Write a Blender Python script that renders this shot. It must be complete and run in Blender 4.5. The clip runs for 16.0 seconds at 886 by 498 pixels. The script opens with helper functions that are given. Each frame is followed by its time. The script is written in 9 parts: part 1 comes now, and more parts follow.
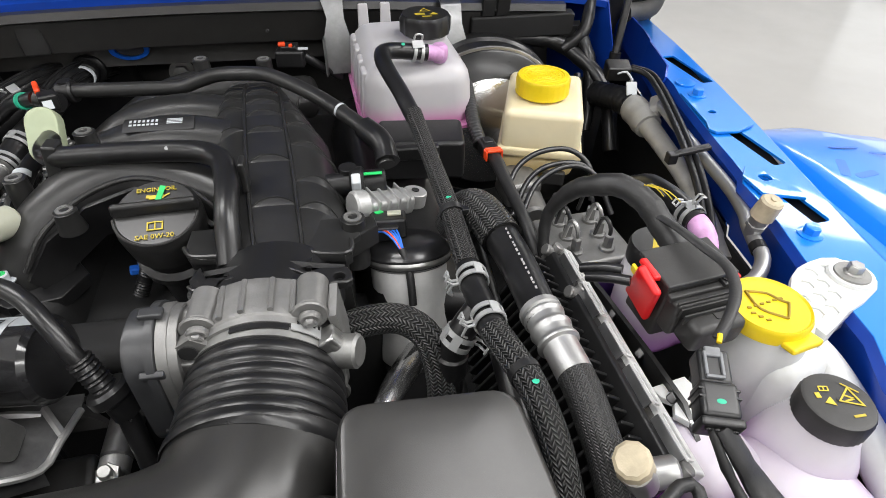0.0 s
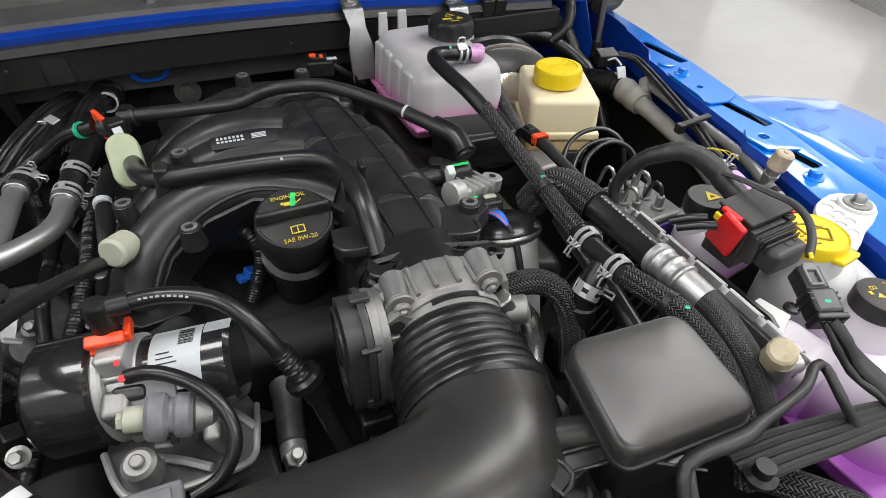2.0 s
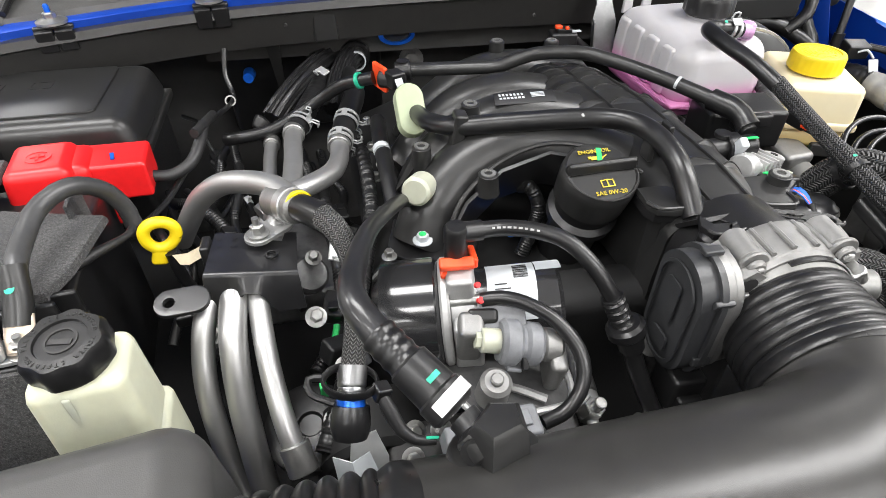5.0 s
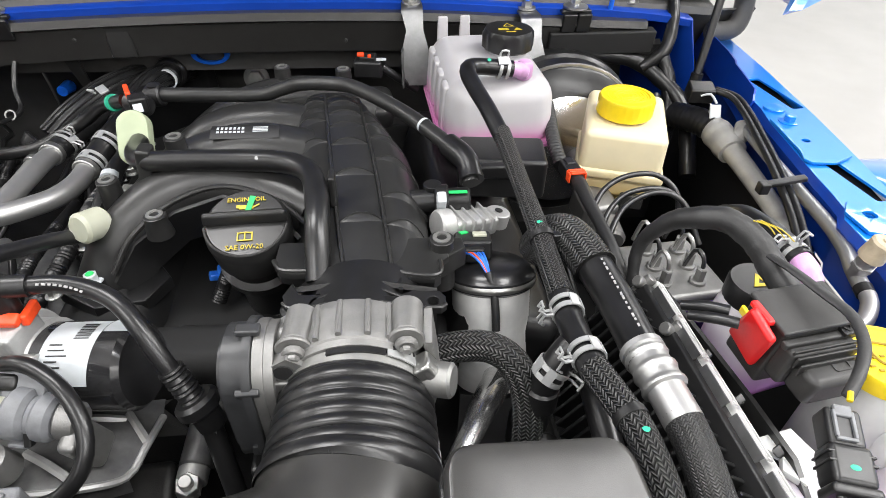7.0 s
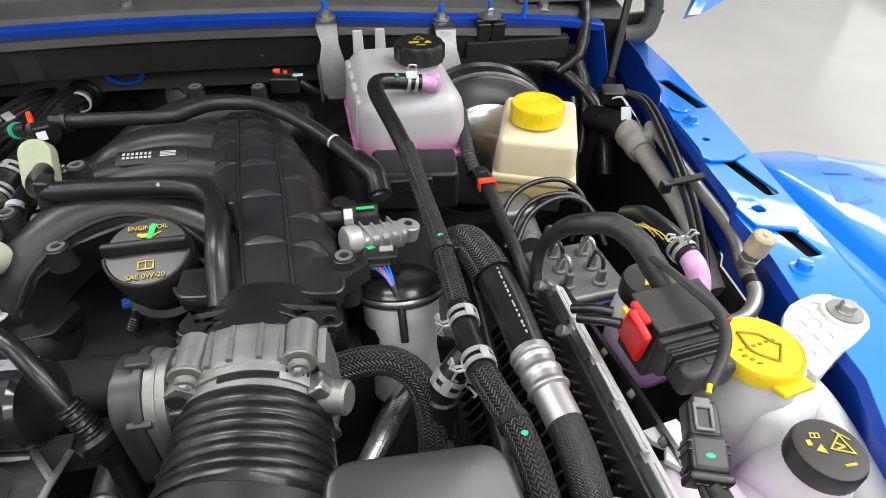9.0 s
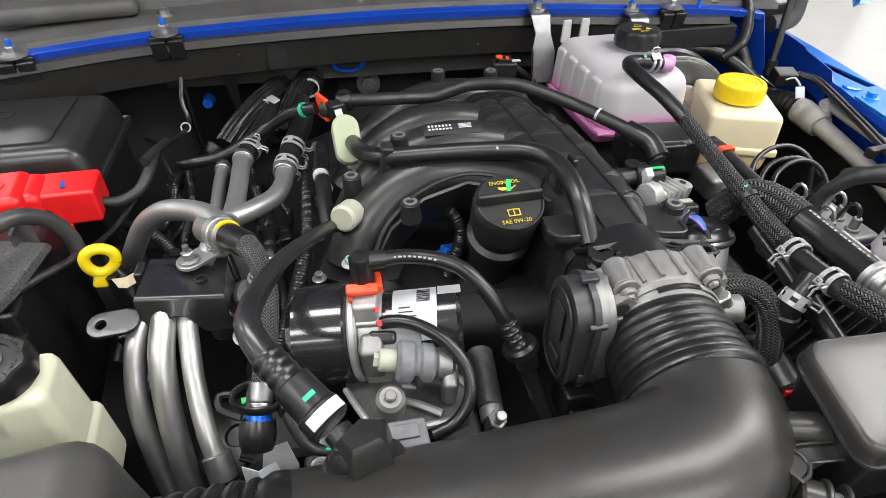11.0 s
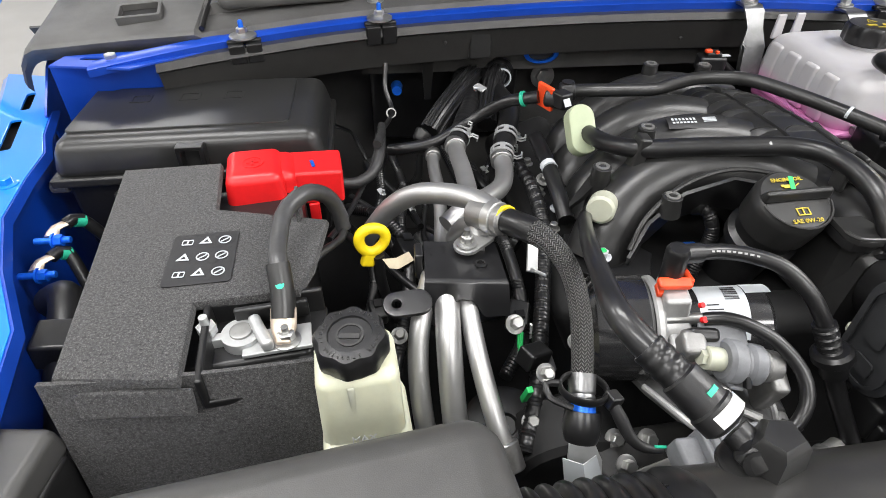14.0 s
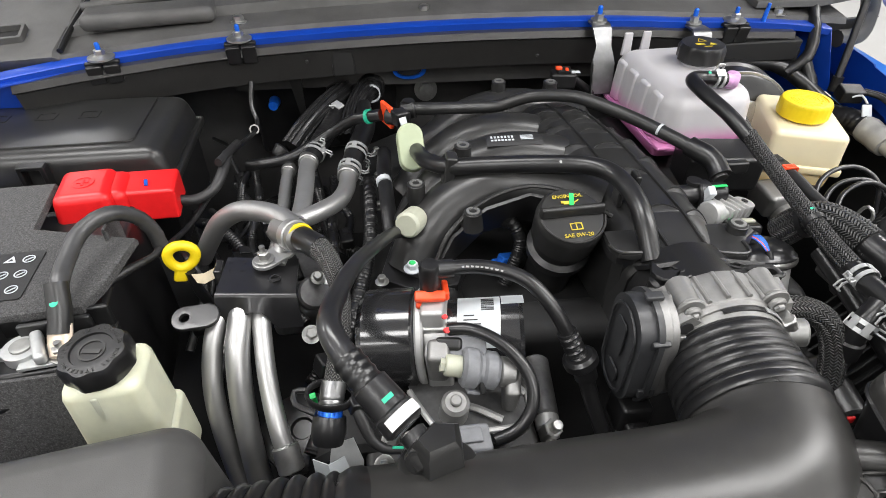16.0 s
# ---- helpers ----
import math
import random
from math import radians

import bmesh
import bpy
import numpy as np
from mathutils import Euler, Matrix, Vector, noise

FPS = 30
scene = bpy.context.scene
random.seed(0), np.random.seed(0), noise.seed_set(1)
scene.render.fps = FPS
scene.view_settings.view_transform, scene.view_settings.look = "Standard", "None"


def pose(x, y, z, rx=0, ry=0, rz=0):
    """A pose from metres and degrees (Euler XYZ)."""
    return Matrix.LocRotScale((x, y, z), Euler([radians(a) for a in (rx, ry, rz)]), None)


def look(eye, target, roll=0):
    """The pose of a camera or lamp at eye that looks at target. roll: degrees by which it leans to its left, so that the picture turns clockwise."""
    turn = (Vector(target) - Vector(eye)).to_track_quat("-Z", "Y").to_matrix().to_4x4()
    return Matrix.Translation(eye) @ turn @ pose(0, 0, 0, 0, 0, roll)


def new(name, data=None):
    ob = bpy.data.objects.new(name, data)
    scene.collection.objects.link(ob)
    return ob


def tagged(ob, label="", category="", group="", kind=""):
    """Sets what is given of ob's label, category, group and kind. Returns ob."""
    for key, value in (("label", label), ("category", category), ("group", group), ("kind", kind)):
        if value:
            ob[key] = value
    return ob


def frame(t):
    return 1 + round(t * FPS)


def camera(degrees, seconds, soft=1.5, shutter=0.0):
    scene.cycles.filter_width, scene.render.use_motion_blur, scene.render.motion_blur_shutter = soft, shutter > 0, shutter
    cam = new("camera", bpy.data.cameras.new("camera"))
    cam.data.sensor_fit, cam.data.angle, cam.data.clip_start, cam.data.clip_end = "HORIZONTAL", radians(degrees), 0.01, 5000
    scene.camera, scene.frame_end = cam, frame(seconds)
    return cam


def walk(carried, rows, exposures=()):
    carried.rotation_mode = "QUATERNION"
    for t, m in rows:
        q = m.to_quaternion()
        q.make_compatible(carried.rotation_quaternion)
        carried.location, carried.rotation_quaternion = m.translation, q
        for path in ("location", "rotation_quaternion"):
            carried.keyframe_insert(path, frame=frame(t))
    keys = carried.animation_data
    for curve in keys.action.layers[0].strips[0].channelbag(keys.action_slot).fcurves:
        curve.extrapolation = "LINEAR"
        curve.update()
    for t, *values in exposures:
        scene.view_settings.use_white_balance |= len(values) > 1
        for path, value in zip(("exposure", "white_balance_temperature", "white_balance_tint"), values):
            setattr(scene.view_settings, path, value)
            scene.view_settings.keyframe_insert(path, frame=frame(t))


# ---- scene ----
cam = camera(75.9, 16.0, soft=0.7)

PATH = [
    (0, (0.004, 0.023, 1.435), (0.286, 1.538, 0.16), 1.1),
    (0.5, (-0.001, 0.029, 1.432), (0.403, 1.518, 0.159), 1.3),
    (1, (-0.047, 0.028, 1.44), (0.448, 1.49, 0.168), 1.3),
    (1.5, (-0.115, 0.023, 1.452), (0.433, 1.468, 0.182), 1.4),
    (2, (-0.194, 0.006, 1.464), (0.369, 1.437, 0.186), 1.1),
    (2.5, (-0.246, -0.002, 1.466), (0.326, 1.424, 0.185), 1.0),
    (3, (-0.287, 0.011, 1.46), (0.294, 1.432, 0.179), 1.1),
    (3.5, (-0.362, 0.024, 1.443), (0.21, 1.446, 0.158), 1.0),
    (4, (-0.409, 0.027, 1.428), (0.106, 1.47, 0.143), 0.9),
    (4.2, (-0.425, 0.028, 1.422), (0.047, 1.486, 0.138), 0.8),
    (6.3, (-0.202, 0.04, 1.44), (-0.092, 1.587, 0.177), 0.2),
    (6.5, (-0.15, 0.042, 1.438), (-0.02, 1.585, 0.173), 0.7),
    (7, (-0.039, 0.049, 1.437), (0.122, 1.594, 0.177), 1.3),
    (7.5, (0.022, 0.052, 1.437), (0.213, 1.607, 0.193), 1.5),
    (8, (0.03, 0.055, 1.442), (0.259, 1.604, 0.198), 1.6),
    (8.2, (0.03, 0.057, 1.444), (0.272, 1.596, 0.191), 1.4),
    (10.3, (-0.172, 0.005, 1.473), (0.143, 1.527, 0.213), 1.4),
    (10.5, (-0.226, 0.005, 1.47), (0.085, 1.527, 0.211), 1.2),
    (11, (-0.327, -0.005, 1.471), (-0.031, 1.521, 0.212), 0.6),
    (11.5, (-0.386, 0.001, 1.472), (-0.092, 1.524, 0.21), 0.4),
    (12, (-0.44, 0.01, 1.467), (-0.147, 1.531, 0.202), 0.2),
    (12.5, (-0.487, 0.023, 1.465), (-0.197, 1.544, 0.2), 0.1),
    (13, (-0.527, 0.03, 1.46), (-0.267, 1.558, 0.196), 0.1),
    (13.5, (-0.552, 0.033, 1.452), (-0.356, 1.574, 0.193), 0.0),
    (14, (-0.551, 0.032, 1.453), (-0.409, 1.579, 0.193), 0.0),
    (14.5, (-0.54, 0.032, 1.457), (-0.427, 1.582, 0.197), -0.0),
    (15, (-0.493, 0.011, 1.468), (-0.38, 1.558, 0.205), -0.1),
    (15.5, (-0.42, -0.014, 1.486), (-0.283, 1.529, 0.221), 0.1),
    (16, (-0.358, -0.008, 1.49), (-0.18, 1.534, 0.228), 0.2),
]
walk(cam, [(t, look(eye, target, roll)) for t, eye, target, roll in PATH],
     [(0, -0.70), (1, -1.00), (2, -0.93), (3, -0.62), (3.5, -0.43), (4, -0.22), (6.5, -0.10), (7, -0.26), (8, -0.72), (10.5, -0.54), (12, -0.30), (13, -0.24), (15, -0.30), (16, -0.40)])

# ---- light: a bright showroom with ceiling panels and an added floor-glare lamp ----
world = bpy.data.worlds.new("world")
world.use_nodes = True
scene.world = world
world.node_tree.nodes["Background"].inputs[0].default_value = (0.9, 0.95, 1.0, 1)
world.node_tree.nodes["Background"].inputs[1].default_value = 0.3


def area(name, m, sx, sy, watts, colour=(1.0, 0.985, 0.975)):
    d = bpy.data.lights.new(name, "AREA")
    d.shape, d.size, d.size_y, d.energy, d.color = "RECTANGLE", sx, sy, watts, colour
    ob = new(name, d)
    ob.matrix_world = m
    return ob


ROOM = pose(0, 0, 0, 0, 0, -15.6)
for lx in (-4.2, -1.4, 1.4):
    for ly, watts in ((-3.6, 40), (-1.6, 62), (0.4, 72), (4.2, 66)):
        area("ceiling_light", ROOM @ pose(lx, ly, 3.52), 1.6, 0.6, watts)
for ly, watts in ((-3.6, 40), (-1.6, 62), (1.35, 120), (4.2, 66)):
    area("ceiling_light", ROOM @ pose(3.0, ly, 3.52), 1.6, 0.6 if ly < 1 or ly > 2 else 0.9, watts)
# unseen low lamp at the east wall, added for the glare on the floor
area("floor_glare_light", ROOM @ pose(3.80, 5.6, 0.8, 0, 90, 0), 1.1, 2.6, 16, (0.95, 0.98, 1.0))


# ---- building helpers ----
def thing(name, label, category, at=(0, 0, 0), group="", kind=""):
    ob = new(name)
    ob.location = at
    ob.empty_display_size = 0.02
    return tagged(ob, label, category, group, kind)


def origin_of(ob):
    o = Vector((0, 0, 0))
    while ob:
        o = o + ob.location
        ob = ob.parent
    return o


def part(name, bm, material, parent=None, label="", smooth=True):
    """Links a bmesh given in world places as one mesh under parent."""
    if parent:
        bmesh.ops.translate(bm, verts=bm.verts, vec=-origin_of(parent))
    bmesh.ops.recalc_face_normals(bm, faces=bm.faces)
    me = bpy.data.meshes.new(name)
    bm.to_mesh(me)
    bm.free()
    if smooth:
        me.polygons.foreach_set("use_smooth", [True] * len(me.polygons))
        me.set_sharp_from_angle(angle=radians(38))
    me.materials.append(material)
    ob = new(name, me)
    if smooth:
        even = ob.modifiers.new("even_normals", "WEIGHTED_NORMAL")
        even.keep_sharp = True
    ob.parent = parent
    if label:
        ob["label"] = label
    return ob


def solo(name, bm, material, label, category, at=(0, 0, 0), group="", kind="", smooth=True):
    """A thing of one mesh."""
    bmesh.ops.translate(bm, verts=bm.verts, vec=-Vector(at))
    ob = part(name, bm, material, None, "", smooth)
    ob.location = at
    return tagged(ob, label, category, group, kind)


def join(*bms):
    out = bmesh.new()
    for b in bms:
        me = bpy.data.meshes.new("tmp")
        b.to_mesh(me)
        b.free()
        out.from_mesh(me)
        bpy.data.meshes.remove(me)
    return out


def moved(bm, m):
    bmesh.ops.transform(bm, matrix=m, verts=bm.verts)
    return bm


def box(at, size, bevel=0.004, rot=(0, 0, 0), taper=(1, 1), seg=3, shear=(0, 0)):
    """A bevelled box round its centre; taper scales the top, shear shifts it."""
    bm = bmesh.new()
    bmesh.ops.create_cube(bm, size=1)
    for v in bm.verts:
        top = v.co.z > 0
        v.co.x *= size[0] * (taper[0] if top else 1)
        v.co.y *= size[1] * (taper[1] if top else 1)
        if top:
            v.co.x += shear[0]
            v.co.y += shear[1]
        v.co.z *= size[2]
    if bevel:
        bmesh.ops.bevel(bm, geom=list(bm.edges), offset=min(bevel, 0.45 * min(size)), segments=seg, profile=0.5, affect="EDGES")
    return moved(bm, pose(*at, *rot))


def lathe(profile, m=Matrix(), n=28, lobes=0, depth=0.0, lobed=lambda k: True):
    """Turns (radius, height) pairs round z; lobes push the radius in and out."""
    bm = bmesh.new()
    rings = []
    for k, (r, z) in enumerate(profile):
        ring = []
        for i in range(n):
            a = 2 * math.pi * i / n
            rr = r + (depth * math.cos(lobes * a) if lobes and lobed(k) else 0)
            ring.append(bm.verts.new((rr * math.cos(a), rr * math.sin(a), z)))
        rings.append(ring)
    for a, b in zip(rings, rings[1:]):
        for i in range(n):
            bm.faces.new((a[i], a[(i + 1) % n], b[(i + 1) % n], b[i]))
    closed = abs(profile[0][0] - profile[-1][0]) + abs(profile[0][1] - profile[-1][1]) < 1e-9
    for ring in () if closed else (rings[0], rings[-1]):
        if (ring[0].co - ring[n // 2].co).length > 1e-6:
            bm.faces.new(ring)
    bmesh.ops.remove_doubles(bm, verts=bm.verts, dist=1e-6)
    return moved(bm, m)


def rod(a, b, r, r2=None, n=18, bevel=0.0):
    """A round bar from a to b."""
    a, b = Vector(a), Vector(b)
    h = (b - a).length
    r2 = r if r2 is None else r2
    e = bevel
    prof = [(r - e, 0), (r, e), (r2, h - e), (r2 - e, h)] if e else [(r, 0), (r2, h)]
    return lathe(prof, Matrix.Translation(a) @ (b - a).to_track_quat("Z", "Y").to_matrix().to_4x4(), n)


def spline(pts, step=0.006):
    """Points along a smooth curve through pts."""
    p = [Vector(q) for q in pts]
    if len(p) == 2:
        n = max(2, int((p[1] - p[0]).length / step))
        return [p[0].lerp(p[1], i / n) for i in range(n + 1)]
    p = [2 * p[0] - p[1]] + p + [2 * p[-1] - p[-2]]
    out = []
    for i in range(1, len(p) - 2):
        a, b, c, d = p[i - 1:i + 3]
        n = max(2, int((c - b).length / step))
        for k in range(n):
            u = k / n
            out.append(0.5 * (2 * b + (c - a) * u + (2 * a - 5 * b + 4 * c - d) * u * u + (3 * b - a - 3 * c + d) * u ** 3))
    out.append(p[-2])
    return out


def tube(pts, r, n=14, step=0.006, wave=None, flat=None, caps=True, smooth=True):
    """A round hose along pts. r: radius, or a list spread along it. wave(s): factor on the radius at s metres.
    flat: (width, height) factors with the height kept upright."""
    path = spline(pts, step) if smooth else [Vector(q) for q in pts]
    bm = bmesh.new()
    uv = bm.loops.layers.uv.new("UVMap")
    dist = [0.0]
    for a, b in zip(path, path[1:]):
        dist.append(dist[-1] + (b - a).length)
    total = dist[-1]
    normal = None
    rings = []
    for k, q in enumerate(path):
        t = (path[min(k + 1, len(path) - 1)] - path[max(k - 1, 0)]).normalized()
        if flat:
            side = t.cross(Vector((0, 0, 1))).normalized()
            normal = side
        elif normal is None:
            normal = t.orthogonal().normalized()
        normal = (normal - t * normal.dot(t)).normalized()
        other = t.cross(normal)
        rad = float(np.interp(dist[k] / total, np.linspace(0, 1, len(r)), r)) if isinstance(r, (list, tuple)) else r
        if wave:
            rad *= wave(dist[k])
        fa, fb = flat if flat else (1, 1)
        rings.append([bm.verts.new(q + rad * (fa * math.cos(2 * math.pi * i / n) * normal + fb * math.sin(2 * math.pi * i / n) * other)) for i in range(n)])
    for k in range(len(rings) - 1):
        for i in range(n):
            f = bm.faces.new((rings[k][i], rings[k][(i + 1) % n], rings[k + 1][(i + 1) % n], rings[k + 1][i]))
            for loop, (u, v) in zip(f.loops, ((i, k), (i + 1, k), (i + 1, k + 1), (i, k + 1))):
                loop[uv].uv = (u / n, dist[v])
    if caps:
        bm.faces.new(rings[0][::-1])
        bm.faces.new(rings[-1])
    return bm


def plate(outer, holes=(), z=0.0, thick=0.002, bevel=0.0, m=Matrix()):
    """A flat sheet with holes, lying at z and reaching thick below it."""
    bm = bmesh.new()
    edges = []
    for loop in (outer, *holes):
        vs = [bm.verts.new((x, y, z)) for x, y in loop]
        edges += [bm.edges.new((a, b)) for a, b in zip(vs, vs[1:] + vs[:1])]
    bmesh.ops.triangle_fill(bm, use_beauty=True, use_dissolve=False, edges=edges)
    for f in bm.faces:
        if f.normal.z < 0:
            f.normal_flip()
    out = bmesh.ops.extrude_face_region(bm, geom=list(bm.faces))
    bmesh.ops.translate(bm, verts=[v for v in out["geom"] if isinstance(v, bmesh.types.BMVert)], vec=(0, 0, -thick))
    if bevel:
        rim = [e for e in bm.edges if len(e.link_faces) == 2 and e.calc_face_angle(0) > 0.9 and all(v.co.z > z - 1e-6 for v in e.verts)]
        bmesh.ops.bevel(bm, geom=rim, offset=bevel, segments=2, profile=0.5, affect="EDGES")
    return moved(bm, m)


def rounded(w, h, r, n=5, at=(0, 0)):
    """The outline of a rectangle with round corners."""
    out = []
    for cx, cy, a0 in ((w / 2 - r, h / 2 - r, 0), (-w / 2 + r, h / 2 - r, 90), (-w / 2 + r, -h / 2 + r, 180), (w / 2 - r, -h / 2 + r, 270)):
        for k in range(n + 1):
            a = radians(a0 + 90 * k / n)
            out.append((at[0] + cx + r * math.cos(a), at[1] + cy + r * math.sin(a)))
    return out


def circle(r, n=16, at=(0, 0)):
    return [(at[0] + r * math.cos(2 * math.pi * i / n), at[1] + r * math.sin(2 * math.pi * i / n)) for i in range(n)]


def loft(sections, thick=0.0, close=False):
    """A sheet through rows of points; thick offsets a second skin below."""
    bm = bmesh.new()
    rows = [[bm.verts.new(q) for q in s] for s in sections]
    for a, b in zip(rows, rows[1:]):
        for i in range(len(a) - (0 if close else 1)):
            j = (i + 1) % len(a)
            bm.faces.new((a[i], a[j], b[j], b[i]))
    if close:
        bm.faces.new(rows[0][::-1])
        bm.faces.new(rows[-1])
    if thick:
        bmesh.ops.recalc_face_normals(bm, faces=bm.faces)
        bmesh.ops.solidify(bm, geom=list(bm.faces), thickness=thick)
    return bm


def lettering(text, size, m, deep=0.0004, spacing=1.0):
    """Raised letters in the xy plane of m, centred."""
    cu = bpy.data.curves.new("t", "FONT")
    cu.body, cu.size, cu.extrude, cu.align_x, cu.align_y, cu.resolution_u, cu.space_character = text, size, deep, "CENTER", "CENTER", 2, spacing
    ob = bpy.data.objects.new("t", cu)
    scene.collection.objects.link(ob)
    me = bpy.data.meshes.new_from_object(ob.evaluated_get(bpy.context.evaluated_depsgraph_get()))
    bm = bmesh.new()
    bm.from_mesh(me)
    bpy.data.objects.remove(ob)
    bpy.data.curves.remove(cu)
    bpy.data.meshes.remove(me)
    return moved(bm, m)


def hexbolt(at, r=0.006, h=0.006, axis=(0, 0, 1), washer=1.6):
    m = Matrix.Translation(at) @ Vector(axis).to_track_quat("Z", "Y").to_matrix().to_4x4()
    return join(lathe([(r * washer, 0), (r * washer, 0.0012), (r * 1.1, 0.002)], m, 20),
                lathe([(r, 0.002), (r, h), (r * 0.8, h + 0.001)], m, 6))


# ---- materials ----
def surface(name, base, rough, metal=0.0, vary=0.25, scale=60, bump=0.15, grain=900, coat=0.0, sss=0.0, speck=0.0, sheen=0.0, dust_from=0.62):
    mat = bpy.data.materials.new(name)
    mat.use_nodes = True
    nt = mat.node_tree
    n, l = nt.nodes, nt.links
    bs = n["Principled BSDF"]
    tc = n.new("ShaderNodeTexCoord")
    big = n.new("ShaderNodeTexNoise")
    big.inputs["Scale"].default_value, big.inputs["Detail"].default_value, big.inputs["Roughness"].default_value = scale, 5, 0.6
    fine = n.new("ShaderNodeTexNoise")
    fine.inputs["Scale"].default_value, fine.inputs["Detail"].default_value = grain, 3
    l.new(tc.outputs["Object"], big.inputs["Vector"])
    l.new(tc.outputs["Object"], fine.inputs["Vector"])
    ramp = n.new("ShaderNodeMapRange")
    ramp.inputs["From Min"].default_value, ramp.inputs["From Max"].default_value = 0.3, 0.7
    l.new(big.outputs["Fac"], ramp.inputs["Value"])
    mix = n.new("ShaderNodeMix")
    mix.data_type = "RGBA"
    mix.inputs["A"].default_value = (*[max(0, c * (1 - vary)) for c in base], 1)
    mix.inputs["B"].default_value = (*[min(1, c * (1 + vary)) for c in base], 1)
    l.new(ramp.outputs["Result"], mix.inputs["Factor"])
    colour = mix.outputs["Result"]
    if speck:
        dust = n.new("ShaderNodeMapRange")
        dust.inputs["From Min"].default_value, dust.inputs["From Max"].default_value = dust_from, dust_from + 0.18
        dust.inputs["To Max"].default_value = speck
        l.new(fine.outputs["Fac"], dust.inputs["Value"])
        m2 = n.new("ShaderNodeMix")
        m2.data_type = "RGBA"
        m2.inputs["B"].default_value = (0.35, 0.34, 0.32, 1)
        l.new(dust.outputs["Result"], m2.inputs["Factor"])
        l.new(colour, m2.inputs["A"])
        colour = m2.outputs["Result"]
    l.new(colour, bs.inputs["Base Color"])
    rr = n.new("ShaderNodeMapRange")
    rr.inputs["To Min"].default_value, rr.inputs["To Max"].default_value = max(0.03, rough - 0.02), min(1, rough + 0.03)
    l.new(big.outputs["Fac"], rr.inputs["Value"])
    l.new(rr.outputs["Result"], bs.inputs["Roughness"])
    bs.inputs["Metallic"].default_value = metal
    bs.inputs["Coat Weight"].default_value = coat
    bs.inputs["Coat Roughness"].default_value = 0.05
    if sss:
        bs.inputs["Subsurface Weight"].default_value = sss
        bs.inputs["Subsurface Radius"].default_value = (0.02, 0.018, 0.015)
        bs.inputs["Subsurface Scale"].default_value = 0.5
    if sheen:
        bs.inputs["Sheen Weight"].default_value = sheen
    if bump:
        bp = n.new("ShaderNodeBump")
        bp.inputs["Strength"].default_value, bp.inputs["Distance"].default_value = bump, 0.0006
        l.new(fine.outputs["Fac"], bp.inputs["Height"])
        l.new(bp.outputs["Normal"], bs.inputs["Normal"])
    return mat


def braid(name, dark, light, around, along, relief=1.0):
    """A woven sleeve, in the tube's own coordinates."""
    mat = surface(name, dark, 0.38, bump=0)
    nt = mat.node_tree
    n, l = nt.nodes, nt.links
    bs = n["Principled BSDF"]
    uv = n.new("ShaderNodeUVMap")
    sep = n.new("ShaderNodeSeparateXYZ")
    l.new(uv.outputs["UV"], sep.inputs[0])

    def math_node(op, a, b):
        k = n.new("ShaderNodeMath")
        k.operation = op
        for s, v in zip(k.inputs, (a, b)):
            if isinstance(v, (int, float)):
                s.default_value = v
            else:
                l.new(v, s)
        return k.outputs[0]
    column = math_node("PINGPONG", math_node("MULTIPLY", sep.outputs["X"], around), 0.5)
    turns = math_node("ADD", math_node("MULTIPLY", sep.outputs["Y"], along), math_node("MULTIPLY", column, 2.0))
    strand = math_node("SINE", math_node("MULTIPLY", turns, 2 * math.pi), 0)
    valley = math_node("MULTIPLY", math_node("COSINE", math_node("MULTIPLY", column, 4 * math.pi), 0), 0.30)
    h = math_node("SUBTRACT", strand, valley)
    step = n.new("ShaderNodeMapRange")
    step.inputs["From Min"].default_value, step.inputs["From Max"].default_value = 0.15, 1.1
    l.new(h, step.inputs["Value"])
    mix = n.new("ShaderNodeMix")
    mix.data_type = "RGBA"
    mix.inputs["A"].default_value, mix.inputs["B"].default_value = (*dark, 1), (*light, 1)
    l.new(step.outputs["Result"], mix.inputs["Factor"])
    l.new(mix.outputs["Result"], bs.inputs["Base Color"])
    bp = n.new("ShaderNodeBump")
    bp.inputs["Strength"].default_value, bp.inputs["Distance"].default_value = 0.8 * relief, 0.0012
    l.new(h, bp.inputs["Height"])
    l.new(bp.outputs["Normal"], bs.inputs["Normal"])
    return mat


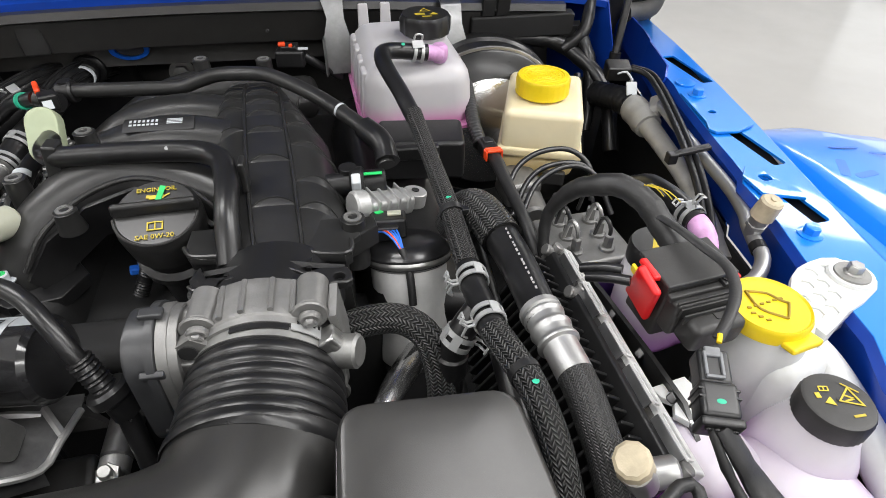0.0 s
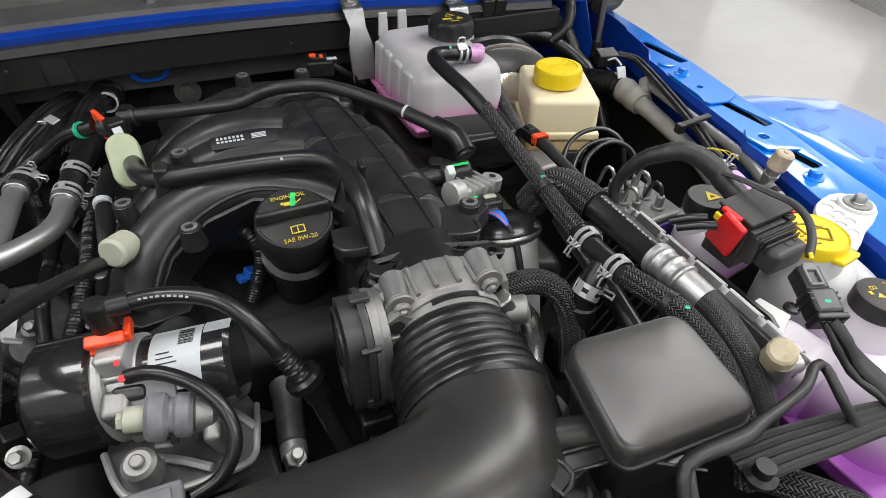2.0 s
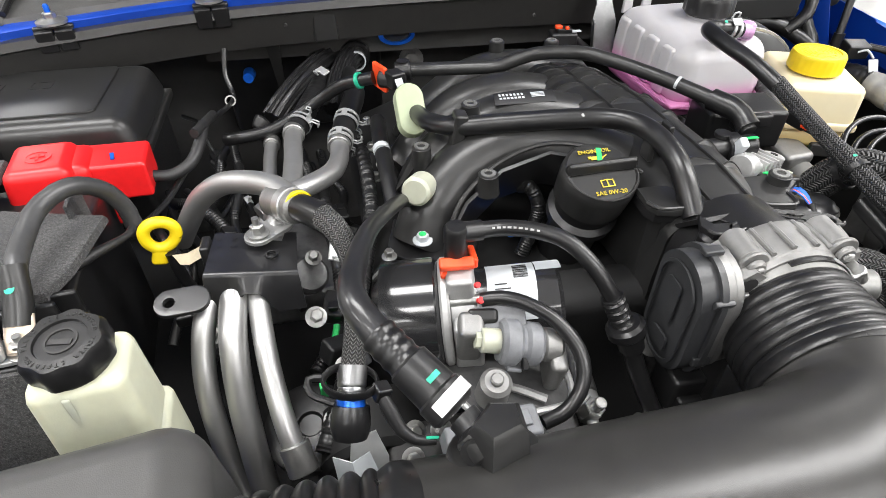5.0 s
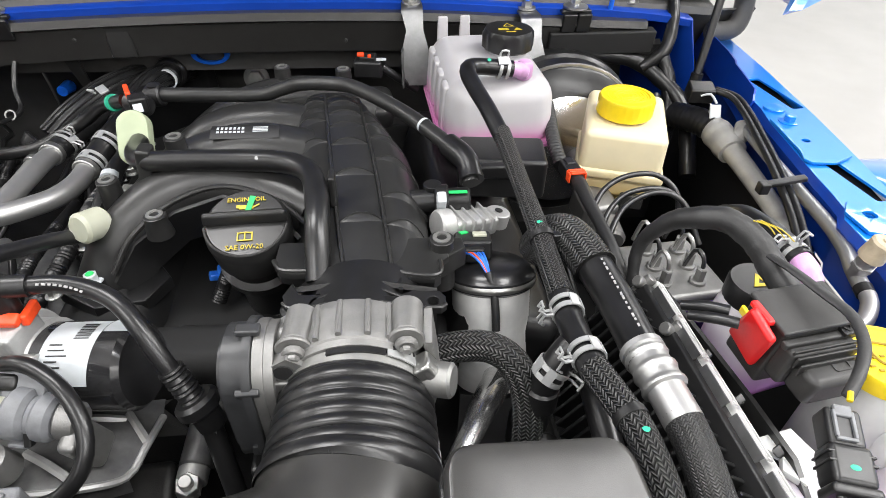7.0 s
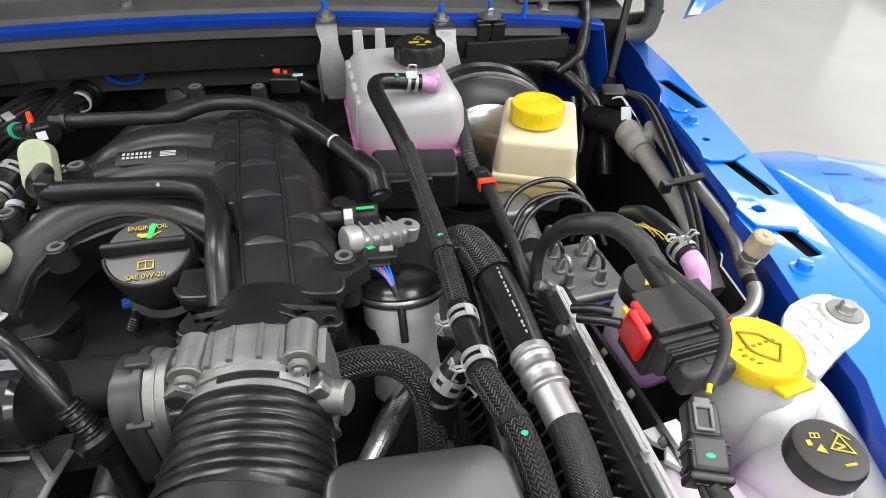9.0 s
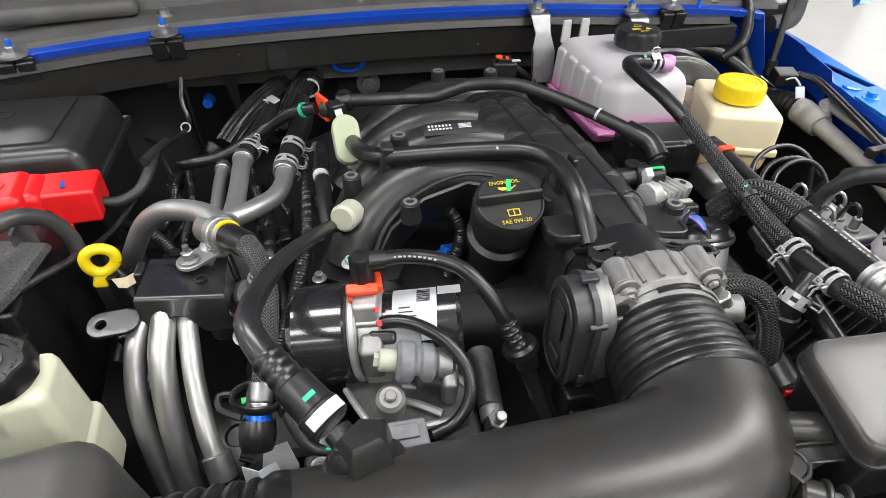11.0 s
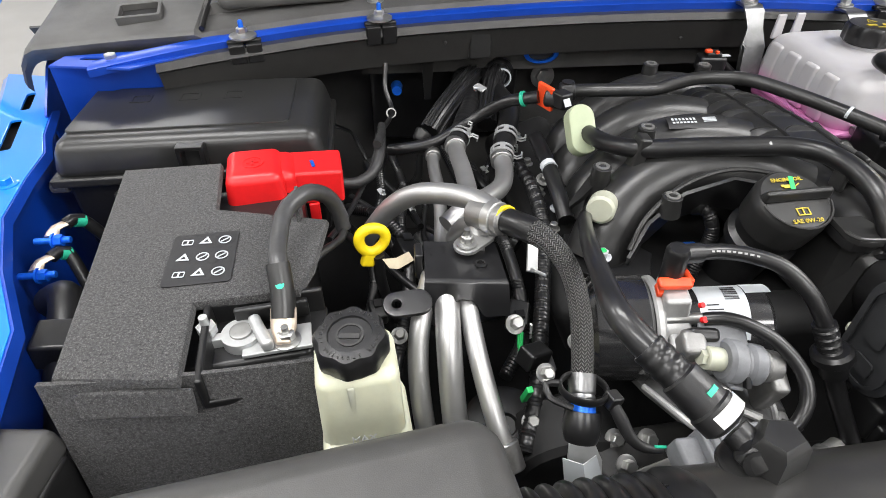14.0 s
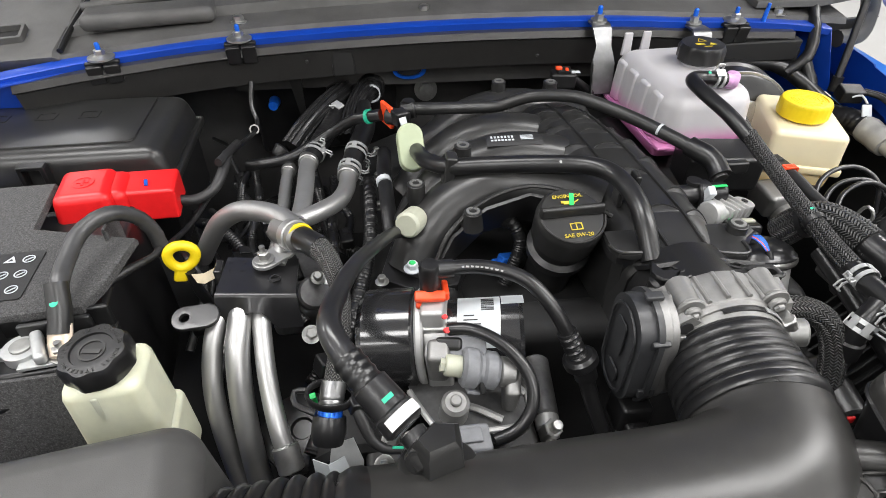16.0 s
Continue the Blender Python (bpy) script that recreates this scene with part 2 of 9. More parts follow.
def filled(name, upper, lower, z0, z1, rough=0.35, sss=0.4):
    """Milky plastic with a coloured liquid standing in it between two heights."""
    mat = surface(name, upper, rough, vary=0.04, scale=25, bump=0.05, sss=sss)
    nt = mat.node_tree
    n, l = nt.nodes, nt.links
    bs = n["Principled BSDF"]
    old = bs.inputs["Base Color"].links[0].from_socket
    geo = n.new("ShaderNodeNewGeometry")
    sep = n.new("ShaderNodeSeparateXYZ")
    l.new(geo.outputs["Position"], sep.inputs[0])
    wob = n.new("ShaderNodeTexNoise")
    wob.inputs["Scale"].default_value = 18
    l.new(geo.outputs["Position"], wob.inputs["Vector"])
    add = n.new("ShaderNodeMath")
    add.operation = "MULTIPLY_ADD"
    add.inputs[1].default_value = 0.02
    l.new(wob.outputs["Fac"], add.inputs[0])
    l.new(sep.outputs["Z"], add.inputs[2])
    rng = n.new("ShaderNodeMapRange")
    rng.interpolation_type = "SMOOTHSTEP"
    rng.inputs["From Min"].default_value, rng.inputs["From Max"].default_value = z0 + 0.01, z1 + 0.01
    rng.inputs["To Min"].default_value, rng.inputs["To Max"].default_value = 1, 0
    l.new(add.outputs[0], rng.inputs["Value"])
    mix = n.new("ShaderNodeMix")
    mix.data_type = "RGBA"
    mix.inputs["B"].default_value = (*lower, 1)
    l.new(rng.outputs["Result"], mix.inputs["Factor"])
    l.new(old, mix.inputs["A"])
    l.new(mix.outputs["Result"], bs.inputs["Base Color"])
    return mat


PLASTIC = surface("black_plastic", (0.011, 0.011, 0.0115), 0.34, bump=0.12, grain=1400, speck=0.04)
DUSTY = surface("dusty_black_plastic", (0.025, 0.0245, 0.0235), 0.29, vary=0.12, bump=0.10, grain=1800, scale=60, speck=0.08)
MATTGREY = surface("matt_grey_black_plastic", (0.052, 0.0515, 0.050), 0.42, vary=0.10, bump=0.15, grain=1600, scale=50, speck=0.06)
COWLGREY = surface("weathered_grey_plastic", (0.075, 0.074, 0.072), 0.55, vary=0.25, scale=18, bump=0.25, grain=1500)
SATIN = surface("satin_black_plastic", (0.019, 0.019, 0.0188), 0.31, bump=0.03, grain=1800, scale=35, speck=0.03)
GREYPLASTIC = surface("charcoal_plastic", (0.026, 0.0255, 0.025), 0.45, bump=0.2, grain=1500)
COVERGREY = surface("dark_grey_glassfilled_plastic", (0.032, 0.033, 0.035), 0.36, vary=0.2, bump=0.12, grain=1500)
MIDGREY = surface("grey_plastic", (0.16, 0.165, 0.175), 0.5)
GLOSS = surface("black_enamel", (0.014, 0.014, 0.015), 0.30, bump=0.03, coat=0.2)
RUBBER = surface("black_rubber", (0.011, 0.011, 0.0115), 0.28, bump=0.05, speck=0.03)
SOFTRUBBER = surface("grey_rubber_tape", (0.018, 0.018, 0.0185), 0.46, bump=0.3, grain=500)
CABLEGREY = surface("dark_grey_cable_jacket", (0.045, 0.045, 0.046), 0.36, bump=0.1, grain=500)
# near-black for black linings, and for deep shade put into the colour
VOID = surface("black_lining_and_shade", (0.0075, 0.0075, 0.0078), 0.75)
FELT = surface("dark_felt", (0.037, 0.037, 0.038), 1.0, vary=0.75, scale=420, bump=1.0, grain=950, speck=0.22, sheen=0.12, dust_from=0.52)
CAST = surface("cast_aluminium", (0.26, 0.258, 0.252), 0.5, 0.8, vary=0.1, scale=80, bump=0.35, grain=700)
CASTBRIGHT = surface("fresh_cast_aluminium", (0.44, 0.44, 0.435), 0.48, 0.55, vary=0.1, scale=80, bump=0.35, grain=700)
ENAMEL = surface("wet_black_enamel", (0.018, 0.018, 0.019), 0.16, bump=0.02, coat=0.6)
ALU = surface("drawn_aluminium", (0.44, 0.44, 0.435), 0.40, 0.82, vary=0.06, scale=40, bump=0.05)
DULLALU = surface("dull_aluminium", (0.30, 0.30, 0.29), 0.5, 0.8, vary=0.15)
STEEL = surface("zinc_steel", (0.42, 0.42, 0.41), 0.36, 0.9, vary=0.2)
STRAP = surface("stamped_steel", (0.26, 0.262, 0.265), 0.34, 0.92, vary=0.25, scale=30)
CANGREY = surface("silver_grey_paint", (0.66, 0.66, 0.65), 0.36, 0.0, vary=0.1)
DARKMETAL = surface("dark_phosphate_steel", (0.15, 0.15, 0.15), 0.42, 0.55, vary=0.3)
BRIGHTRIM = surface("bright_trim_aluminium", (0.74, 0.74, 0.73), 0.30, 0.15, vary=0.12, scale=90)
POLISHED = surface("polished_aluminium", (0.68, 0.68, 0.68), 0.22, 0.95, vary=0.1)
BULKGREY = surface("grey_bulkhead_board", (0.055, 0.054, 0.052), 0.7, vary=0.3, scale=14, bump=0.3)
MILKYPIPE = surface("hazy_grey_pipe", (0.36, 0.355, 0.34), 0.45, 0.25, vary=0.12)
SPRING = surface("bright_clip_steel", (0.48, 0.49, 0.49), 0.42, 0.55, vary=0.1)
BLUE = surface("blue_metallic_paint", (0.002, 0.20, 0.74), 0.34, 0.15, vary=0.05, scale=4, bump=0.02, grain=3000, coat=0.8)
# darker blue for inner panels, the cowl lip and undersides
BLUEDEEP = surface("deep_blue_paint", (0.002, 0.048, 0.38), 0.42, 0.2, vary=0.12, scale=10, bump=0.05, coat=0.2)
BLUEMARK = surface("blue_anodised_steel", (0.01, 0.14, 0.75), 0.3, 0.4)
# darker blue for the reflection painted on the wing
BLUETINT = surface("blue_reflection_tint", (0.002, 0.13, 0.62), 0.34, 0.25, vary=0.05, coat=0.45)
WHITE = surface("white_nylon", (0.62, 0.63, 0.62), 0.4, vary=0.05, sss=0.2)
CREAM = surface("cream_plastic", (0.40, 0.41, 0.33), 0.42, vary=0.06, sss=0.25)
PALEGREEN = surface("pale_green_foam", (0.37, 0.42, 0.28), 0.55, vary=0.06, sss=0.2)
BEIGE = surface("beige_cap_plastic", (0.42, 0.36, 0.25), 0.5)
YELLOW = surface("yellow_plastic", (0.78, 0.58, 0.01), 0.38, vary=0.06, bump=0.05)
RED = surface("red_plastic", (0.66, 0.012, 0.014), 0.36, vary=0.08, bump=0.06)
ORANGE = surface("orange_red_clip", (0.80, 0.07, 0.015), 0.4)
GREEN = surface("green_paint_mark", (0.02, 0.50, 0.12), 0.5)
TEAL = surface("teal_paint_mark", (0.02, 0.42, 0.25), 0.5)
PINK = surface("pink_plastic", (0.60, 0.33, 0.58), 0.4, sss=0.3)
PURPLE = surface("purple_anodised_plate", (0.10, 0.05, 0.25), 0.35, 0.5)
PAPER = surface("white_label", (0.50, 0.53, 0.55), 0.5, vary=0.05)
OCHRE = surface("ochre_moulded_print", (0.30, 0.20, 0.008), 0.5)
INK = surface("yellow_print", (0.52, 0.40, 0.03), 0.5)
GREYINK = surface("grey_print", (0.32, 0.32, 0.32), 0.5)
DARKINK = surface("dark_print", (0.02, 0.02, 0.02), 0.5)
LABEL = surface("black_label", (0.012, 0.012, 0.013), 0.5)
COPPER = surface("tinned_copper_lug", (0.62, 0.52, 0.42), 0.35, 0.8)
WIREBLUE = surface("blue_wire", (0.02, 0.15, 0.65), 0.4)
BRAID = braid("woven_black_sleeve", (0.005, 0.005, 0.005), (0.085, 0.085, 0.085), 11, 300)
FINEBRAID = braid("fine_woven_sleeve", (0.012, 0.012, 0.012), (0.040, 0.040, 0.040), 18, 470, 0.5)
GREYBRAID = braid("grey_woven_sleeve", (0.022, 0.022, 0.022), (0.17, 0.17, 0.165), 12, 330)
TANK = filled("milky_tank_with_pink_coolant", (0.47, 0.46, 0.475), (0.60, 0.19, 0.43), 1.088, 1.130, sss=0.2)
BRAKEFLUID = filled("amber_brake_reservoir", (0.76, 0.68, 0.47), (0.66, 0.45, 0.14), 0.995, 1.080, sss=0.3)
STEERING = surface("pale_yellow_reservoir", (0.62, 0.63, 0.48), 0.4, vary=0.05, sss=0.4)
COOLANT = filled("milky_tank_with_purple_coolant", (0.62, 0.59, 0.63), (0.42, 0.09, 0.52), 0.995, 1.078, sss=0.25)
FLOOR = surface("polished_grey_floor", (0.36, 0.353, 0.342), 0.24, vary=0.08, scale=0.8, bump=0.03, grain=8, coat=0.12)
WALL = surface("white_wall_paint", (0.74, 0.74, 0.73), 0.7, vary=0.03, scale=2)
SKIRT = surface("grey_skirting", (0.28, 0.28, 0.28), 0.5)

# ---- the room ----
def slab(name, at, size, material, label, category):
    return solo(name, moved(box((0, 0, 0), size, 0), ROOM @ pose(*at)), material, label, category, kind="structure", smooth=False)


slab("floor", (-1.1, 0.5, -0.1), (10.4, 13.4, 0.2), FLOOR, "polished pale grey showroom floor with soft reflections", "floor")
slab("ceiling", (-1.1, 0.5, 3.7), (10.4, 13.4, 0.2), WALL, "plain white showroom ceiling", "ceiling")
slab("wall_west", (-6.2, 0.5, 1.8), (0.2, 13.0, 3.6), WALL, "plain white showroom wall", "wall")
slab("wall_north", (-1.1, 7.1, 1.8), (10.0, 0.2, 3.6), WALL, "plain white showroom wall", "wall")
slab("wall_south", (-1.1, -6.1, 1.8), (10.0, 0.2, 3.6), WALL, "plain white showroom wall", "wall")
slab("wall_east", (4.0, 0.5, 1.8), (0.2, 13.0, 3.6), WALL, "white showroom wall above a grey skirting", "wall")
slab("baseboard", (3.885, 0.5, 0.07), (0.03, 12.9, 0.14), SKIRT, "grey skirting along the white wall", "baseboard")

# ---- the car's body round the engine bay ----
body = thing("car_body", "bright blue metallic car body with its bonnet raised", "car body", (-0.25, 0.6, 0.9))
# right wing rail
outer = [(0.567, 1.03), (0.555, 0.881), (0.536, 0.72), (0.523, 0.629), (0.501, 0.496), (0.482, 0.384), (0.473, 0.312), (0.465, 0.20), (0.45, -0.05)]
inner = [(0.36, -0.05), (0.372, 0.10), (0.378, 0.22), (0.397, 0.262), (0.402, 0.30), (0.404, 0.355), (0.415, 0.41), (0.419, 0.455), (0.421, 0.483), (0.433, 0.500), (0.438, 0.53), (0.442, 0.565),
         (0.450, 0.616), (0.455, 0.65), (0.462, 0.70), (0.472, 0.74), (0.477, 0.80), (0.49, 0.86), (0.515, 1.03)]


def slot(cx, cy, w, h, a, r=0.004):
    c, s = math.cos(radians(a)), math.sin(radians(a))
    return [(cx + x * c - y * s, cy + x * s + y * c) for x, y in rounded(w, h, r, 3)]


holes = [slot(0.520, 0.79, 0.019, 0.105, 6), slot(0.488, 0.738, 0.012, 0.012, 0), slot(0.474, 0.640, 0.012, 0.009, 10), slot(0.482, 0.556, 0.018, 0.088, 7),
         slot(0.447, 0.483, 0.013, 0.012, 6), slot(0.458, 0.430, 0.019, 0.050, 6), slot(0.437, 0.236, 0.020, 0.07, -3)]
part("wing_rail", plate(outer + inner, holes, 1.100, 0.003, 0.0008), BLUE, body, "blue steel rail with punched slots")
part("rail_ring", lathe([(0.006, 0.0), (0.014, 0.0), (0.014, 0.003), (0.007, 0.004)], pose(0.489, 0.737, 1.100)), BLUE, body)
part("reinforcement", plate([(0.461, 0.700), (0.500, 0.715), (0.512, 0.66), (0.508, 0.600), (0.478, 0.585), (0.450, 0.588), (0.445, 0.597), (0.452, 0.616)], [slot(0.474, 0.640, 0.010, 0.009, 20)], 1.1045, 0.003, 0.001), BLUE, body)
part("reinforcement", plate([(0.424, 0.490), (0.438, 0.508), (0.452, 0.505), (0.470, 0.455), (0.466, 0.440), (0.426, 0.455)], [slot(0.447, 0.483, 0.013, 0.012, 6)], 1.1045, 0.003, 0.001), BLUE, body)
for at in ((0.434, 0.389, 1.100), (0.480, 0.690, 1.1045)):
    part("rail_bolt", hexbolt(at, 0.0075, 0.009), BLUE, body)
# wall falling from the rail into the bay, with its folded edge
side = []
for (x, y) in inner:
    side.append([(x, y, 1.099), (x - 0.004, y, 1.090), (x + 0.004, y, 1.07), (x + 0.010, y, 1.025)])
low = [[(x + 0.008, y, 1.024), (x + 0.012, y, 0.98), (x, y, 0.70)] for x, y in inner]
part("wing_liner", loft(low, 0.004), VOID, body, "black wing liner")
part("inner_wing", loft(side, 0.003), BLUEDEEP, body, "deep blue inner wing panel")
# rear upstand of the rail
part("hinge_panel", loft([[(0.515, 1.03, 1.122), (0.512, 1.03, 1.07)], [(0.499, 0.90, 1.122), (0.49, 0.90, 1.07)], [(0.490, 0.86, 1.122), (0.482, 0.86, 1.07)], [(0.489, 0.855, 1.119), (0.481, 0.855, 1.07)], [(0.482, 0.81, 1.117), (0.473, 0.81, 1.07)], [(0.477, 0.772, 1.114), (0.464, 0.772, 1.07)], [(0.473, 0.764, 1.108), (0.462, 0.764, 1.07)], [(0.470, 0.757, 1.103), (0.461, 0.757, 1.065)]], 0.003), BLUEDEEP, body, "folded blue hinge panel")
# outer wing: a channel beside the rail, then the broad crown
crown = []
for y in (-0.15, 0.0, 0.15, 0.30, 0.42, 0.52, 0.60, 0.66, 0.70, 0.73, 0.752, 0.765):
    xo = float(np.interp(y, [-0.05, 0.312, 0.496, 0.629, 0.881], [0.45, 0.473, 0.501, 0.523, 0.555]))
    drop = 0.0 if y < 0.62 else (y - 0.62) ** 2 * 1.8
    xc = 0.622
    crown.append([(xo, y, 1.0975), (xo + 0.010, y, 1.092), (xo + 0.030, y, 1.050), (xc - 0.05, y, 1.022 - drop), (xc - 0.012, y, 1.020 - drop), (xc, y, 1.030 - drop), (xc + 0.014, y, 1.036 - drop), (xc + 0.10, y, 1.036 - drop),
                  (xc + 0.20, y, 1.024 - 1.4 * drop), (xc + 0.27, y, 0.99 - 2.0 * drop), (xc + 0.30, y, 0.92 - 2 * drop), (xc + 0.31, y, 0.70)])
part("outer_wing", loft(crown, 0.003), BLUE, body, "blue crowned outer wing")
part("wing_side", loft([[(0.518, 0.60, 1.09), (0.53, 0.60, 0.98), (0.54, 0.6, 0.6)], [(0.541, 0.76, 1.0975), (0.56, 0.76, 0.98), (0.58, 0.76, 0.6)], [(0.567, 1.04, 1.0975), (0.60, 1.04, 0.98), (0.63, 1.04, 0.6)]], 0.003), BLUE, body)
# a sign's lettering reflected in the wing, painted on as plain bars
for x, y, w, h, a in ((0.66, 0.585, 0.045, 0.013, 62), (0.68, 0.565, 0.035, 0.012, 10), (0.675, 0.50, 0.055, 0.014, 78), (0.70, 0.475, 0.04, 0.013, 35), (0.66, 0.43, 0.055, 0.015, 72), (0.70, 0.635, 0.04, 0.006, -12), (0.745, 0.61, 0.04, 0.006, -18)):
    part("mark", plate(rounded(w, h, 0.004), (), 0, 0.0004, 0, pose(x, y, 1.0364, 0, 0, a)), BLUETINT, body, "plain blue bar of a painted-on reflection")
out_y, out_x = [q[1] for q in outer][::-1], [q[0] for q in outer][::-1]
# near-black sheet added under the rail so its slots read as shaded
part("slot_shade", loft([[(x + 0.004, y, 1.089), (float(np.interp(y, out_y, out_x)) - 0.005, y, 1.089)] for x, y in inner], 0.003), VOID, body)
# left wing
l_in = [(-0.80, -0.05), (-0.835, 0.2), (-0.882, 0.39), (-0.93, 0.47), (-0.972, 0.56), (-0.985, 0.64), (-0.99, 0.70), (-1.012, 0.75), (-1.035, 0.83), (-1.075, 0.95)]
l_out = [(-1.16, 0.97), (-1.095, 0.80), (-1.05, 0.62), (-0.99, 0.42), (-0.93, 0.2), (-0.89, -0.05)]
part("wing_rail", plate(l_in + l_out, [slot(-1.055, 0.755, 0.014, 0.09, 16), slot(-1.08, 0.86, 0.012, 0.06, 16), slot(-0.985, 0.53, 0.012, 0.012, 16)], 1.100, 0.003, 0.0008), BLUE, body)
# the same shade sheet below the left rail's slots
part("slot_shade", loft([[(x - 0.004, y, 1.085), (x - 0.09, y, 1.085)] for x, y in l_in], 0.003), VOID, body)
part("rail_bolt", hexbolt((-0.998, 0.628, 1.100), 0.0075, 0.009), BLUE, body)
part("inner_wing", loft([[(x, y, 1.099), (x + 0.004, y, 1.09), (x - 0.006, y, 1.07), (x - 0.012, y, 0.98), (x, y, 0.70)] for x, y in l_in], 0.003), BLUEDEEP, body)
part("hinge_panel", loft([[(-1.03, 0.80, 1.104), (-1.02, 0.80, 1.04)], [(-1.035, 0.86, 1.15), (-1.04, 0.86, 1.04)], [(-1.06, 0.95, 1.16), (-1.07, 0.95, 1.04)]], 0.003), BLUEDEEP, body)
part("outer_wing", loft([[(x, y, 1.0975), (x - 0.012, y, 1.09), (x - 0.03, y, 1.05), (x - 0.07, y, 1.03), (x - 0.30, y, 1.0), (x - 0.36, y, 0.7)] for x, y in l_out], 0.003), BLUE, body)
part("wing_edge", tube([(-1.17, 0.90, 1.10), (-1.165, 0.96, 1.17), (-1.12, 1.05, 1.25), (-1.06, 1.12, 1.30)], 0.012), BLUE, body)

# cowl: blue lip, clips, black screen behind, baffle in front
LIP = [(-0.935, 0.770, 1.176), (-0.85, 0.805, 1.182), (-0.752, 0.842, 1.186), (-0.565, 0.882, 1.193), (-0.28, 0.905, 1.198), (0.0, 0.906, 1.197), (0.167, 0.912, 1.187), (0.26, 0.920, 1.182), (0.37, 0.925, 1.172), (0.44, 0.93, 1.16)]
lip = spline(LIP, 0.02)
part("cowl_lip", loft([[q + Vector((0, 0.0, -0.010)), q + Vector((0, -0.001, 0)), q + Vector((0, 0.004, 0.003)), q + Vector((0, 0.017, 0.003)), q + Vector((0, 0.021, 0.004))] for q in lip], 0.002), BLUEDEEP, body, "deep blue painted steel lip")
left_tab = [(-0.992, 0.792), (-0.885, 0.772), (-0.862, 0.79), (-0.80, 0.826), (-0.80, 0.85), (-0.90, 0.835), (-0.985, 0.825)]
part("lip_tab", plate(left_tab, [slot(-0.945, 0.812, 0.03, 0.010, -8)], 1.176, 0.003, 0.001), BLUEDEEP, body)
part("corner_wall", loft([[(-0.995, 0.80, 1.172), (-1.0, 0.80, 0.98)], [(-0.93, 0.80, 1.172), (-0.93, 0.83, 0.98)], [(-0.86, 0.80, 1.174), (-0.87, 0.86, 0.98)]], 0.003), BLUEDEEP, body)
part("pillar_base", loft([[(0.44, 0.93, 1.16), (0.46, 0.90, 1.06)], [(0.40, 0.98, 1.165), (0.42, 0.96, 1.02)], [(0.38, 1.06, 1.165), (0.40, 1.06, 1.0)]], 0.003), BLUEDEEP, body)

cowl = thing("cowl_panel", "black ribbed plastic cowl panel under the windscreen", "cowl panel", (-0.25, 1.0, 1.15), kind="structure")
rows = []
for q in spline([(-0.812, 0.868, 1.189), (-0.752, 0.884, 1.192), (-0.565, 0.924, 1.199), (-0.28, 0.947, 1.204), (0.0, 0.948, 1.203), (0.167, 0.954, 1.193), (0.37, 0.967, 1.178), (0.50, 1.0, 1.16)], 0.03):
    rows.append([q + Vector((0, -0.026, -0.006)), q + Vector((0, -0.022, 0.004)), q + Vector((0, 0.030, 0.012)), q + Vector((0, 0.034, 0.026)), q + Vector((0, 0.12, 0.040)), q + Vector((0, 0.30, 0.10)), q + Vector((0, 0.5, 0.22))])
part("screen", loft(rows, 0.003), COWLGREY, cowl)
part("seal", tube([q + Vector((0, 0.075, 0.040)) for q in spline([(-0.80, 0.87, 1.19), (-0.565, 0.924, 1.199), (-0.28, 0.947, 1.204), (0.0, 0.948, 1.203), (0.30, 0.96, 1.185)], 0.05)], 0.007, 10), COWLGREY, cowl, "grey rubber weather seal")
part("pad", box((-0.70, 0.935, 1.220), (0.19, 0.06, 0.024), 0.010, (0, 0, 10)), COWLGREY, cowl)
part("pad", box((0.13, 1.01, 1.232), (0.16, 0.05, 0.028), 0.012, (0, 0, 2)), PLASTIC, cowl)
cap_rows = []
for x, z0, fwd in ((-1.066, 1.135, 0.012), (-1.058, 1.160, 0.008), (-1.045, 1.176, 0.004), (-1.03, 1.183, 0.0), (-0.985, 1.187, -0.002), (-0.94, 1.190, 0.0), (-0.895, 1.193, 0.0), (-0.85, 1.195, 0.0), (-0.815, 1.197, 0.0), (-0.808, 1.192, 0.004)):
    yf = 0.838 + fwd
    cap_rows.append([(x, yf + 0.012, z0 - 0.022), (x, yf + 0.002, z0 - 0.012), (x, yf, z0 - 0.003), (x, yf + 0.008, z0 + 0.003), (x, yf + 0.10, z0 + 0.022), (x, yf + 0.20, z0 + 0.044), (x, yf + 0.32, z0 + 0.085)])
part("end_cap", loft(cap_rows, 0.004), COWLGREY, cowl, "charcoal end panel with a square opening")
part("cap_opening", moved(join(plate(rounded(0.060, 0.040, 0.004), [rounded(0.050, 0.030, 0.003)], 0.010, 0.016, 0.001)), pose(-0.897, 0.892, 1.2055, 12, -2, 8)), COWLGREY, cowl)
# near-black plate painted as the shade inside the opening
part("cap_opening_shade", moved(plate(rounded(0.050, 0.030, 0.003), (), 0.0015, 0.002), pose(-0.897, 0.892, 1.2055, 12, -2, 8)), VOID, cowl)
part("cap_seam", tube([(-0.806, 0.848, 1.199), (-0.806, 0.89, 1.210), (-0.806, 0.98, 1.228), (-0.806, 1.07, 1.25)], 0.004, 8), PLASTIC, cowl)
part("end_cap", plate([(0.30, 0.955), (0.42, 0.955), (0.545, 1.0), (0.57, 1.06), (0.5, 1.1), (0.3, 1.1)], [slot(0.405, 1.03, 0.05, 0.035, -5, 0.003)], 1.205, 0.012, 0.004), COWLGREY, cowl)
part("end_cap_lip", tube([(0.545, 1.0, 1.205), (0.56, 1.0, 1.165), (0.545, 0.985, 1.13), (0.50, 0.98, 1.125)], 0.016, 10), COWLGREY, cowl)

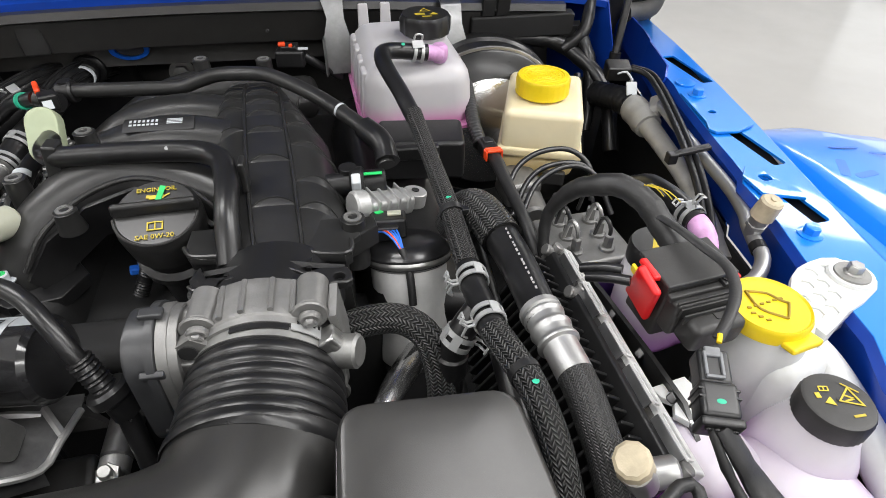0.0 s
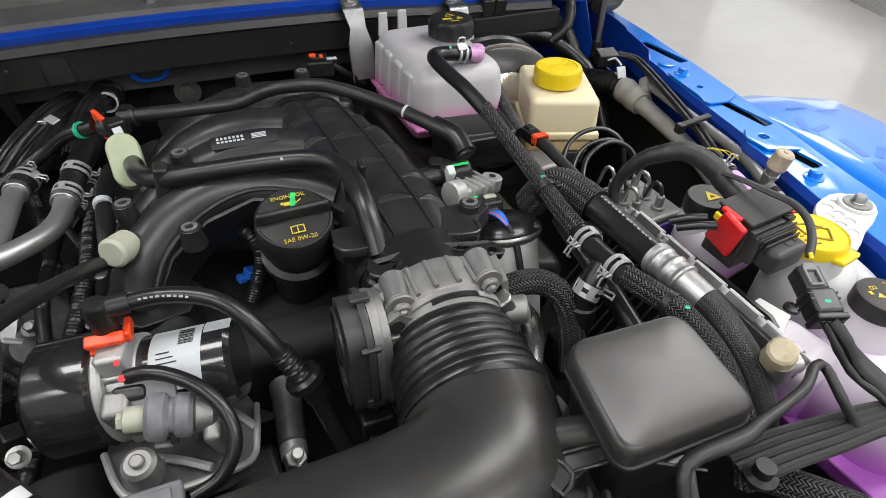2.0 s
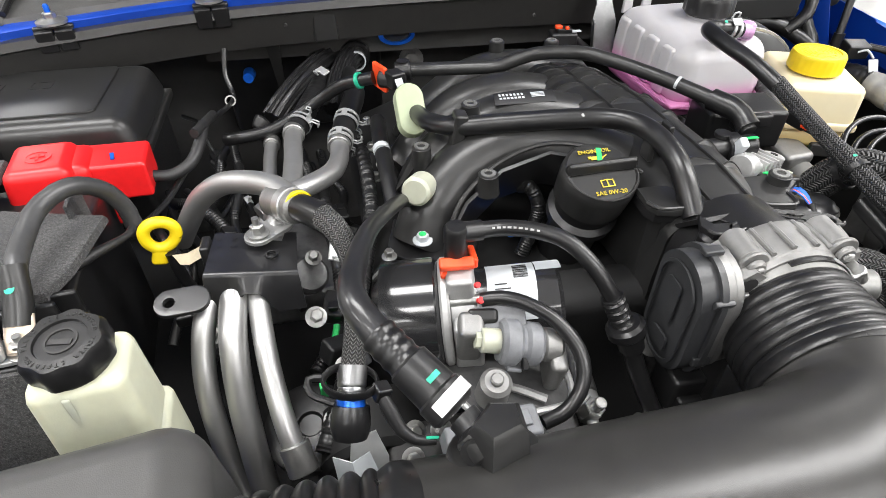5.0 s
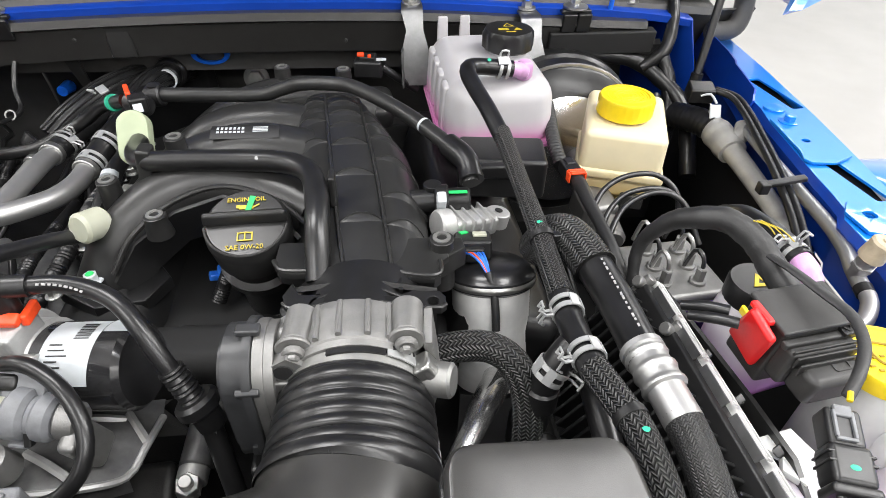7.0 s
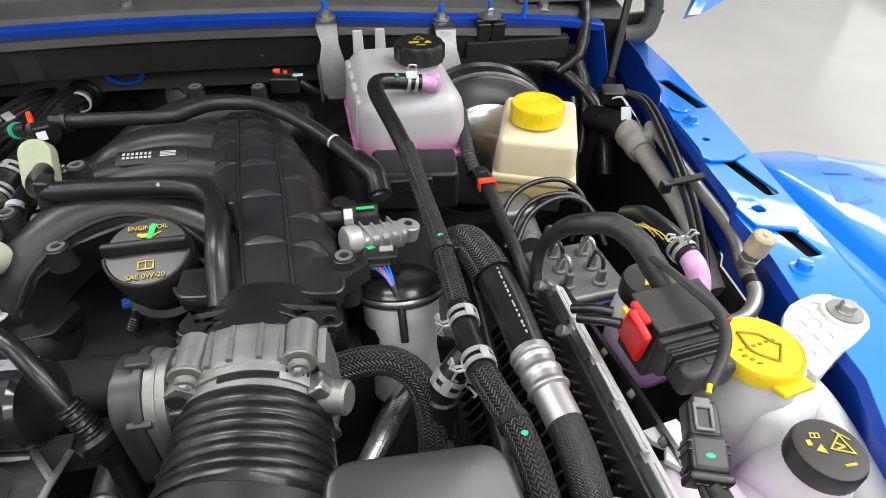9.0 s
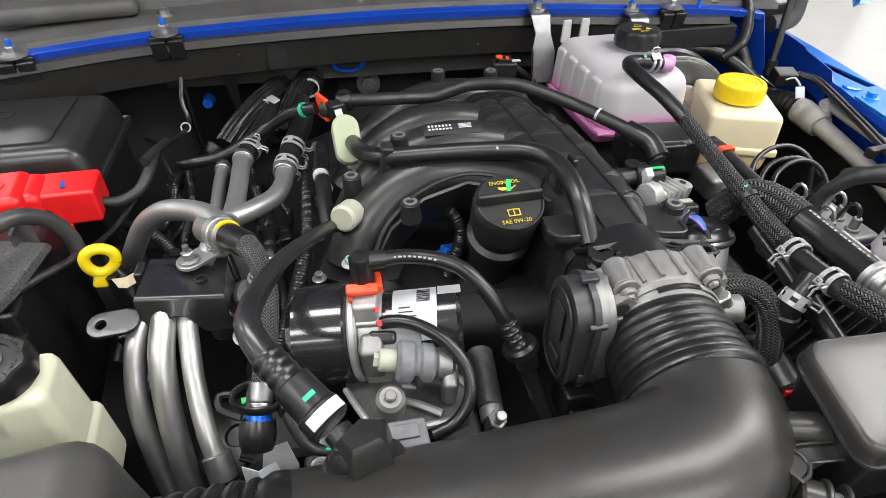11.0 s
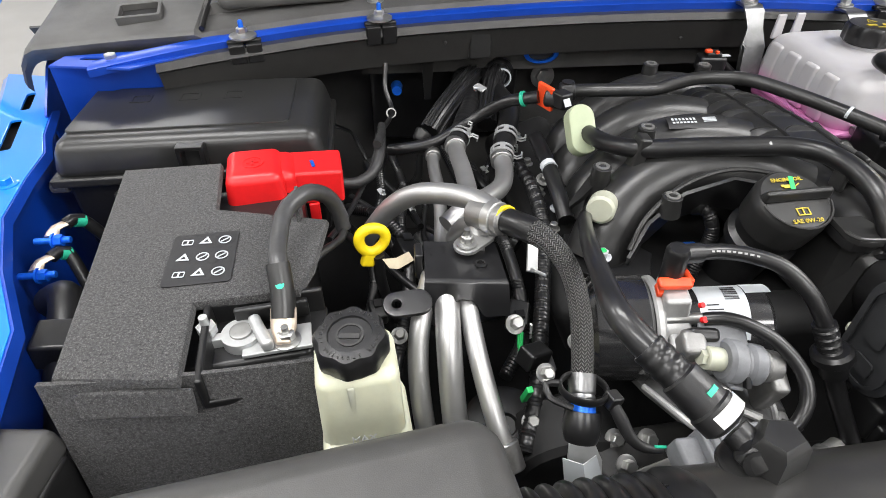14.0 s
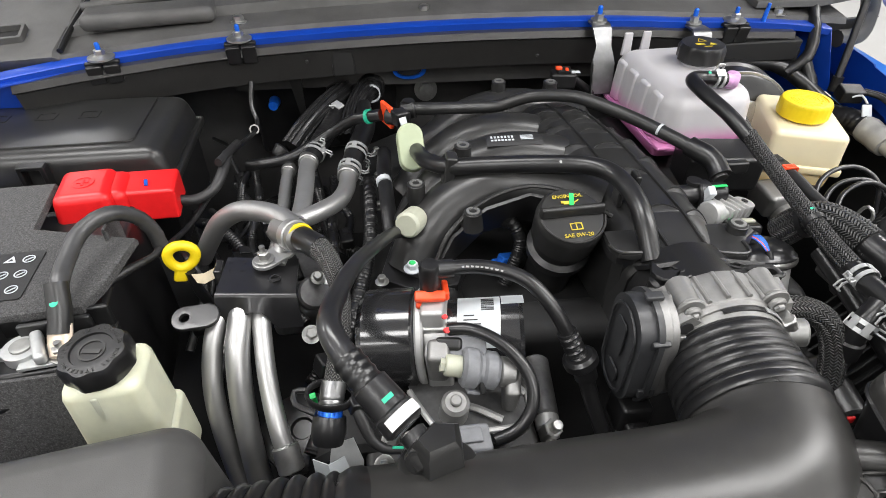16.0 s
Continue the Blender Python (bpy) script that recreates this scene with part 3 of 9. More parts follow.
baffle = thing("bulkhead_baffle", "black plastic baffle hung under the blue cowl lip", "baffle", (-0.25, 0.9, 1.12), kind="structure")
bl = spline([(-0.86, 0.800, 1.172), (-0.752, 0.836, 1.176), (-0.565, 0.877, 1.183), (-0.28, 0.900, 1.187), (0.0, 0.901, 1.186), (0.167, 0.908, 1.176), (0.36, 0.92, 1.164)], 0.02)
part("face", loft([[q + Vector((0, 0.012, 0.002)), q + Vector((0, -0.006, 0)), q + Vector((0, -0.010, -0.010)), q + Vector((0, -0.004, -0.014)), q + Vector((0, 0.004, -0.058)), q + Vector((0, 0.030, -0.066))] for q in bl], 0.003), DUSTY, baffle)
part("lower_strip", loft([[Vector((x, 0.925 + 0.02 * math.cos(x), 1.128)), Vector((x, 0.935, 1.122)), Vector((x, 0.940, 1.090)), Vector((x, 0.97, 1.082))] for x in np.linspace(-0.60, 0.40, 30)], 0.003), BULKGREY, baffle)
part("hole_rim", lathe([(0.019, -0.004), (0.026, -0.004), (0.026, 0.002), (0.019, 0.002), (0.019, -0.004)], pose(-0.308, 0.931, 1.118, 90, 0, 0) @ Matrix.Diagonal((1.1, 0.6, 1, 1))), BLUEMARK, baffle, "bright blue painted rim of a hole")
part("rib", box((-0.415, 0.895, 1.155), (0.035, 0.012, 0.055), 0.004, (0, 0, 5)), SATIN, baffle)
part("web", loft([[(-0.505, 0.90, 1.13), (-0.50, 0.93, 1.05)], [(-0.485, 0.90, 1.13), (-0.49, 0.93, 1.05)]], 0.004), SATIN, baffle)
for x, y, z in ((-0.47, 0.893, 1.158), (-0.1, 0.902, 1.150)):
    part("stud", lathe([(0.003, 0), (0.002, 0.002)], pose(x, y - 0.012, z, 90, 0, 0), 10), GREYPLASTIC, baffle)

# clips with bolts along the lip
def lip_clip(at, a, tall=True):
    t = thing("cowl_clip", "black plastic clip with a washer-headed bolt on the lip", "clip", at, "clips along the cowl lip")
    m = pose(*at, 0, 0, a)
    if tall:
        part("holder", join(moved(box((0, 0.006, -0.003), (0.046, 0.034, 0.006), 0.002), m), moved(box((-0.0115, -0.014, -0.017), (0.021, 0.008, 0.028), 0.002, (12, 0, 0)), m), moved(box((0.0115, -0.014, -0.017), (0.021, 0.008, 0.028), 0.002, (12, 0, 0)), m)), PLASTIC, t)
    part("washer", lathe([(0.0, 0.001), (0.0185, 0.001), (0.0185, 0.004), (0.009, 0.007), (0.0, 0.007)], m, 24), STEEL, t, "zinc-plated washer")
    part("nut", lathe([(0.0075, 0.007), (0.0075, 0.013), (0.006, 0.0145)], m, 6), STEEL, t)
    part("stud", lathe([(0.0035, 0.014), (0.0035, 0.022), (0.002, 0.024)], m, 12), BLUEMARK, t, "blue-tipped threaded stud")
    return t


lip_clip((-0.753, 0.846, 1.186), 14)
lip_clip((-0.565, 0.884, 1.193), 8)
lip_clip((0.243, 0.918, 1.184), 2)
for at in ((-0.28, 0.948, 1.208), (-0.57, 0.93, 1.206), (-0.915, 0.80, 1.176), (0.34, 0.95, 1.184)):
    b = thing("cowl_bolt", "zinc hex bolt in the cowl panel", "bolt", at, "bolts in the cowl")
    part("head", hexbolt(at, 0.008, 0.009), STEEL, b)
for at in ((0.30, 0.925, 1.18),):
    solo("blue_stud", rod(at, (at[0] + 0.002, at[1], at[2] + 0.03), 0.004, 0.003), BLUEMARK, "blue painted threaded stud on the lip", "stud", at)

# bulkhead and lining
lining = thing("bay_lining", "bulkhead and shade-blackened floor of the engine bay", "engine bay lining", (-0.25, 0.6, 0.7), kind="structure")
wall_rows = []
for x in np.linspace(-1.12, 0.58, 34):
    w = 0.012 * math.sin(9 * x) + 0.01 * math.sin(23 * x + 1)
    wall_rows.append([(x, 1.00 + w, 1.16), (x, 1.05 + w, 1.08), (x, 1.065 - w, 1.0), (x, 1.05 + w, 0.9), (x, 1.04, 0.70)])
part("bulkhead", loft(wall_rows, 0.004), BULKGREY, lining)
# floor and front panel carry the depth's shade in their colour
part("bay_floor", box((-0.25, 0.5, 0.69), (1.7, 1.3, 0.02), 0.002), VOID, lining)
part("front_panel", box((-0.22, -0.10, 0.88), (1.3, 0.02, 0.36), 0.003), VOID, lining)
part("pad", box((-0.46, 1.0, 1.02), (0.26, 0.03, 0.16), 0.02, (8, 0, 4)), PLASTIC, lining)


# the raised bonnet that leans over the bay, out of sight but shading it
bonnet = thing("bonnet", "raised blue bonnet with a dark lined underside", "bonnet", (-0.2, 1.1, 1.27))
tilt = radians(66)
up, lean = math.sin(tilt), math.cos(tilt)
skin, inner_skin = [], []
for x in np.linspace(-0.92, 0.60, 14):
    w = (x + 0.16) / 0.76
    skin.append([(x, 1.12 - lean * d + 0.05 - 0.03 * w * w, 1.28 + up * d + 0.02) for d in np.linspace(0, 1.02, 10)])
    inner_skin.append([(x * 0.97, 1.10 - lean * d, 1.28 + up * d) for d in np.linspace(0.02, 1.0, 10)])
part("skin", loft(skin, 0.003), BLUE, bonnet, "blue painted bonnet skin")
part("liner", loft(inner_skin, 0.006), FELT, bonnet, "black insulating liner")
for x in (-0.60, -0.16, 0.28):
    part("stiffener", loft([[(x - 0.03, 1.088 - lean * d, 1.28 + up * d), (x - 0.02, 1.070 - lean * d, 1.275 + up * d), (x + 0.02, 1.070 - lean * d, 1.275 + up * d), (x + 0.03, 1.088 - lean * d, 1.28 + up * d)] for d in (0.04, 0.5, 0.96)], 0.002), BLUEDEEP, bonnet)

flap = thing("door_mirror", "blue painted door mirror shell beyond the wing", "mirror", (0.56, 0.87, 1.2))
part("shell", loft([[(0.509, 0.822, 1.200), (0.535, 0.852, 1.225), (0.55, 0.87, 1.26)], [(0.525, 0.826, 1.202), (0.56, 0.86, 1.228), (0.58, 0.88, 1.265)], [(0.60, 0.885, 1.207), (0.64, 0.92, 1.24), (0.66, 0.94, 1.28)]], 0.012), BLUE, flap)
part("underside", loft([[(0.515, 0.828, 1.198), (0.54, 0.86, 1.20)], [(0.60, 0.89, 1.205), (0.64, 0.94, 1.21)]], 0.004), BLUEDEEP, flap)
part("arm", rod((0.62, 0.93, 1.22), (0.75, 1.15, 1.15), 0.03), BLUEDEEP, flap)

# ---- the engine ----
engine = thing("engine", "dark V6 engine block with black covers", "engine", (-0.15, 0.6, 0.75))
# block and low covers in VOID: the bay's deep shade is painted in
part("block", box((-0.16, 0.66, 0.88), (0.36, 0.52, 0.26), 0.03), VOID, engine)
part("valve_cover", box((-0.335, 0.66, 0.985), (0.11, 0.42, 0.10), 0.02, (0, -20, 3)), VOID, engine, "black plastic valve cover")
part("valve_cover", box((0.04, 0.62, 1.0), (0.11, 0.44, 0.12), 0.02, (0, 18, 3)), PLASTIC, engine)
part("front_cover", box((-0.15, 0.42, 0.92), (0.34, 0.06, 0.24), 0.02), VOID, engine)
for k in range(5):
    part("cover_bolt", hexbolt((-0.372, 0.48 + 0.075 * k, 1.048), 0.005, 0.008), STEEL, engine)

man = thing("intake_manifold", "black plastic intake manifold with curved runners and ribs", "intake manifold", (-0.15, 0.58, 1.05))
# plenum: crowned block, two long ribs, and overlapping scooped steps between them
def crest(y):
    return float(np.interp(y, [0.39, 0.45, 0.6, 0.70, 0.76], [1.132, 1.141, 1.145, 1.141, 1.128]))


def plenum_x(y, u):
    xl = float(np.interp(y, [0.39, 0.5, 0.66, 0.74], [-0.128, -0.137, -0.158, -0.160]))
    xr = float(np.interp(y, [0.39, 0.5, 0.6, 0.70, 0.76], [-0.006, -0.006, -0.018, -0.052, -0.070]))
    return xl + (xr - xl) * u


def rib_u(y, k):
    x = float(np.interp(y, [0.40, 0.53, 0.73], [(-0.083, -0.099, -0.120), (-0.044, -0.056, -0.080)][k]))
    return (x - plenum_x(y, 0)) / (plenum_x(y, 1) - plenum_x(y, 0))


def plenum_z(y, u):
    bulge = 1 - abs(2 * u - 1) ** 4
    return 1.085 + (crest(y) - 1.085) * (0.30 + 0.70 * bulge)


grid = []
for y in np.linspace(0.392, 0.755, 40):
    s = [(plenum_x(y, u), y, plenum_z(y, u) if 0 < u < 1 else 1.06) for u in np.linspace(0, 1, 41)]
    grid.append(s + [(plenum_x(y, 1), y, 1.03), (plenum_x(y, 0), y, 1.03)])
part("plenum", loft(grid, close=True), SATIN, man)


def crescent(y0, lo, hi, h, bow, skew):
    """A crescent step across one cell: a sloping face below an arched edge."""
    rows = []
    for w in np.linspace(0, 1, 17):
        u = lo + (hi - lo) * w
        b = max(0.0, math.sin(math.pi * w ** skew)) ** 0.8
        y1, y2 = y0 + bow * b, y0 + bow * b + 0.0030 + 0.006 * b
        y_low = y0 - 0.0015
        rows.append([(plenum_x(y_low, u), y_low, plenum_z(y_low, u) - 0.0014), (plenum_x(y0, u), y0, plenum_z(y0, u) + 0.0001), (plenum_x(y1, u), y1, plenum_z(y1, u) + h * b), (plenum_x(y1, u), y1 + 0.0004, plenum_z(y1, u) + h * b + 0.0014), (plenum_x(y1, u), y1 + 0.0014, plenum_z(y1, u) + h * b + 0.0014), (plenum_x(y1, u), y1 + 0.0020, plenum_z(y1, u) + h * b), (plenum_x(y2, u), y2, plenum_z(y2, u) - 0.0010)])
    return loft(rows)


for y0, h in ((0.596, 0.0042), (0.648, 0.0040), (0.675, 0.0036), (0.699, 0.0034), (0.722, 0.0030)):
    part("step", crescent(y0, 0.03, rib_u(y0, 0) - 0.012, 0.75 * h, 0.011, 0.62), SATIN, man)
for y0, h in ((0.455, 0.0034), (0.529, 0.0036), (0.588, 0.0036), (0.630, 0.0034), (0.662, 0.0032), (0.690, 0.0030), (0.716, 0.0028)):
    part("step", crescent(y0, rib_u(y0, 0) + 0.016, rib_u(y0, 1) - 0.016, 0.62 * h, 0.0085, 1.0), SATIN, man)
for y0, h in ((0.450, 0.0034), (0.492, 0.0034), (0.558, 0.0034), (0.602, 0.0032), (0.640, 0.0030), (0.672, 0.0028)):
    part("step", crescent(y0, rib_u(y0, 1) + 0.016, 0.97, 0.66 * h, 0.0085, 1.25), SATIN, man)
for k in range(2):
    ridge = [Vector((plenum_x(y, rib_u(y, k)), y, plenum_z(y, rib_u(y, k)))) for y in np.linspace(0.396, 0.745, 24)]
    part("long_rib", loft([[q + Vector((-0.0024, 0, -0.006)), q + Vector((-0.0017, 0, 0.0018)), q + Vector((-0.0010, 0, 0.0026)), q + Vector((0.0010, 0, 0.0026)), q + Vector((0.0017, 0, 0.0018)), q + Vector((0.0024, 0, -0.006))] for q in ridge], close=True), SATIN, man)
for y0 in (0.500, 0.567, 0.612, 0.650):
    part("side_rib", tube([(plenum_x(y0, 0.93), y0 - 0.002, plenum_z(y0, 0.93) - 0.001), (plenum_x(y0, 0.985), y0 - 0.004, plenum_z(y0, 0.985)), (plenum_x(y0, 1) + 0.001, y0 - 0.004, 1.075)], 0.0022, 8), SATIN, man)
# runners
RUN = [([(-0.115, 0.515, 1.108), (-0.17, 0.545, 1.118), (-0.225, 0.562, 1.114), (-0.275, 0.556, 1.096), (-0.312, 0.535, 1.066), (-0.332, 0.515, 1.03)], [0.034, 0.034, 0.035, 0.036, 0.036, 0.036]),
       ([(-0.12, 0.622, 1.110), (-0.19, 0.628, 1.118), (-0.25, 0.625, 1.105), (-0.30, 0.612, 1.07), (-0.325, 0.60, 1.03)], [0.030, 0.031, 0.032, 0.033, 0.034]),
       ([(-0.12, 0.700, 1.102), (-0.19, 0.704, 1.110), (-0.25, 0.70, 1.098), (-0.30, 0.69, 1.06), (-0.325, 0.68, 1.03)], [0.028, 0.030, 0.031, 0.032, 0.034]),
       ([(-0.06, 0.785, 1.085), (-0.15, 0.795, 1.100), (-0.22, 0.79, 1.092), (-0.28, 0.77, 1.06), (-0.31, 0.76, 1.02)], [0.03, 0.034, 0.034, 0.034, 0.034])]
for pts, rad in RUN:
    part("runner", tube(pts, rad, 22), SATIN, man)
# thin rims that follow the front runner
part("runner_rim", tube([(-0.118, 0.470, 1.128), (-0.15, 0.492, 1.143), (-0.20, 0.515, 1.144), (-0.25, 0.516, 1.127), (-0.29, 0.50, 1.10), (-0.31, 0.482, 1.07)], 0.0028, 8), SATIN, man)
part("runner_skirt", loft([[(-0.125, 0.464, 1.12), (-0.125, 0.486, 1.085)], [(-0.15, 0.489, 1.136), (-0.15, 0.508, 1.09)], [(-0.20, 0.512, 1.137), (-0.20, 0.530, 1.09)], [(-0.25, 0.513, 1.12), (-0.25, 0.53, 1.075)], [(-0.29, 0.498, 1.094), (-0.285, 0.515, 1.05)], [(-0.312, 0.480, 1.062), (-0.30, 0.50, 1.02)]], 0.004), PLASTIC, man)
part("runner_foot", plate([(-0.375, 0.49), (-0.36, 0.55), (-0.30, 0.545), (-0.27, 0.505), (-0.285, 0.47), (-0.33, 0.462)], (), 1.045, 0.014, 0.003), PLASTIC, man)
EDGE = [(-0.139, 0.440), (-0.140, 0.412), (-0.135, 0.402), (-0.125, 0.3985), (-0.098, 0.3975), (-0.086, 0.402), (-0.070, 0.4055), (-0.055, 0.402), (-0.042, 0.394), (-0.030, 0.3885), (-0.010, 0.3855), (-0.004, 0.392), (-0.004, 0.404), (0.004, 0.412), (0.004, 0.440)]
part("front_flange", plate(EDGE, (), 1.1330, 0.006, 0.0022), SATIN, man, "wavy flange lip of the manifold mouth")
part("flange_edge", plate([(x, y + 0.0035) for x, y in EDGE], (), 1.1262, 0.009, 0.001), PLASTIC, man)
part("flange_bead", tube([(x, y + 0.003, 1.1333) for x, y in EDGE[1:13]], 0.0021, 8), SATIN, man)
LIP = [(-0.1225, 0.350), (-0.119, 0.3455), (-0.106, 0.3425), (-0.085, 0.3485), (-0.060, 0.3480), (-0.036, 0.3405), (-0.026, 0.3325), (-0.020, 0.3385), (-0.009, 0.338), (-0.0055, 0.341)]
part("lip_bead", tube([(x, y, 1.1478) for x, y in LIP], 0.0016, 8), SATIN, man)
part("mouth_box", loft([[(-0.131, 0.420, z), (-0.127, 0.4045, z), (-0.098, 0.4035, z), (-0.070, 0.411, z), (-0.042, 0.400, z), (-0.012, 0.392, z), (-0.010, 0.43, z)] for z in (1.120, 1.09, 1.03)], 0.003), SATIN, man, "deep box of the manifold mouth")
part("upper_lip", plate([(-0.118, 0.372), (-0.112, 0.3585), (-0.097, 0.3575), (-0.080, 0.3625), (-0.065, 0.3645), (-0.050, 0.362), (-0.037, 0.3545), (-0.028, 0.3575), (-0.009, 0.3555), (-0.005, 0.350), (-0.005, 0.341), (-0.009, 0.3375), (-0.020, 0.338), (-0.026, 0.332), (-0.036, 0.340), (-0.060, 0.3475), (-0.085, 0.3480), (-0.106, 0.342), (-0.120, 0.345), (-0.124, 0.358)],
                        [[(-0.094, 0.3545), (-0.080, 0.3590), (-0.065, 0.3610), (-0.050, 0.3585), (-0.040, 0.3520), (-0.050, 0.3540), (-0.065, 0.3550), (-0.080, 0.3545)], circle(0.0042, 14, (-0.0145, 0.3455))], 1.1475, 0.006, 0.0012), PLASTIC, man, "slotted lip above the throttle body")
part("lip_web", loft([[(-0.118, 0.370, 1.144), (-0.118, 0.398, 1.118)], [(-0.09, 0.371, 1.146), (-0.09, 0.402, 1.12)], [(-0.065, 0.373, 1.147), (-0.065, 0.408, 1.122)], [(-0.035, 0.366, 1.146), (-0.035, 0.398, 1.12)], [(-0.01, 0.362, 1.144), (-0.01, 0.390, 1.118)]], 0.004), PLASTIC, man)
part("mouth", loft([[(cx_ + r * math.cos(a), y, cz_ + r * math.sin(a)) for a in np.linspace(0, 2 * math.pi, 30, endpoint=False)] for cx_, y, cz_, r in ((-0.068, 0.40, 1.088, 0.056), (-0.071, 0.365, 1.098, 0.053), (-0.072, 0.348, 1.101, 0.052), (-0.072, 0.336, 1.102, 0.052))], close=True), PLASTIC, man)
for x in (-0.100, -0.036):
    part("gusset", loft([[(x, 0.360, 1.146), (x, 0.400, 1.130)], [(x, 0.362, 1.11), (x, 0.400, 1.11)]], 0.003), PLASTIC, man)
part("corner_post", rod((-0.116, 0.352, 1.142), (-0.120, 0.350, 1.06), 0.010, bevel=0.003), PLASTIC, man)
# bosses and brackets
for at, h in (((-0.181, 0.801, 1.146), 0.05), ((-0.101, 0.800, 1.142), 0.05), ((-0.264, 0.600, 1.152), 0.06), ((-0.325, 0.560, 1.127), 0.07), ((-0.265, 0.506, 1.120), 0.022), ((-0.001, 0.426, 1.141), 0.05)):
    x, y, z = at
    b = part("boss", lathe([(0.013, -h), (0.0105, -0.004), (0.0105, 0.0), (0.009, 0.001)], pose(x, y, z), 20), SATIN, man)
    part("bush", lathe([(0.004, -0.002), (0.0078, 0.0005), (0.0078, 0.002), (0.0045, 0.0022), (0.004, -0.002)], pose(x, y, z), 20), DULLALU, b, "dull steel bolt bush")
part("bracket", box((-0.285, 0.566, 1.135), (0.014, 0.02, 0.05), 0.003, (0, 8, 0)), SATIN, man)
part("bracket", join(box((-0.094, 0.484, 1.158), (0.006, 0.018, 0.03), 0.002), box((-0.113, 0.478, 1.155), (0.006, 0.018, 0.03), 0.002)), SATIN, man)
part("gusset", loft([[(-0.345, 0.555, 1.09), (-0.325, 0.553, 1.12)], [(-0.36, 0.57, 1.06), (-0.33, 0.57, 1.118)]], 0.005), SATIN, man)
part("ear", plate([(-0.02, 0.40), (0.0, 0.41), (0.02, 0.425), (0.018, 0.44), (-0.004, 0.44), (-0.03, 0.425)], (), 1.132, 0.02, 0.003), SATIN, man)
part("rear_cover", box((-0.12, 0.80, 1.085), (0.17, 0.07, 0.04), 0.016, (8, 0, 2)), SATIN, man)
def on_runner(x, a):
    return Vector((x, 0.628, 1.1175)) + 0.0318 * (math.cos(a) * Vector((0, 0, 1)) + math.sin(a) * Vector((0, -1, 0)))


part("plate_label", loft([[on_runner(x, a) for a in np.linspace(0.0, 0.62, 7)] for x in np.linspace(-0.232, -0.160, 6)], 0.0004), LABEL, man, "black printed serial label")
for k in range(7):
    for a0, a1, w in ((0.12, 0.25, 0.0024), (0.32, 0.40, 0.0030)):
        x0 = -0.226 + 0.0044 * k
        part("print", loft([[on_runner(x, a) + Vector((0, -0.0002, 0.0006)) for a in np.linspace(a0, a1, 3)] for x in (x0, x0 + w)], 0.0002), PAPER, man, "white printed bar")
for k in range(4):
    part("print", loft([[on_runner(x, a) + Vector((0, -0.0002, 0.0006)) for a in (0.12 + 0.07 * k, 0.16 + 0.07 * k)] for x in (-0.188, -0.180, -0.172)], 0.0002), PAPER, man)

# breather pipes on the manifold
pc = thing("breather_pipe", "black plastic breather pipe across the manifold", "pipe", (-0.2, 0.55, 1.15))
part("tube", tube([(-0.318, 0.640, 1.126), (-0.308, 0.60, 1.134), (-0.285, 0.567, 1.144), (-0.24, 0.553, 1.151), (-0.18, 0.536, 1.159), (-0.138, 0.522, 1.163), (-0.115, 0.500, 1.165), (-0.106, 0.465, 1.163), (-0.104, 0.43, 1.153), (-0.103, 0.395, 1.126)], 0.0104, 18), RUBBER, pc)
part("dot", lathe([(0, 0), (0.002, 0), (0, 0.0006)], pose(-0.165, 0.524, 1.168, 40, 0, 0), 10), GREYINK, pc)
pd = thing("vacuum_pipe", "glossy black plastic pipe along the back of the manifold", "pipe", (-0.15, 0.72, 1.15))
part("tube", tube([(-0.318, 0.728, 1.143), (-0.295, 0.724, 1.144), (-0.24, 0.730, 1.140), (-0.197, 0.734, 1.138), (-0.172, 0.732, 1.146), (-0.145, 0.727, 1.154), (-0.10, 0.718, 1.156), (-0.072, 0.700, 1.155), (-0.025, 0.652, 1.149), (0.016, 0.589, 1.144), (0.034, 0.556, 1.140), (0.038, 0.53, 1.128)], 0.0086, 16), SATIN, pd)
part("band", tube([(-0.0045, 0.6225, 1.1475), (-0.0025, 0.6195, 1.1472)], 0.0089, 16, caps=False), PAPER, pd, "white printed line")
part("connector", join(rod((-0.332, 0.730, 1.14), (-0.312, 0.727, 1.143), 0.013, bevel=0.002), rod((-0.322, 0.73, 1.13), (-0.322, 0.73, 1.155), 0.008)), PLASTIC, pd)
part("collar", tube([(0.02, 0.585, 1.143), (0.036, 0.555, 1.14), (0.039, 0.533, 1.13)], 0.0125, 16, wave=lambda s: 1 + 0.06 * math.sin(s * 900)), RUBBER, pd)

pcv = thing("pcv_valve", "black plastic valve with a white strap on the manifold side", "valve", (0.01, 0.51, 1.13))
part("body", join(rod((-0.03, 0.515, 1.118), (0.035, 0.512, 1.122), 0.012, bevel=0.002), rod((0.0, 0.512, 1.120), (0.014, 0.511, 1.121), 0.017, bevel=0.002)), PLASTIC, pcv)
part("strap", box((0.005, 0.497, 1.130), (0.009, 0.012, 0.022), 0.002, (30, 0, 0)), PAPER, pcv, "white paper strap")
part("mark", box((0.022, 0.506, 1.1345), (0.018, 0.004, 0.001), 0), GREEN, pcv, "green paint mark")
part("screw", lathe([(0.009, 0), (0.009, 0.004), (0.007, 0.005)], pose(-0.002, 0.519, 1.132), 16), PLASTIC, pcv)
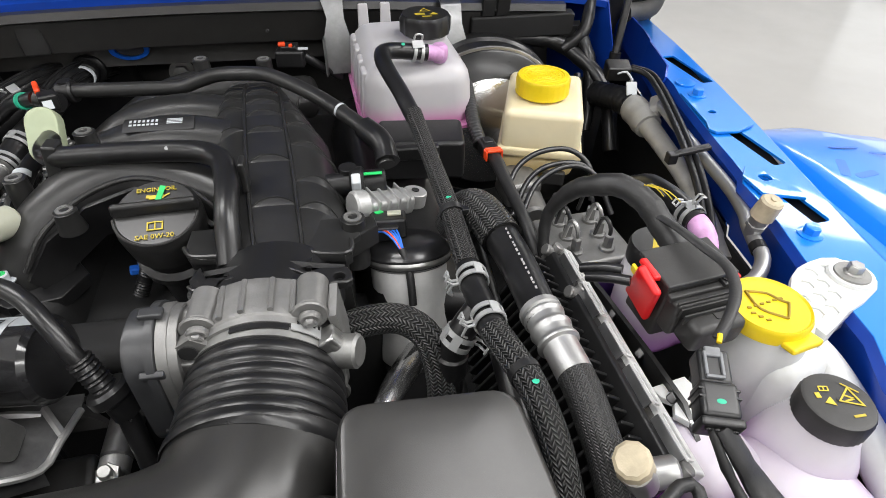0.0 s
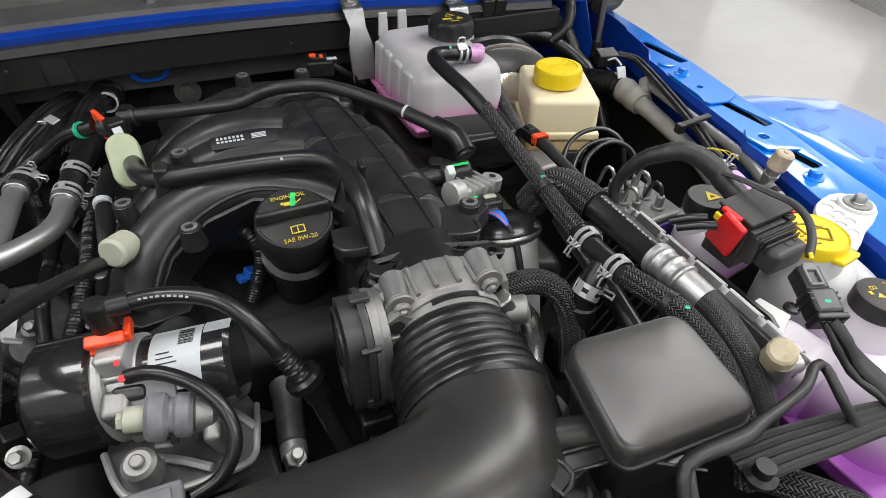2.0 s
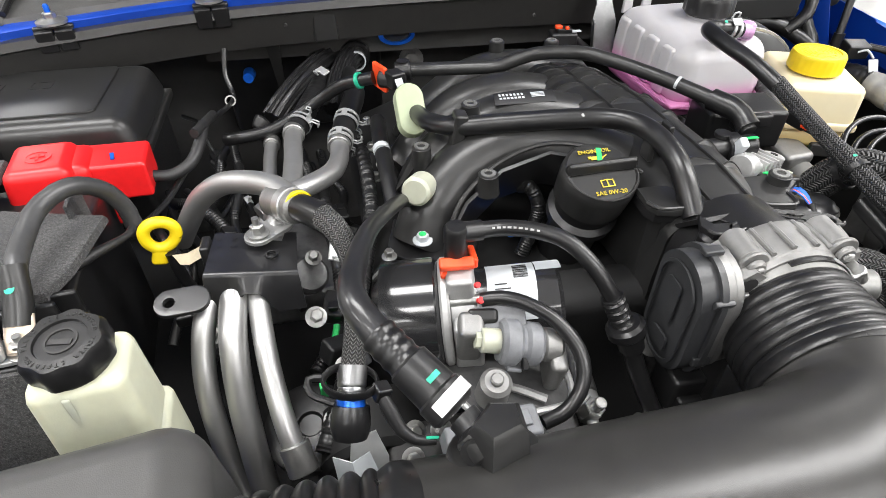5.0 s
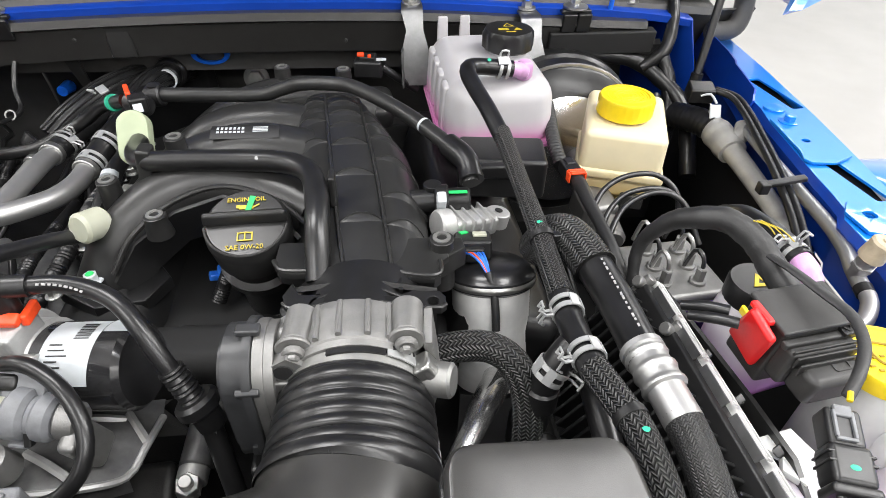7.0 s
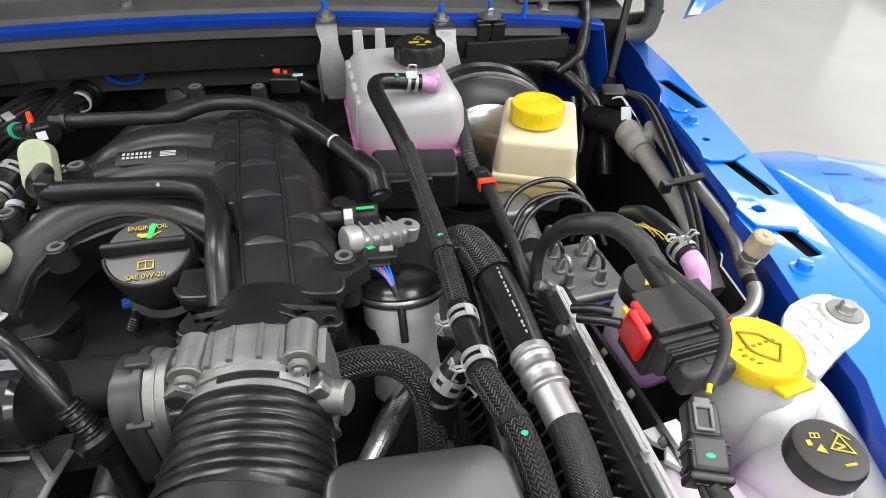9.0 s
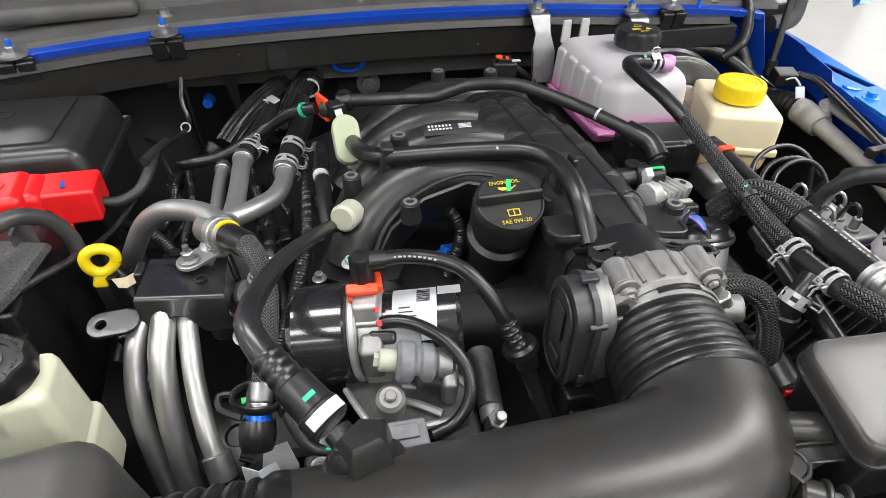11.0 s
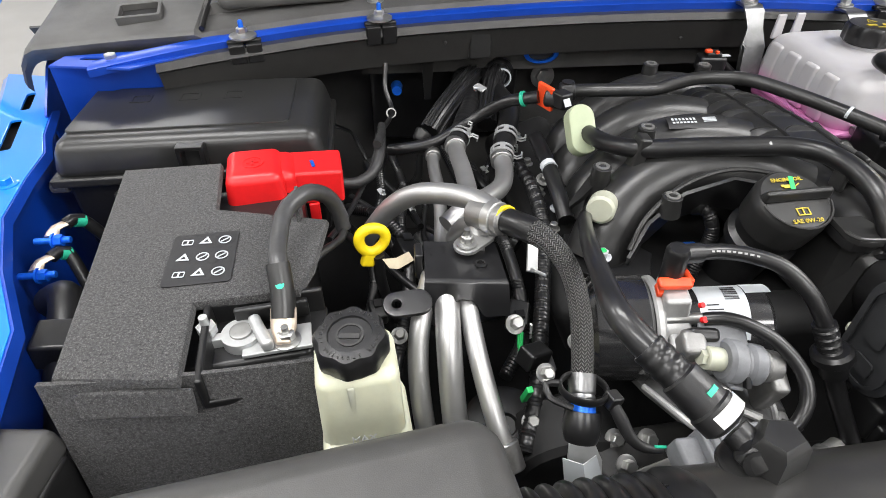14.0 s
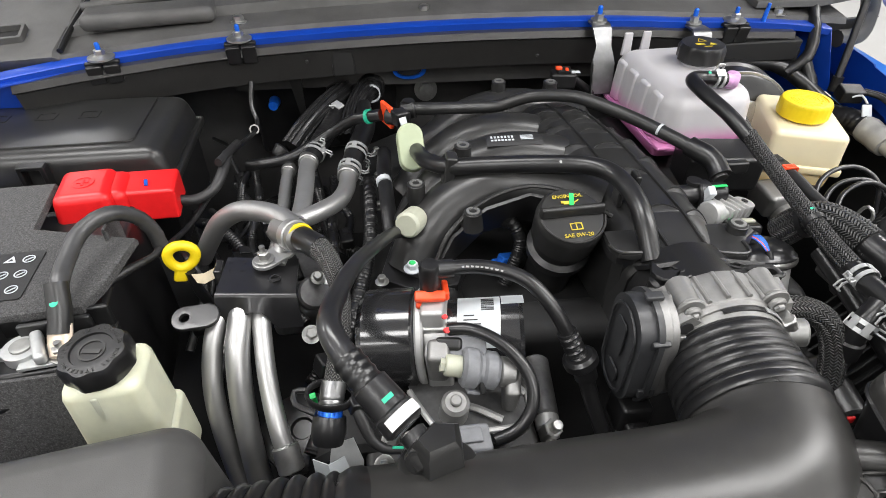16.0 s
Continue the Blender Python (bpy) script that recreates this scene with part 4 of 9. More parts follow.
solo("sensor_plug", join(box((-0.068, 0.842, 1.128), (0.040, 0.026, 0.024), 0.004, (0, 0, -8)), box((-0.068, 0.842, 1.142), (0.022, 0.020, 0.008), 0.002, (0, 0, -8)), rod((-0.05, 0.842, 1.128), (0.0, 0.85, 1.09), 0.006)), PLASTIC, "black sensor plug on the back of the manifold", "plug", (-0.068, 0.842, 1.115))
solo("plug_lock", join(box((-0.078, 0.838, 1.148), (0.010, 0.008, 0.005), 0.0015), box((-0.066, 0.834, 1.147), (0.005, 0.006, 0.004), 0.001)), ORANGE, "small red locking tab of a sensor plug", "lock tab", (-0.078, 0.836, 1.145))
solo("paper_tag", box((-0.050, 0.838, 1.1405), (0.014, 0.008, 0.001), 0), PAPER, "white paper tag on the sensor plug", "tag", (-0.050, 0.838, 1.140))

# oil filler
TILT = 20
om = pose(-0.168, 0.458, 1.143, TILT, 0, 3)
oil = thing("oil_filler", "black oil filler neck with a large printed cap", "oil filler", (-0.167, 0.47, 1.02))
part("neck", lathe([(0.028, -0.15), (0.028, -0.075), (0.036, -0.072), (0.037, -0.060), (0.031, -0.056), (0.031, -0.03)], om), PLASTIC, oil)
cap = part("cap", lathe([(0.030, -0.040), (0.036, -0.038), (0.0375, -0.012), (0.0365, -0.004), (0.033, 0.0), (0.0, 0.0012)], om, 40), SATIN, oil, "black cap with yellow lettering")
part("grip", moved(box((0, 0.002, 0.006), (0.072, 0.011, 0.012), 0.003, (0, 0, 0), (0.96, 0.5)), om), SATIN, cap)
part("rim", moved(tube([(0.035 * math.cos(a), -0.006 + 0.029 * math.sin(a) if False else 0.035 * math.sin(a) - 0.0, 0.0008) for a in np.linspace(radians(188), radians(352), 14)], 0.0012, 6), om), GREYPLASTIC, cap)
part("print", lettering("ENGINE OIL", 0.0062, om @ pose(0, 0.0225, 0.0018)), INK, cap, "yellow lettering")
part("print", lettering("SAE 0W-20", 0.0066, om @ pose(0, -0.0265, 0.0014)), INK, cap)
part("oil_can_sign", moved(join(box((0.0, 0.0145, 0.0016), (0.012, 0.004, 0.0006), 0), box((0.008, 0.0155, 0.0016), (0.007, 0.0012, 0.0006), 0, (0, 0, 30)), box((-0.007, 0.0155, 0.0016), (0.003, 0.003, 0.0006), 0)), om), INK, cap)
part("book_sign", moved(join(*[box((x, -0.0155, 0.0015), (w, h, 0.0006), 0) for x, w, h in ((-0.006, 0.001, 0.008), (0.0, 0.001, 0.008), (0.006, 0.001, 0.008))], box((-0.003, -0.012, 0.0015), (0.006, 0.001, 0.0006), 0, (0, 0, 8)), box((0.003, -0.012, 0.0015), (0.006, 0.001, 0.0006), 0, (0, 0, -8)), box((0, -0.0195, 0.0015), (0.013, 0.001, 0.0006), 0)), om), INK, cap)
part("paint_dash", moved(box((0.0035, 0.018, 0.0022), (0.005, 0.016, 0.0008), 0.0003, (0, 0, -14)), om), GREEN, cap, "green paint dash")

# throttle body
tb = thing("throttle_body", "cast aluminium throttle body with a black motor cover", "throttle body", (-0.08, 0.33, 1.05))
part("housing", join(lathe([(0.050, -0.020), (0.0555, -0.018), (0.0565, -0.004), (0.0555, 0.006), (0.0535, 0.018)], pose(-0.072, 0.318, 1.102, 90, 0, 0), 44), box((-0.072, 0.326, 1.096), (0.112, 0.020, 0.104), 0.014)), CAST, tb)
part("saddle", loft([[(-0.072 + r * math.sin(a), y, 1.102 + r * math.cos(a)) for a in np.linspace(-0.62, 0.62, 15)] for y, r in ((0.341, 0.052), (0.339, 0.0572), (0.331, 0.0578), (0.327, 0.0566), (0.312, 0.0566), (0.306, 0.0555), (0.303, 0.052))], 0.003), CAST, tb)
for a in (-0.42, -0.14, 0.20, 0.46):
    part("rib", tube([(-0.072 + 0.0572 * math.sin(a), y, 1.102 + 0.0572 * math.cos(a)) for y in (0.338, 0.322, 0.307)], 0.0022, 8), CAST, tb)
for (x, z), dx in (((-0.107, 1.146), -0.003), ((-0.0335, 1.149), -0.002), ((-0.118, 1.060), 0), ((-0.028, 1.060), 0)):
    b = part("lug", join(rod((x, 0.342, z - 0.001), (x + dx, 0.308, z), 0.0118, 0.0105, bevel=0.003, n=22), rod((x + dx, 0.309, z), (x + dx, 0.3055, z), 0.0128, bevel=0.001, n=22)), CAST, tb)
    part("screw", join(rod((x + dx, 0.306, z), (x + dx, 0.3005, z - 0.0005), 0.0078, bevel=0.0015, n=18), rod((x + dx, 0.301, z), (x + dx, 0.2975, z - 0.001), 0.0046, bevel=0.001, n=6)), CAST, b)
part("side_web", loft([[(-0.022, 0.335, 1.150), (-0.016, 0.335, 1.10)], [(-0.024, 0.306, 1.146), (-0.016, 0.306, 1.095)]], 0.006), CAST, tb)
part("side_stub", join(rod((-0.026, 0.300, 1.118), (-0.004, 0.292, 1.122), 0.0125, bevel=0.002, n=22), box((-0.024, 0.297, 1.102), (0.016, 0.016, 0.03), 0.004, (0, 10, 0))), DULLALU, tb, "turned aluminium side stub")
part("gear_housing", loft([[(-0.104, y0, 1.050), (-0.104, y0, 1.142), (-0.114, y0, 1.149), (-0.125, y0, 1.142), (-0.126, y0, 1.090), (-0.124, y0, 1.045)] for y0 in (0.296, 0.300, 0.335, 0.340)], close=True), CAST, tb)
part("pocket", box((-0.118, 0.2945, 1.112), (0.016, 0.004, 0.034), 0.0015), CAST, tb)
# black disc on the housing, the dark of a hole as colour
part("hole", lathe([(0.0065, 0), (0.0065, 0.001), (0, 0.001)], pose(-0.1170, 0.2957, 1.137, 90, 0, 0), 18), VOID, tb)


MS = pose(0.0125, 0.318, 1.094) @ Matrix(((0, 0, 1, 0), (1, 0, 0, 0), (0, 1, 0, 0), (0, 0, 0, 1)))
part("gasket", moved(plate(rounded(0.064, 0.114, 0.0315, 10), (), 0, 0.0085, 0.001), pose(-0.1355, 0, 0) @ MS), CAST, tb, "pale grey gasket frame")
part("rim", moved(plate(rounded(0.066, 0.117, 0.0325, 10), (), 0, 0.0075, 0.002), pose(-0.1415, 0, 0) @ MS), CAST, tb, "silver rim")
mc = part("motor_cover", moved(join(plate(rounded(0.070, 0.121, 0.0345, 10), (), 0, 0.006, 0.0015), plate(rounded(0.062, 0.113, 0.0305, 10), (), -0.006, 0.014, 0.0)), pose(-0.1495, 0, 0) @ MS), COVERGREY, tb, "dark grey rounded plastic motor cover")
part("face_rim", moved(plate(rounded(0.050, 0.100, 0.0245, 10), [rounded(0.044, 0.094, 0.0215, 10)], 0, 0.0022, 0.0006), pose(-0.1712, 0, 0) @ MS), COVERGREY, mc, "raised rim on the cover")
part("face_pad", moved(join(plate(rounded(0.020, 0.040, 0.005, 4, (0.003, 0.012)), (), 0, 0.0016, 0.0004), plate(rounded(0.022, 0.016, 0.004, 3, (0.0, -0.030)), (), 0, 0.0022, 0.0004)), pose(-0.1712, 0, 0) @ MS), COVERGREY, mc)
for y, z, a in ((0.287, 1.128, 25), (0.286, 1.066, -10), (0.318, 1.1555, 90)):
    part("cover_clip", box((-0.1400, y, z), (0.016, 0.005, 0.009), 0.0015, (a, 0, 0)), COVERGREY, mc)
part("socket", join(box((-0.140, 0.300, 1.022), (0.03, 0.036, 0.040), 0.004), box((-0.140, 0.284, 1.010), (0.022, 0.018, 0.030), 0.003)), PLASTIC, tb)

# bellows and air duct
duct = thing("intake_duct", "large black plastic air duct with a ribbed bellows", "air duct", (-0.2, 0.15, 1.05))
cen = [(-0.0715, 0.306, 1.0995), (-0.072, 0.290, 1.098), (-0.073, 0.265, 1.0955), (-0.074, 0.236, 1.0935)]


def bellow(s):
    """Flat cuff, then six round ribs that grow towards the elbow."""
    if s < 0.012:
        return 1.0
    k = (s - 0.012) / 0.0092
    return 1.0 + 0.012 * min(k, 6) + 0.030 * (1 - (2 * (k % 1.0) - 1) ** 2) ** 0.5 * 1.5 - 0.012


part("bellows", tube(cen, 0.0530, 56, 0.0008, wave=bellow), RUBBER, duct, "ribbed black rubber bellows")
part("cuff", tube([(-0.0738, 0.2410, 1.0938), (-0.0741, 0.2375, 1.0936), (-0.0742, 0.2325, 1.0932), (-0.0746, 0.2290, 1.0930)], [0.0575, 0.0605, 0.0600, 0.0570], 52, 0.0012), RUBBER, duct)
part("elbow", tube([(-0.074, 0.240, 1.0936), (-0.0752, 0.222, 1.0930), (-0.080, 0.205, 1.0928), (-0.091, 0.190, 1.0928), (-0.108, 0.179, 1.0928), (-0.135, 0.171, 1.0928), (-0.175, 0.167, 1.0925), (-0.23, 0.165, 1.092), (-0.30, 0.163, 1.091), (-0.345, 0.162, 1.089), (-0.388, 0.162, 1.088)],
                   [0.0565, 0.0568, 0.0568, 0.0568, 0.0568, 0.0568, 0.0565, 0.056, 0.056, 0.056, 0.056], 52, 0.004, flat=(1.04, 0.99)), DUSTY, duct, "smooth satin black duct elbow")
part("seam", tube([(-0.0205, 0.222, 1.098), (-0.0225, 0.204, 1.098), (-0.031, 0.180, 1.098), (-0.047, 0.156, 1.098), (-0.075, 0.136, 1.097), (-0.11, 0.122, 1.096)], 0.0016, 6), DUSTY, duct)
part("clamp", tube([(-0.0716, 0.3035, 1.0992), (-0.0720, 0.2955, 1.0985)], 0.0540, 52, 0.002), DULLALU, duct, "steel worm-drive clamp band")
part("clamp_strip", loft([[(-0.0717 + r * math.sin(a), y, 1.0992 + r * math.cos(a)) for a in np.linspace(-0.30, 0.42, 12)] for y, r in ((0.3085, 0.0546), (0.3035, 0.0552), (0.2955, 0.0552))], 0.0015), PLASTIC, duct)
part("clamp_screw", join(box((-0.0215, 0.2975, 1.1290), (0.021, 0.016, 0.012), 0.002, (0, 58, 0)), rod((-0.026, 0.2960, 1.1385), (-0.0135, 0.2935, 1.1185), 0.0062, bevel=0.001, n=14), rod((-0.0150, 0.2938, 1.1210), (-0.0122, 0.2932, 1.1165), 0.0080, bevel=0.001, n=18)), STEEL, duct)
for k in range(7):
    # slots are black insets, their shade given by colour
    part("clamp_slot", moved(box((0, 0, 0.0562), (0.0015, 0.0058, 0.0010), 0), Matrix.Translation((-0.0718, 0.2995, 1.0989)) @ pose(0, 0, 0, 0, 30 + 4.2 * k, 8)), VOID, duct)
part("clamp_tail", loft([[(-0.0717 + r * math.sin(a), y, 1.0990 + r * math.cos(a)) for a in np.linspace(0.44, 1.02, 10)] for y, r in ((0.3040, 0.0560), (0.2950, 0.0560))], 0.001), SPRING, duct, "bright slotted band end")
part("side_cuff", tube([(-0.382, 0.162, 1.088), (-0.386, 0.162, 1.088), (-0.403, 0.162, 1.088), (-0.406, 0.162, 1.088)], [0.0560, 0.0585, 0.0585, 0.0540], 44, 0.002), RUBBER, duct, "smooth rubber cuff")
part("side_bellows", tube([(-0.404, 0.162, 1.088), (-0.43, 0.162, 1.088), (-0.46, 0.161, 1.087), (-0.50, 0.158, 1.085)], 0.0540, 44, 0.0010, wave=lambda s: 0.95 + 0.10 * abs(math.sin(s * math.pi / 0.0115)) ** 0.6), RUBBER, duct, "deep ribbed rubber bellows")
part("arm", join(tube([(-0.056, 0.186, 1.114), (-0.032, 0.179, 1.118), (-0.004, 0.171, 1.120)], 0.0118, 18), lathe([(0.0122, 0), (0.0122, 0.003), (0.010, 0.004)], pose(-0.004, 0.171, 1.120, 0, 90, -16), 18)), DUSTY, duct, "short round side arm")
part("side_flange", loft([[(-0.046, 0.168, 1.112), (-0.048, 0.150, 1.108)], [(-0.040, 0.1665, 1.1165), (-0.038, 0.151, 1.113)], [(-0.022, 0.164, 1.118), (-0.022, 0.154, 1.1165)], [(-0.004, 0.161, 1.119), (-0.004, 0.152, 1.118)], [(0.010, 0.153, 1.119), (0.008, 0.142, 1.117)], [(0.040, 0.136, 1.118), (0.038, 0.126, 1.116)]], 0.003), SATIN, duct, "moulded flange beside the duct")
for off in ((0.0, 0.0, 0.002), (0.001, -0.013, 0.0005)):
    part("flange_bead", tube([(-0.046 + off[0], 0.168 + off[1], 1.1125 + off[2]), (-0.040, 0.1665 + off[1], 1.1170 + off[2]), (-0.022, 0.164 + off[1], 1.1185 + off[2]), (-0.004, 0.161 + off[1] * 0.9, 1.1195 + off[2]), (0.010, 0.153 + off[1], 1.1195 + off[2]), (0.040, 0.136 + off[1], 1.1185 + off[2])], 0.0013, 8), DUSTY, duct)
part("rim_flange", loft([[(-0.074 + r * math.cos(a), 0.205 + r * math.sin(a), z) for r, z in ((0.052, 1.100), (0.0645, 1.098), (0.0645, 1.0955), (0.052, 1.0940))] for a in np.linspace(0.25, -1.35, 18)], close=True), DUSTY, duct, "moulded seam flange round the elbow")
port = part("port", join(loft([[(-0.062, 0.158, 1.095), (-0.044, 0.168, 1.095), (-0.040, 0.150, 1.095), (-0.060, 0.138, 1.095)], [(-0.064, 0.156, 1.116), (-0.048, 0.164, 1.116), (-0.043, 0.148, 1.116), (-0.060, 0.140, 1.116)], [(-0.063, 0.155, 1.121), (-0.050, 0.161, 1.121), (-0.046, 0.149, 1.121), (-0.059, 0.142, 1.121)]], close=True), tube([(-0.062, 0.156, 1.121), (-0.050, 0.163, 1.122), (-0.045, 0.150, 1.121), (-0.057, 0.141, 1.120), (-0.062, 0.156, 1.121)], 0.0018, 8), rod((-0.058, 0.139, 1.108), (-0.044, 0.131, 1.108), 0.0125, bevel=0.002, n=22), rod((-0.046, 0.132, 1.108), (-0.043, 0.130, 1.108), 0.0155, bevel=0.001, n=22), rod((-0.036, 0.126, 1.108), (-0.033, 0.124, 1.108), 0.0155, bevel=0.001, n=22)), DUSTY, duct, "stub port with a quick connector")
part("quick_connector", join(rod((-0.044, 0.131, 1.108), (-0.010, 0.112, 1.107), 0.0085, bevel=0.001), rod((-0.024, 0.120, 1.108), (-0.004, 0.109, 1.107), 0.0105, bevel=0.002, n=6)), MIDGREY, port, "grey quick connector")

# ---- battery side ----
BR = 7.5
bat = thing("battery", "car battery in a dark felt cover with terminals exposed", "battery", (-0.735, 0.46, 0.90))
part("case", moved(box((0, 0.008, 1.0), (0.170, 0.262, 0.20), 0.006), pose(-0.728, 0.455, 0, 0, 0, BR)), PLASTIC, bat, "black battery case")
fm = pose(-0.728, 0.455, 0, 0, 0, BR)
# felt top with two cut-outs, and the hanging sides
FT = [(-0.808, 0.313), (-0.716, 0.303), (-0.724, 0.383), (-0.640, 0.391), (-0.630, 0.42), (-0.622, 0.492), (-0.734, 0.520), (-0.748, 0.612), (-0.853, 0.606)]
part("felt_top", plate(FT, (), 1.126, 0.009, 0.005), FELT, bat, "dark grey felt cover")


def felt_wall(a, b, z0=0.93, z1=1.122, lean=0.0, sag=0.0):
    n = 14
    rows = []
    for k in range(n + 1):
        u = k / n
        x, y = a[0] + (b[0] - a[0]) * u, a[1] + (b[1] - a[1]) * u
        w = 0.003 * math.sin(7 * u + 3 * a[0] * 40)
        nx, ny = (b[1] - a[1]), -(b[0] - a[0])
        ln = math.hypot(nx, ny)
        t = z1 - sag * math.sin(math.pi * u)
        rows.append([(x + (nx / ln) * (w * v + lean * v), y + (ny / ln) * (w * v + lean * v), t + (z0 - t) * v) for v in np.linspace(0, 1, 6)])
    return loft(rows, 0.004)


part("felt_side", felt_wall((-0.806, 0.318), (-0.852, 0.606), lean=-0.010), FELT, bat)
part("felt_front", felt_wall((-0.618, 0.318), (-0.816, 0.312), z1=1.124, lean=-0.030, sag=0.004), FELT, bat)
part("felt_flap", box((-0.752, 0.304, 1.102), (0.085, 0.005, 0.024), 0.002, (-14, 0, -3)), FELT, bat)
part("felt_tab", moved(box((0.082, 0.045, 1.112), (0.004, 0.045, 0.055), 0.0015), fm), FELT, bat)
lab = part("label", moved(plate(rounded(0.058, 0.072, 0.004), (), 1.1272, 0.0008), pose(-0.730, 0.440, 0, 0, 0, 4)), LABEL, bat, "black warning label with white signs")
for i in range(3):
    for j in range(3):
        c = pose(-0.730, 0.440, 0, 0, 0, 4) @ Vector((-0.016 + 0.0165 * i, 0.023 - 0.0225 * j, 1.1276))
        if i == 2 or (i == 1 and j == 1):
            sign = join(lathe([(0.0046, 0), (0.0058, 0), (0.0058, 0.0003), (0.0046, 0.0003), (0.0046, 0)], pose(*c), 20), box(c, (0.008, 0.0012, 0.0005), 0, (0, 0, 40)))
        elif (i + j) % 2:
            sign = lathe([(0.0030, 0), (0.0068, 0), (0.0068, 0.0003), (0.0030, 0.0003), (0.0030, 0)], pose(*c, 0, 0, 90), 3)
        else:
            sign = plate(rounded(0.010, 0.0075, 0.001, 2), [rounded(0.0036, 0.0052, 0.0006, 2, (-0.0025, 0)), rounded(0.0036, 0.0052, 0.0006, 2, (0.0025, 0))], 0.0004, 0.0004, 0, pose(*c))
        part("sign", sign, PAPER, lab)
part("tray", moved(join(box((0.05, -0.110, 1.092), (0.098, 0.085, 0.008), 0.002), box((0.004, -0.11, 1.106), (0.006, 0.085, 0.03), 0.002), box((0.05, -0.070, 1.106), (0.095, 0.006, 0.028), 0.002)), fm), PLASTIC, bat)
part("tray_rib", moved(box((0.055, -0.082, 1.112), (0.06, 0.006, 0.018), 0.002), fm), PLASTIC, bat)

neg = thing("battery_terminal", "silver negative battery clamp with bolts", "battery terminal", tuple(fm @ Vector((0.055, -0.11, 1.097))))
part("post", moved(lathe([(0.010, 1.095), (0.009, 1.112), (0.006, 1.113)], pose(0.030, -0.098, 0)), fm), DULLALU, neg)
part("clamp", moved(join(lathe([(0.0105, 1.098), (0.016, 1.098), (0.016, 1.110), (0.0105, 1.110)], pose(0.030, -0.098, 0)), box((0.058, -0.108, 1.104), (0.055, 0.026, 0.004), 0.001), box((0.010, -0.098, 1.104), (0.025, 0.008, 0.010), 0.001), box((0.046, -0.104, 1.112), (0.010, 0.038, 0.012), 0.004, (0, 0, 20))), fm), SPRING, neg)
part("bolt", moved(join(rod((0.004, -0.093, 1.098), (0.004, -0.093, 1.128), 0.0035), rod((0.004, -0.093, 1.110), (0.004, -0.093, 1.118), 0.008, n=6)), fm), SPRING, neg)
part("stud", moved(join(hexbolt((0.066, -0.112, 1.106), 0.007, 0.010), rod((0.066, -0.112, 1.106), (0.066, -0.112, 1.122), 0.003)), fm), STEEL, neg)

cab = thing("battery_cable", "taped grey negative cable with a crimped lug", "cable", (-0.62, 0.45, 1.1))
e1 = Vector((-0.650, 0.350, 1.112))
part("jacket", tube([e1 + Vector((0, 0.028, 0.020)), e1 + Vector((-0.004, 0.050, 0.034)), (-0.657, 0.425, 1.150), (-0.654, 0.460, 1.158), (-0.637, 0.486, 1.160), (-0.622, 0.505, 1.143), (-0.614, 0.514, 1.118), (-0.611, 0.512, 1.098)], 0.0080, 16, wave=lambda s: 1 + 0.03 * math.sin(s * 420)), CABLEGREY, cab)
part("sleeve", tube([e1 + Vector((0.0, 0.014, 0.008)), e1 + Vector((0, 0.028, 0.022)), e1 + Vector((-0.003, 0.045, 0.040))], 0.0098, 16), SATIN, cab)
part("lug", tube([e1 + Vector((0, -0.004, -0.002)), e1 + Vector((0, 0.008, 0.003)), e1 + Vector((0, 0.02, 0.014))], [0.006, 0.011, 0.0105], 14, flat=(1.0, 0.5)), COPPER, cab)
part("mark", lathe([(0, 0), (0.0035, 0), (0.0, 0.0008)], Matrix.Translation(e1 + Vector((0.0, 0.026, 0.0335))) @ pose(0, 0, 0, 25, 0, 0)), TEAL, cab, "green paint dot")
part("tail", tube([(-0.611, 0.512, 1.100), (-0.612, 0.495, 1.098), (-0.632, 0.462, 1.104), (-0.650, 0.436, 1.104)], [0.004, 0.004, 0.005, 0.0045], 10), SOFTRUBBER, cab)
part("red_wire", tube([(-0.649, 0.437, 1.104), (-0.660, 0.425, 1.102)], 0.002, 8), RED, cab)

pos = thing("terminal_cover", "bright red plastic positive terminal cover", "terminal cover", (-0.68, 0.62, 1.07))
rm = pose(-0.688, 0.606, -0.008, 0, 0, 9)
part("hood", moved(join(box((-0.024, -0.002, 1.116), (0.066, 0.078, 0.046), 0.010, (0, 2, 0), (0.90, 0.86), 4), box((0.036, 0.008, 1.105), (0.074, 0.060, 0.040), 0.004, (0, 3, -2), (0.98, 0.88)), box((0.006, 0.004, 1.112), (0.03, 0.066, 0.040), 0.010, (0, 5, 0), (0.9, 0.86))), rm), RED, pos)
part("tab", moved(box((0.035, -0.028, 1.075), (0.012, 0.004, 0.03), 0.001), rm), RED, pos)
part("plus_sign", moved(join(lathe([(0.010, 0), (0.0125, 0), (0.0125, 0.001), (0.010, 0.001), (0.010, 0)], pose(-0.024, -0.004, 1.1388), 24), box((-0.024, -0.004, 1.1394), (0.013, 0.0026, 0.0012), 0), box((-0.024, -0.004, 1.1394), (0.0026, 0.013, 0.0012), 0)), rm), RED, pos)
part("mark", moved(box((0.040, 0.0, 1.1262), (0.004, 0.014, 0.001), 0, (0, 6, 8)), rm), BLUEMARK, pos, "pale blue paint dash")
part("cable", tube([(-0.628, 0.618, 1.088), (-0.602, 0.624, 1.082), (-0.582, 0.640, 1.086), (-0.573, 0.665, 1.096), (-0.571, 0.70, 1.104)], 0.0068, 14), SOFTRUBBER, pos, "taped positive cable")

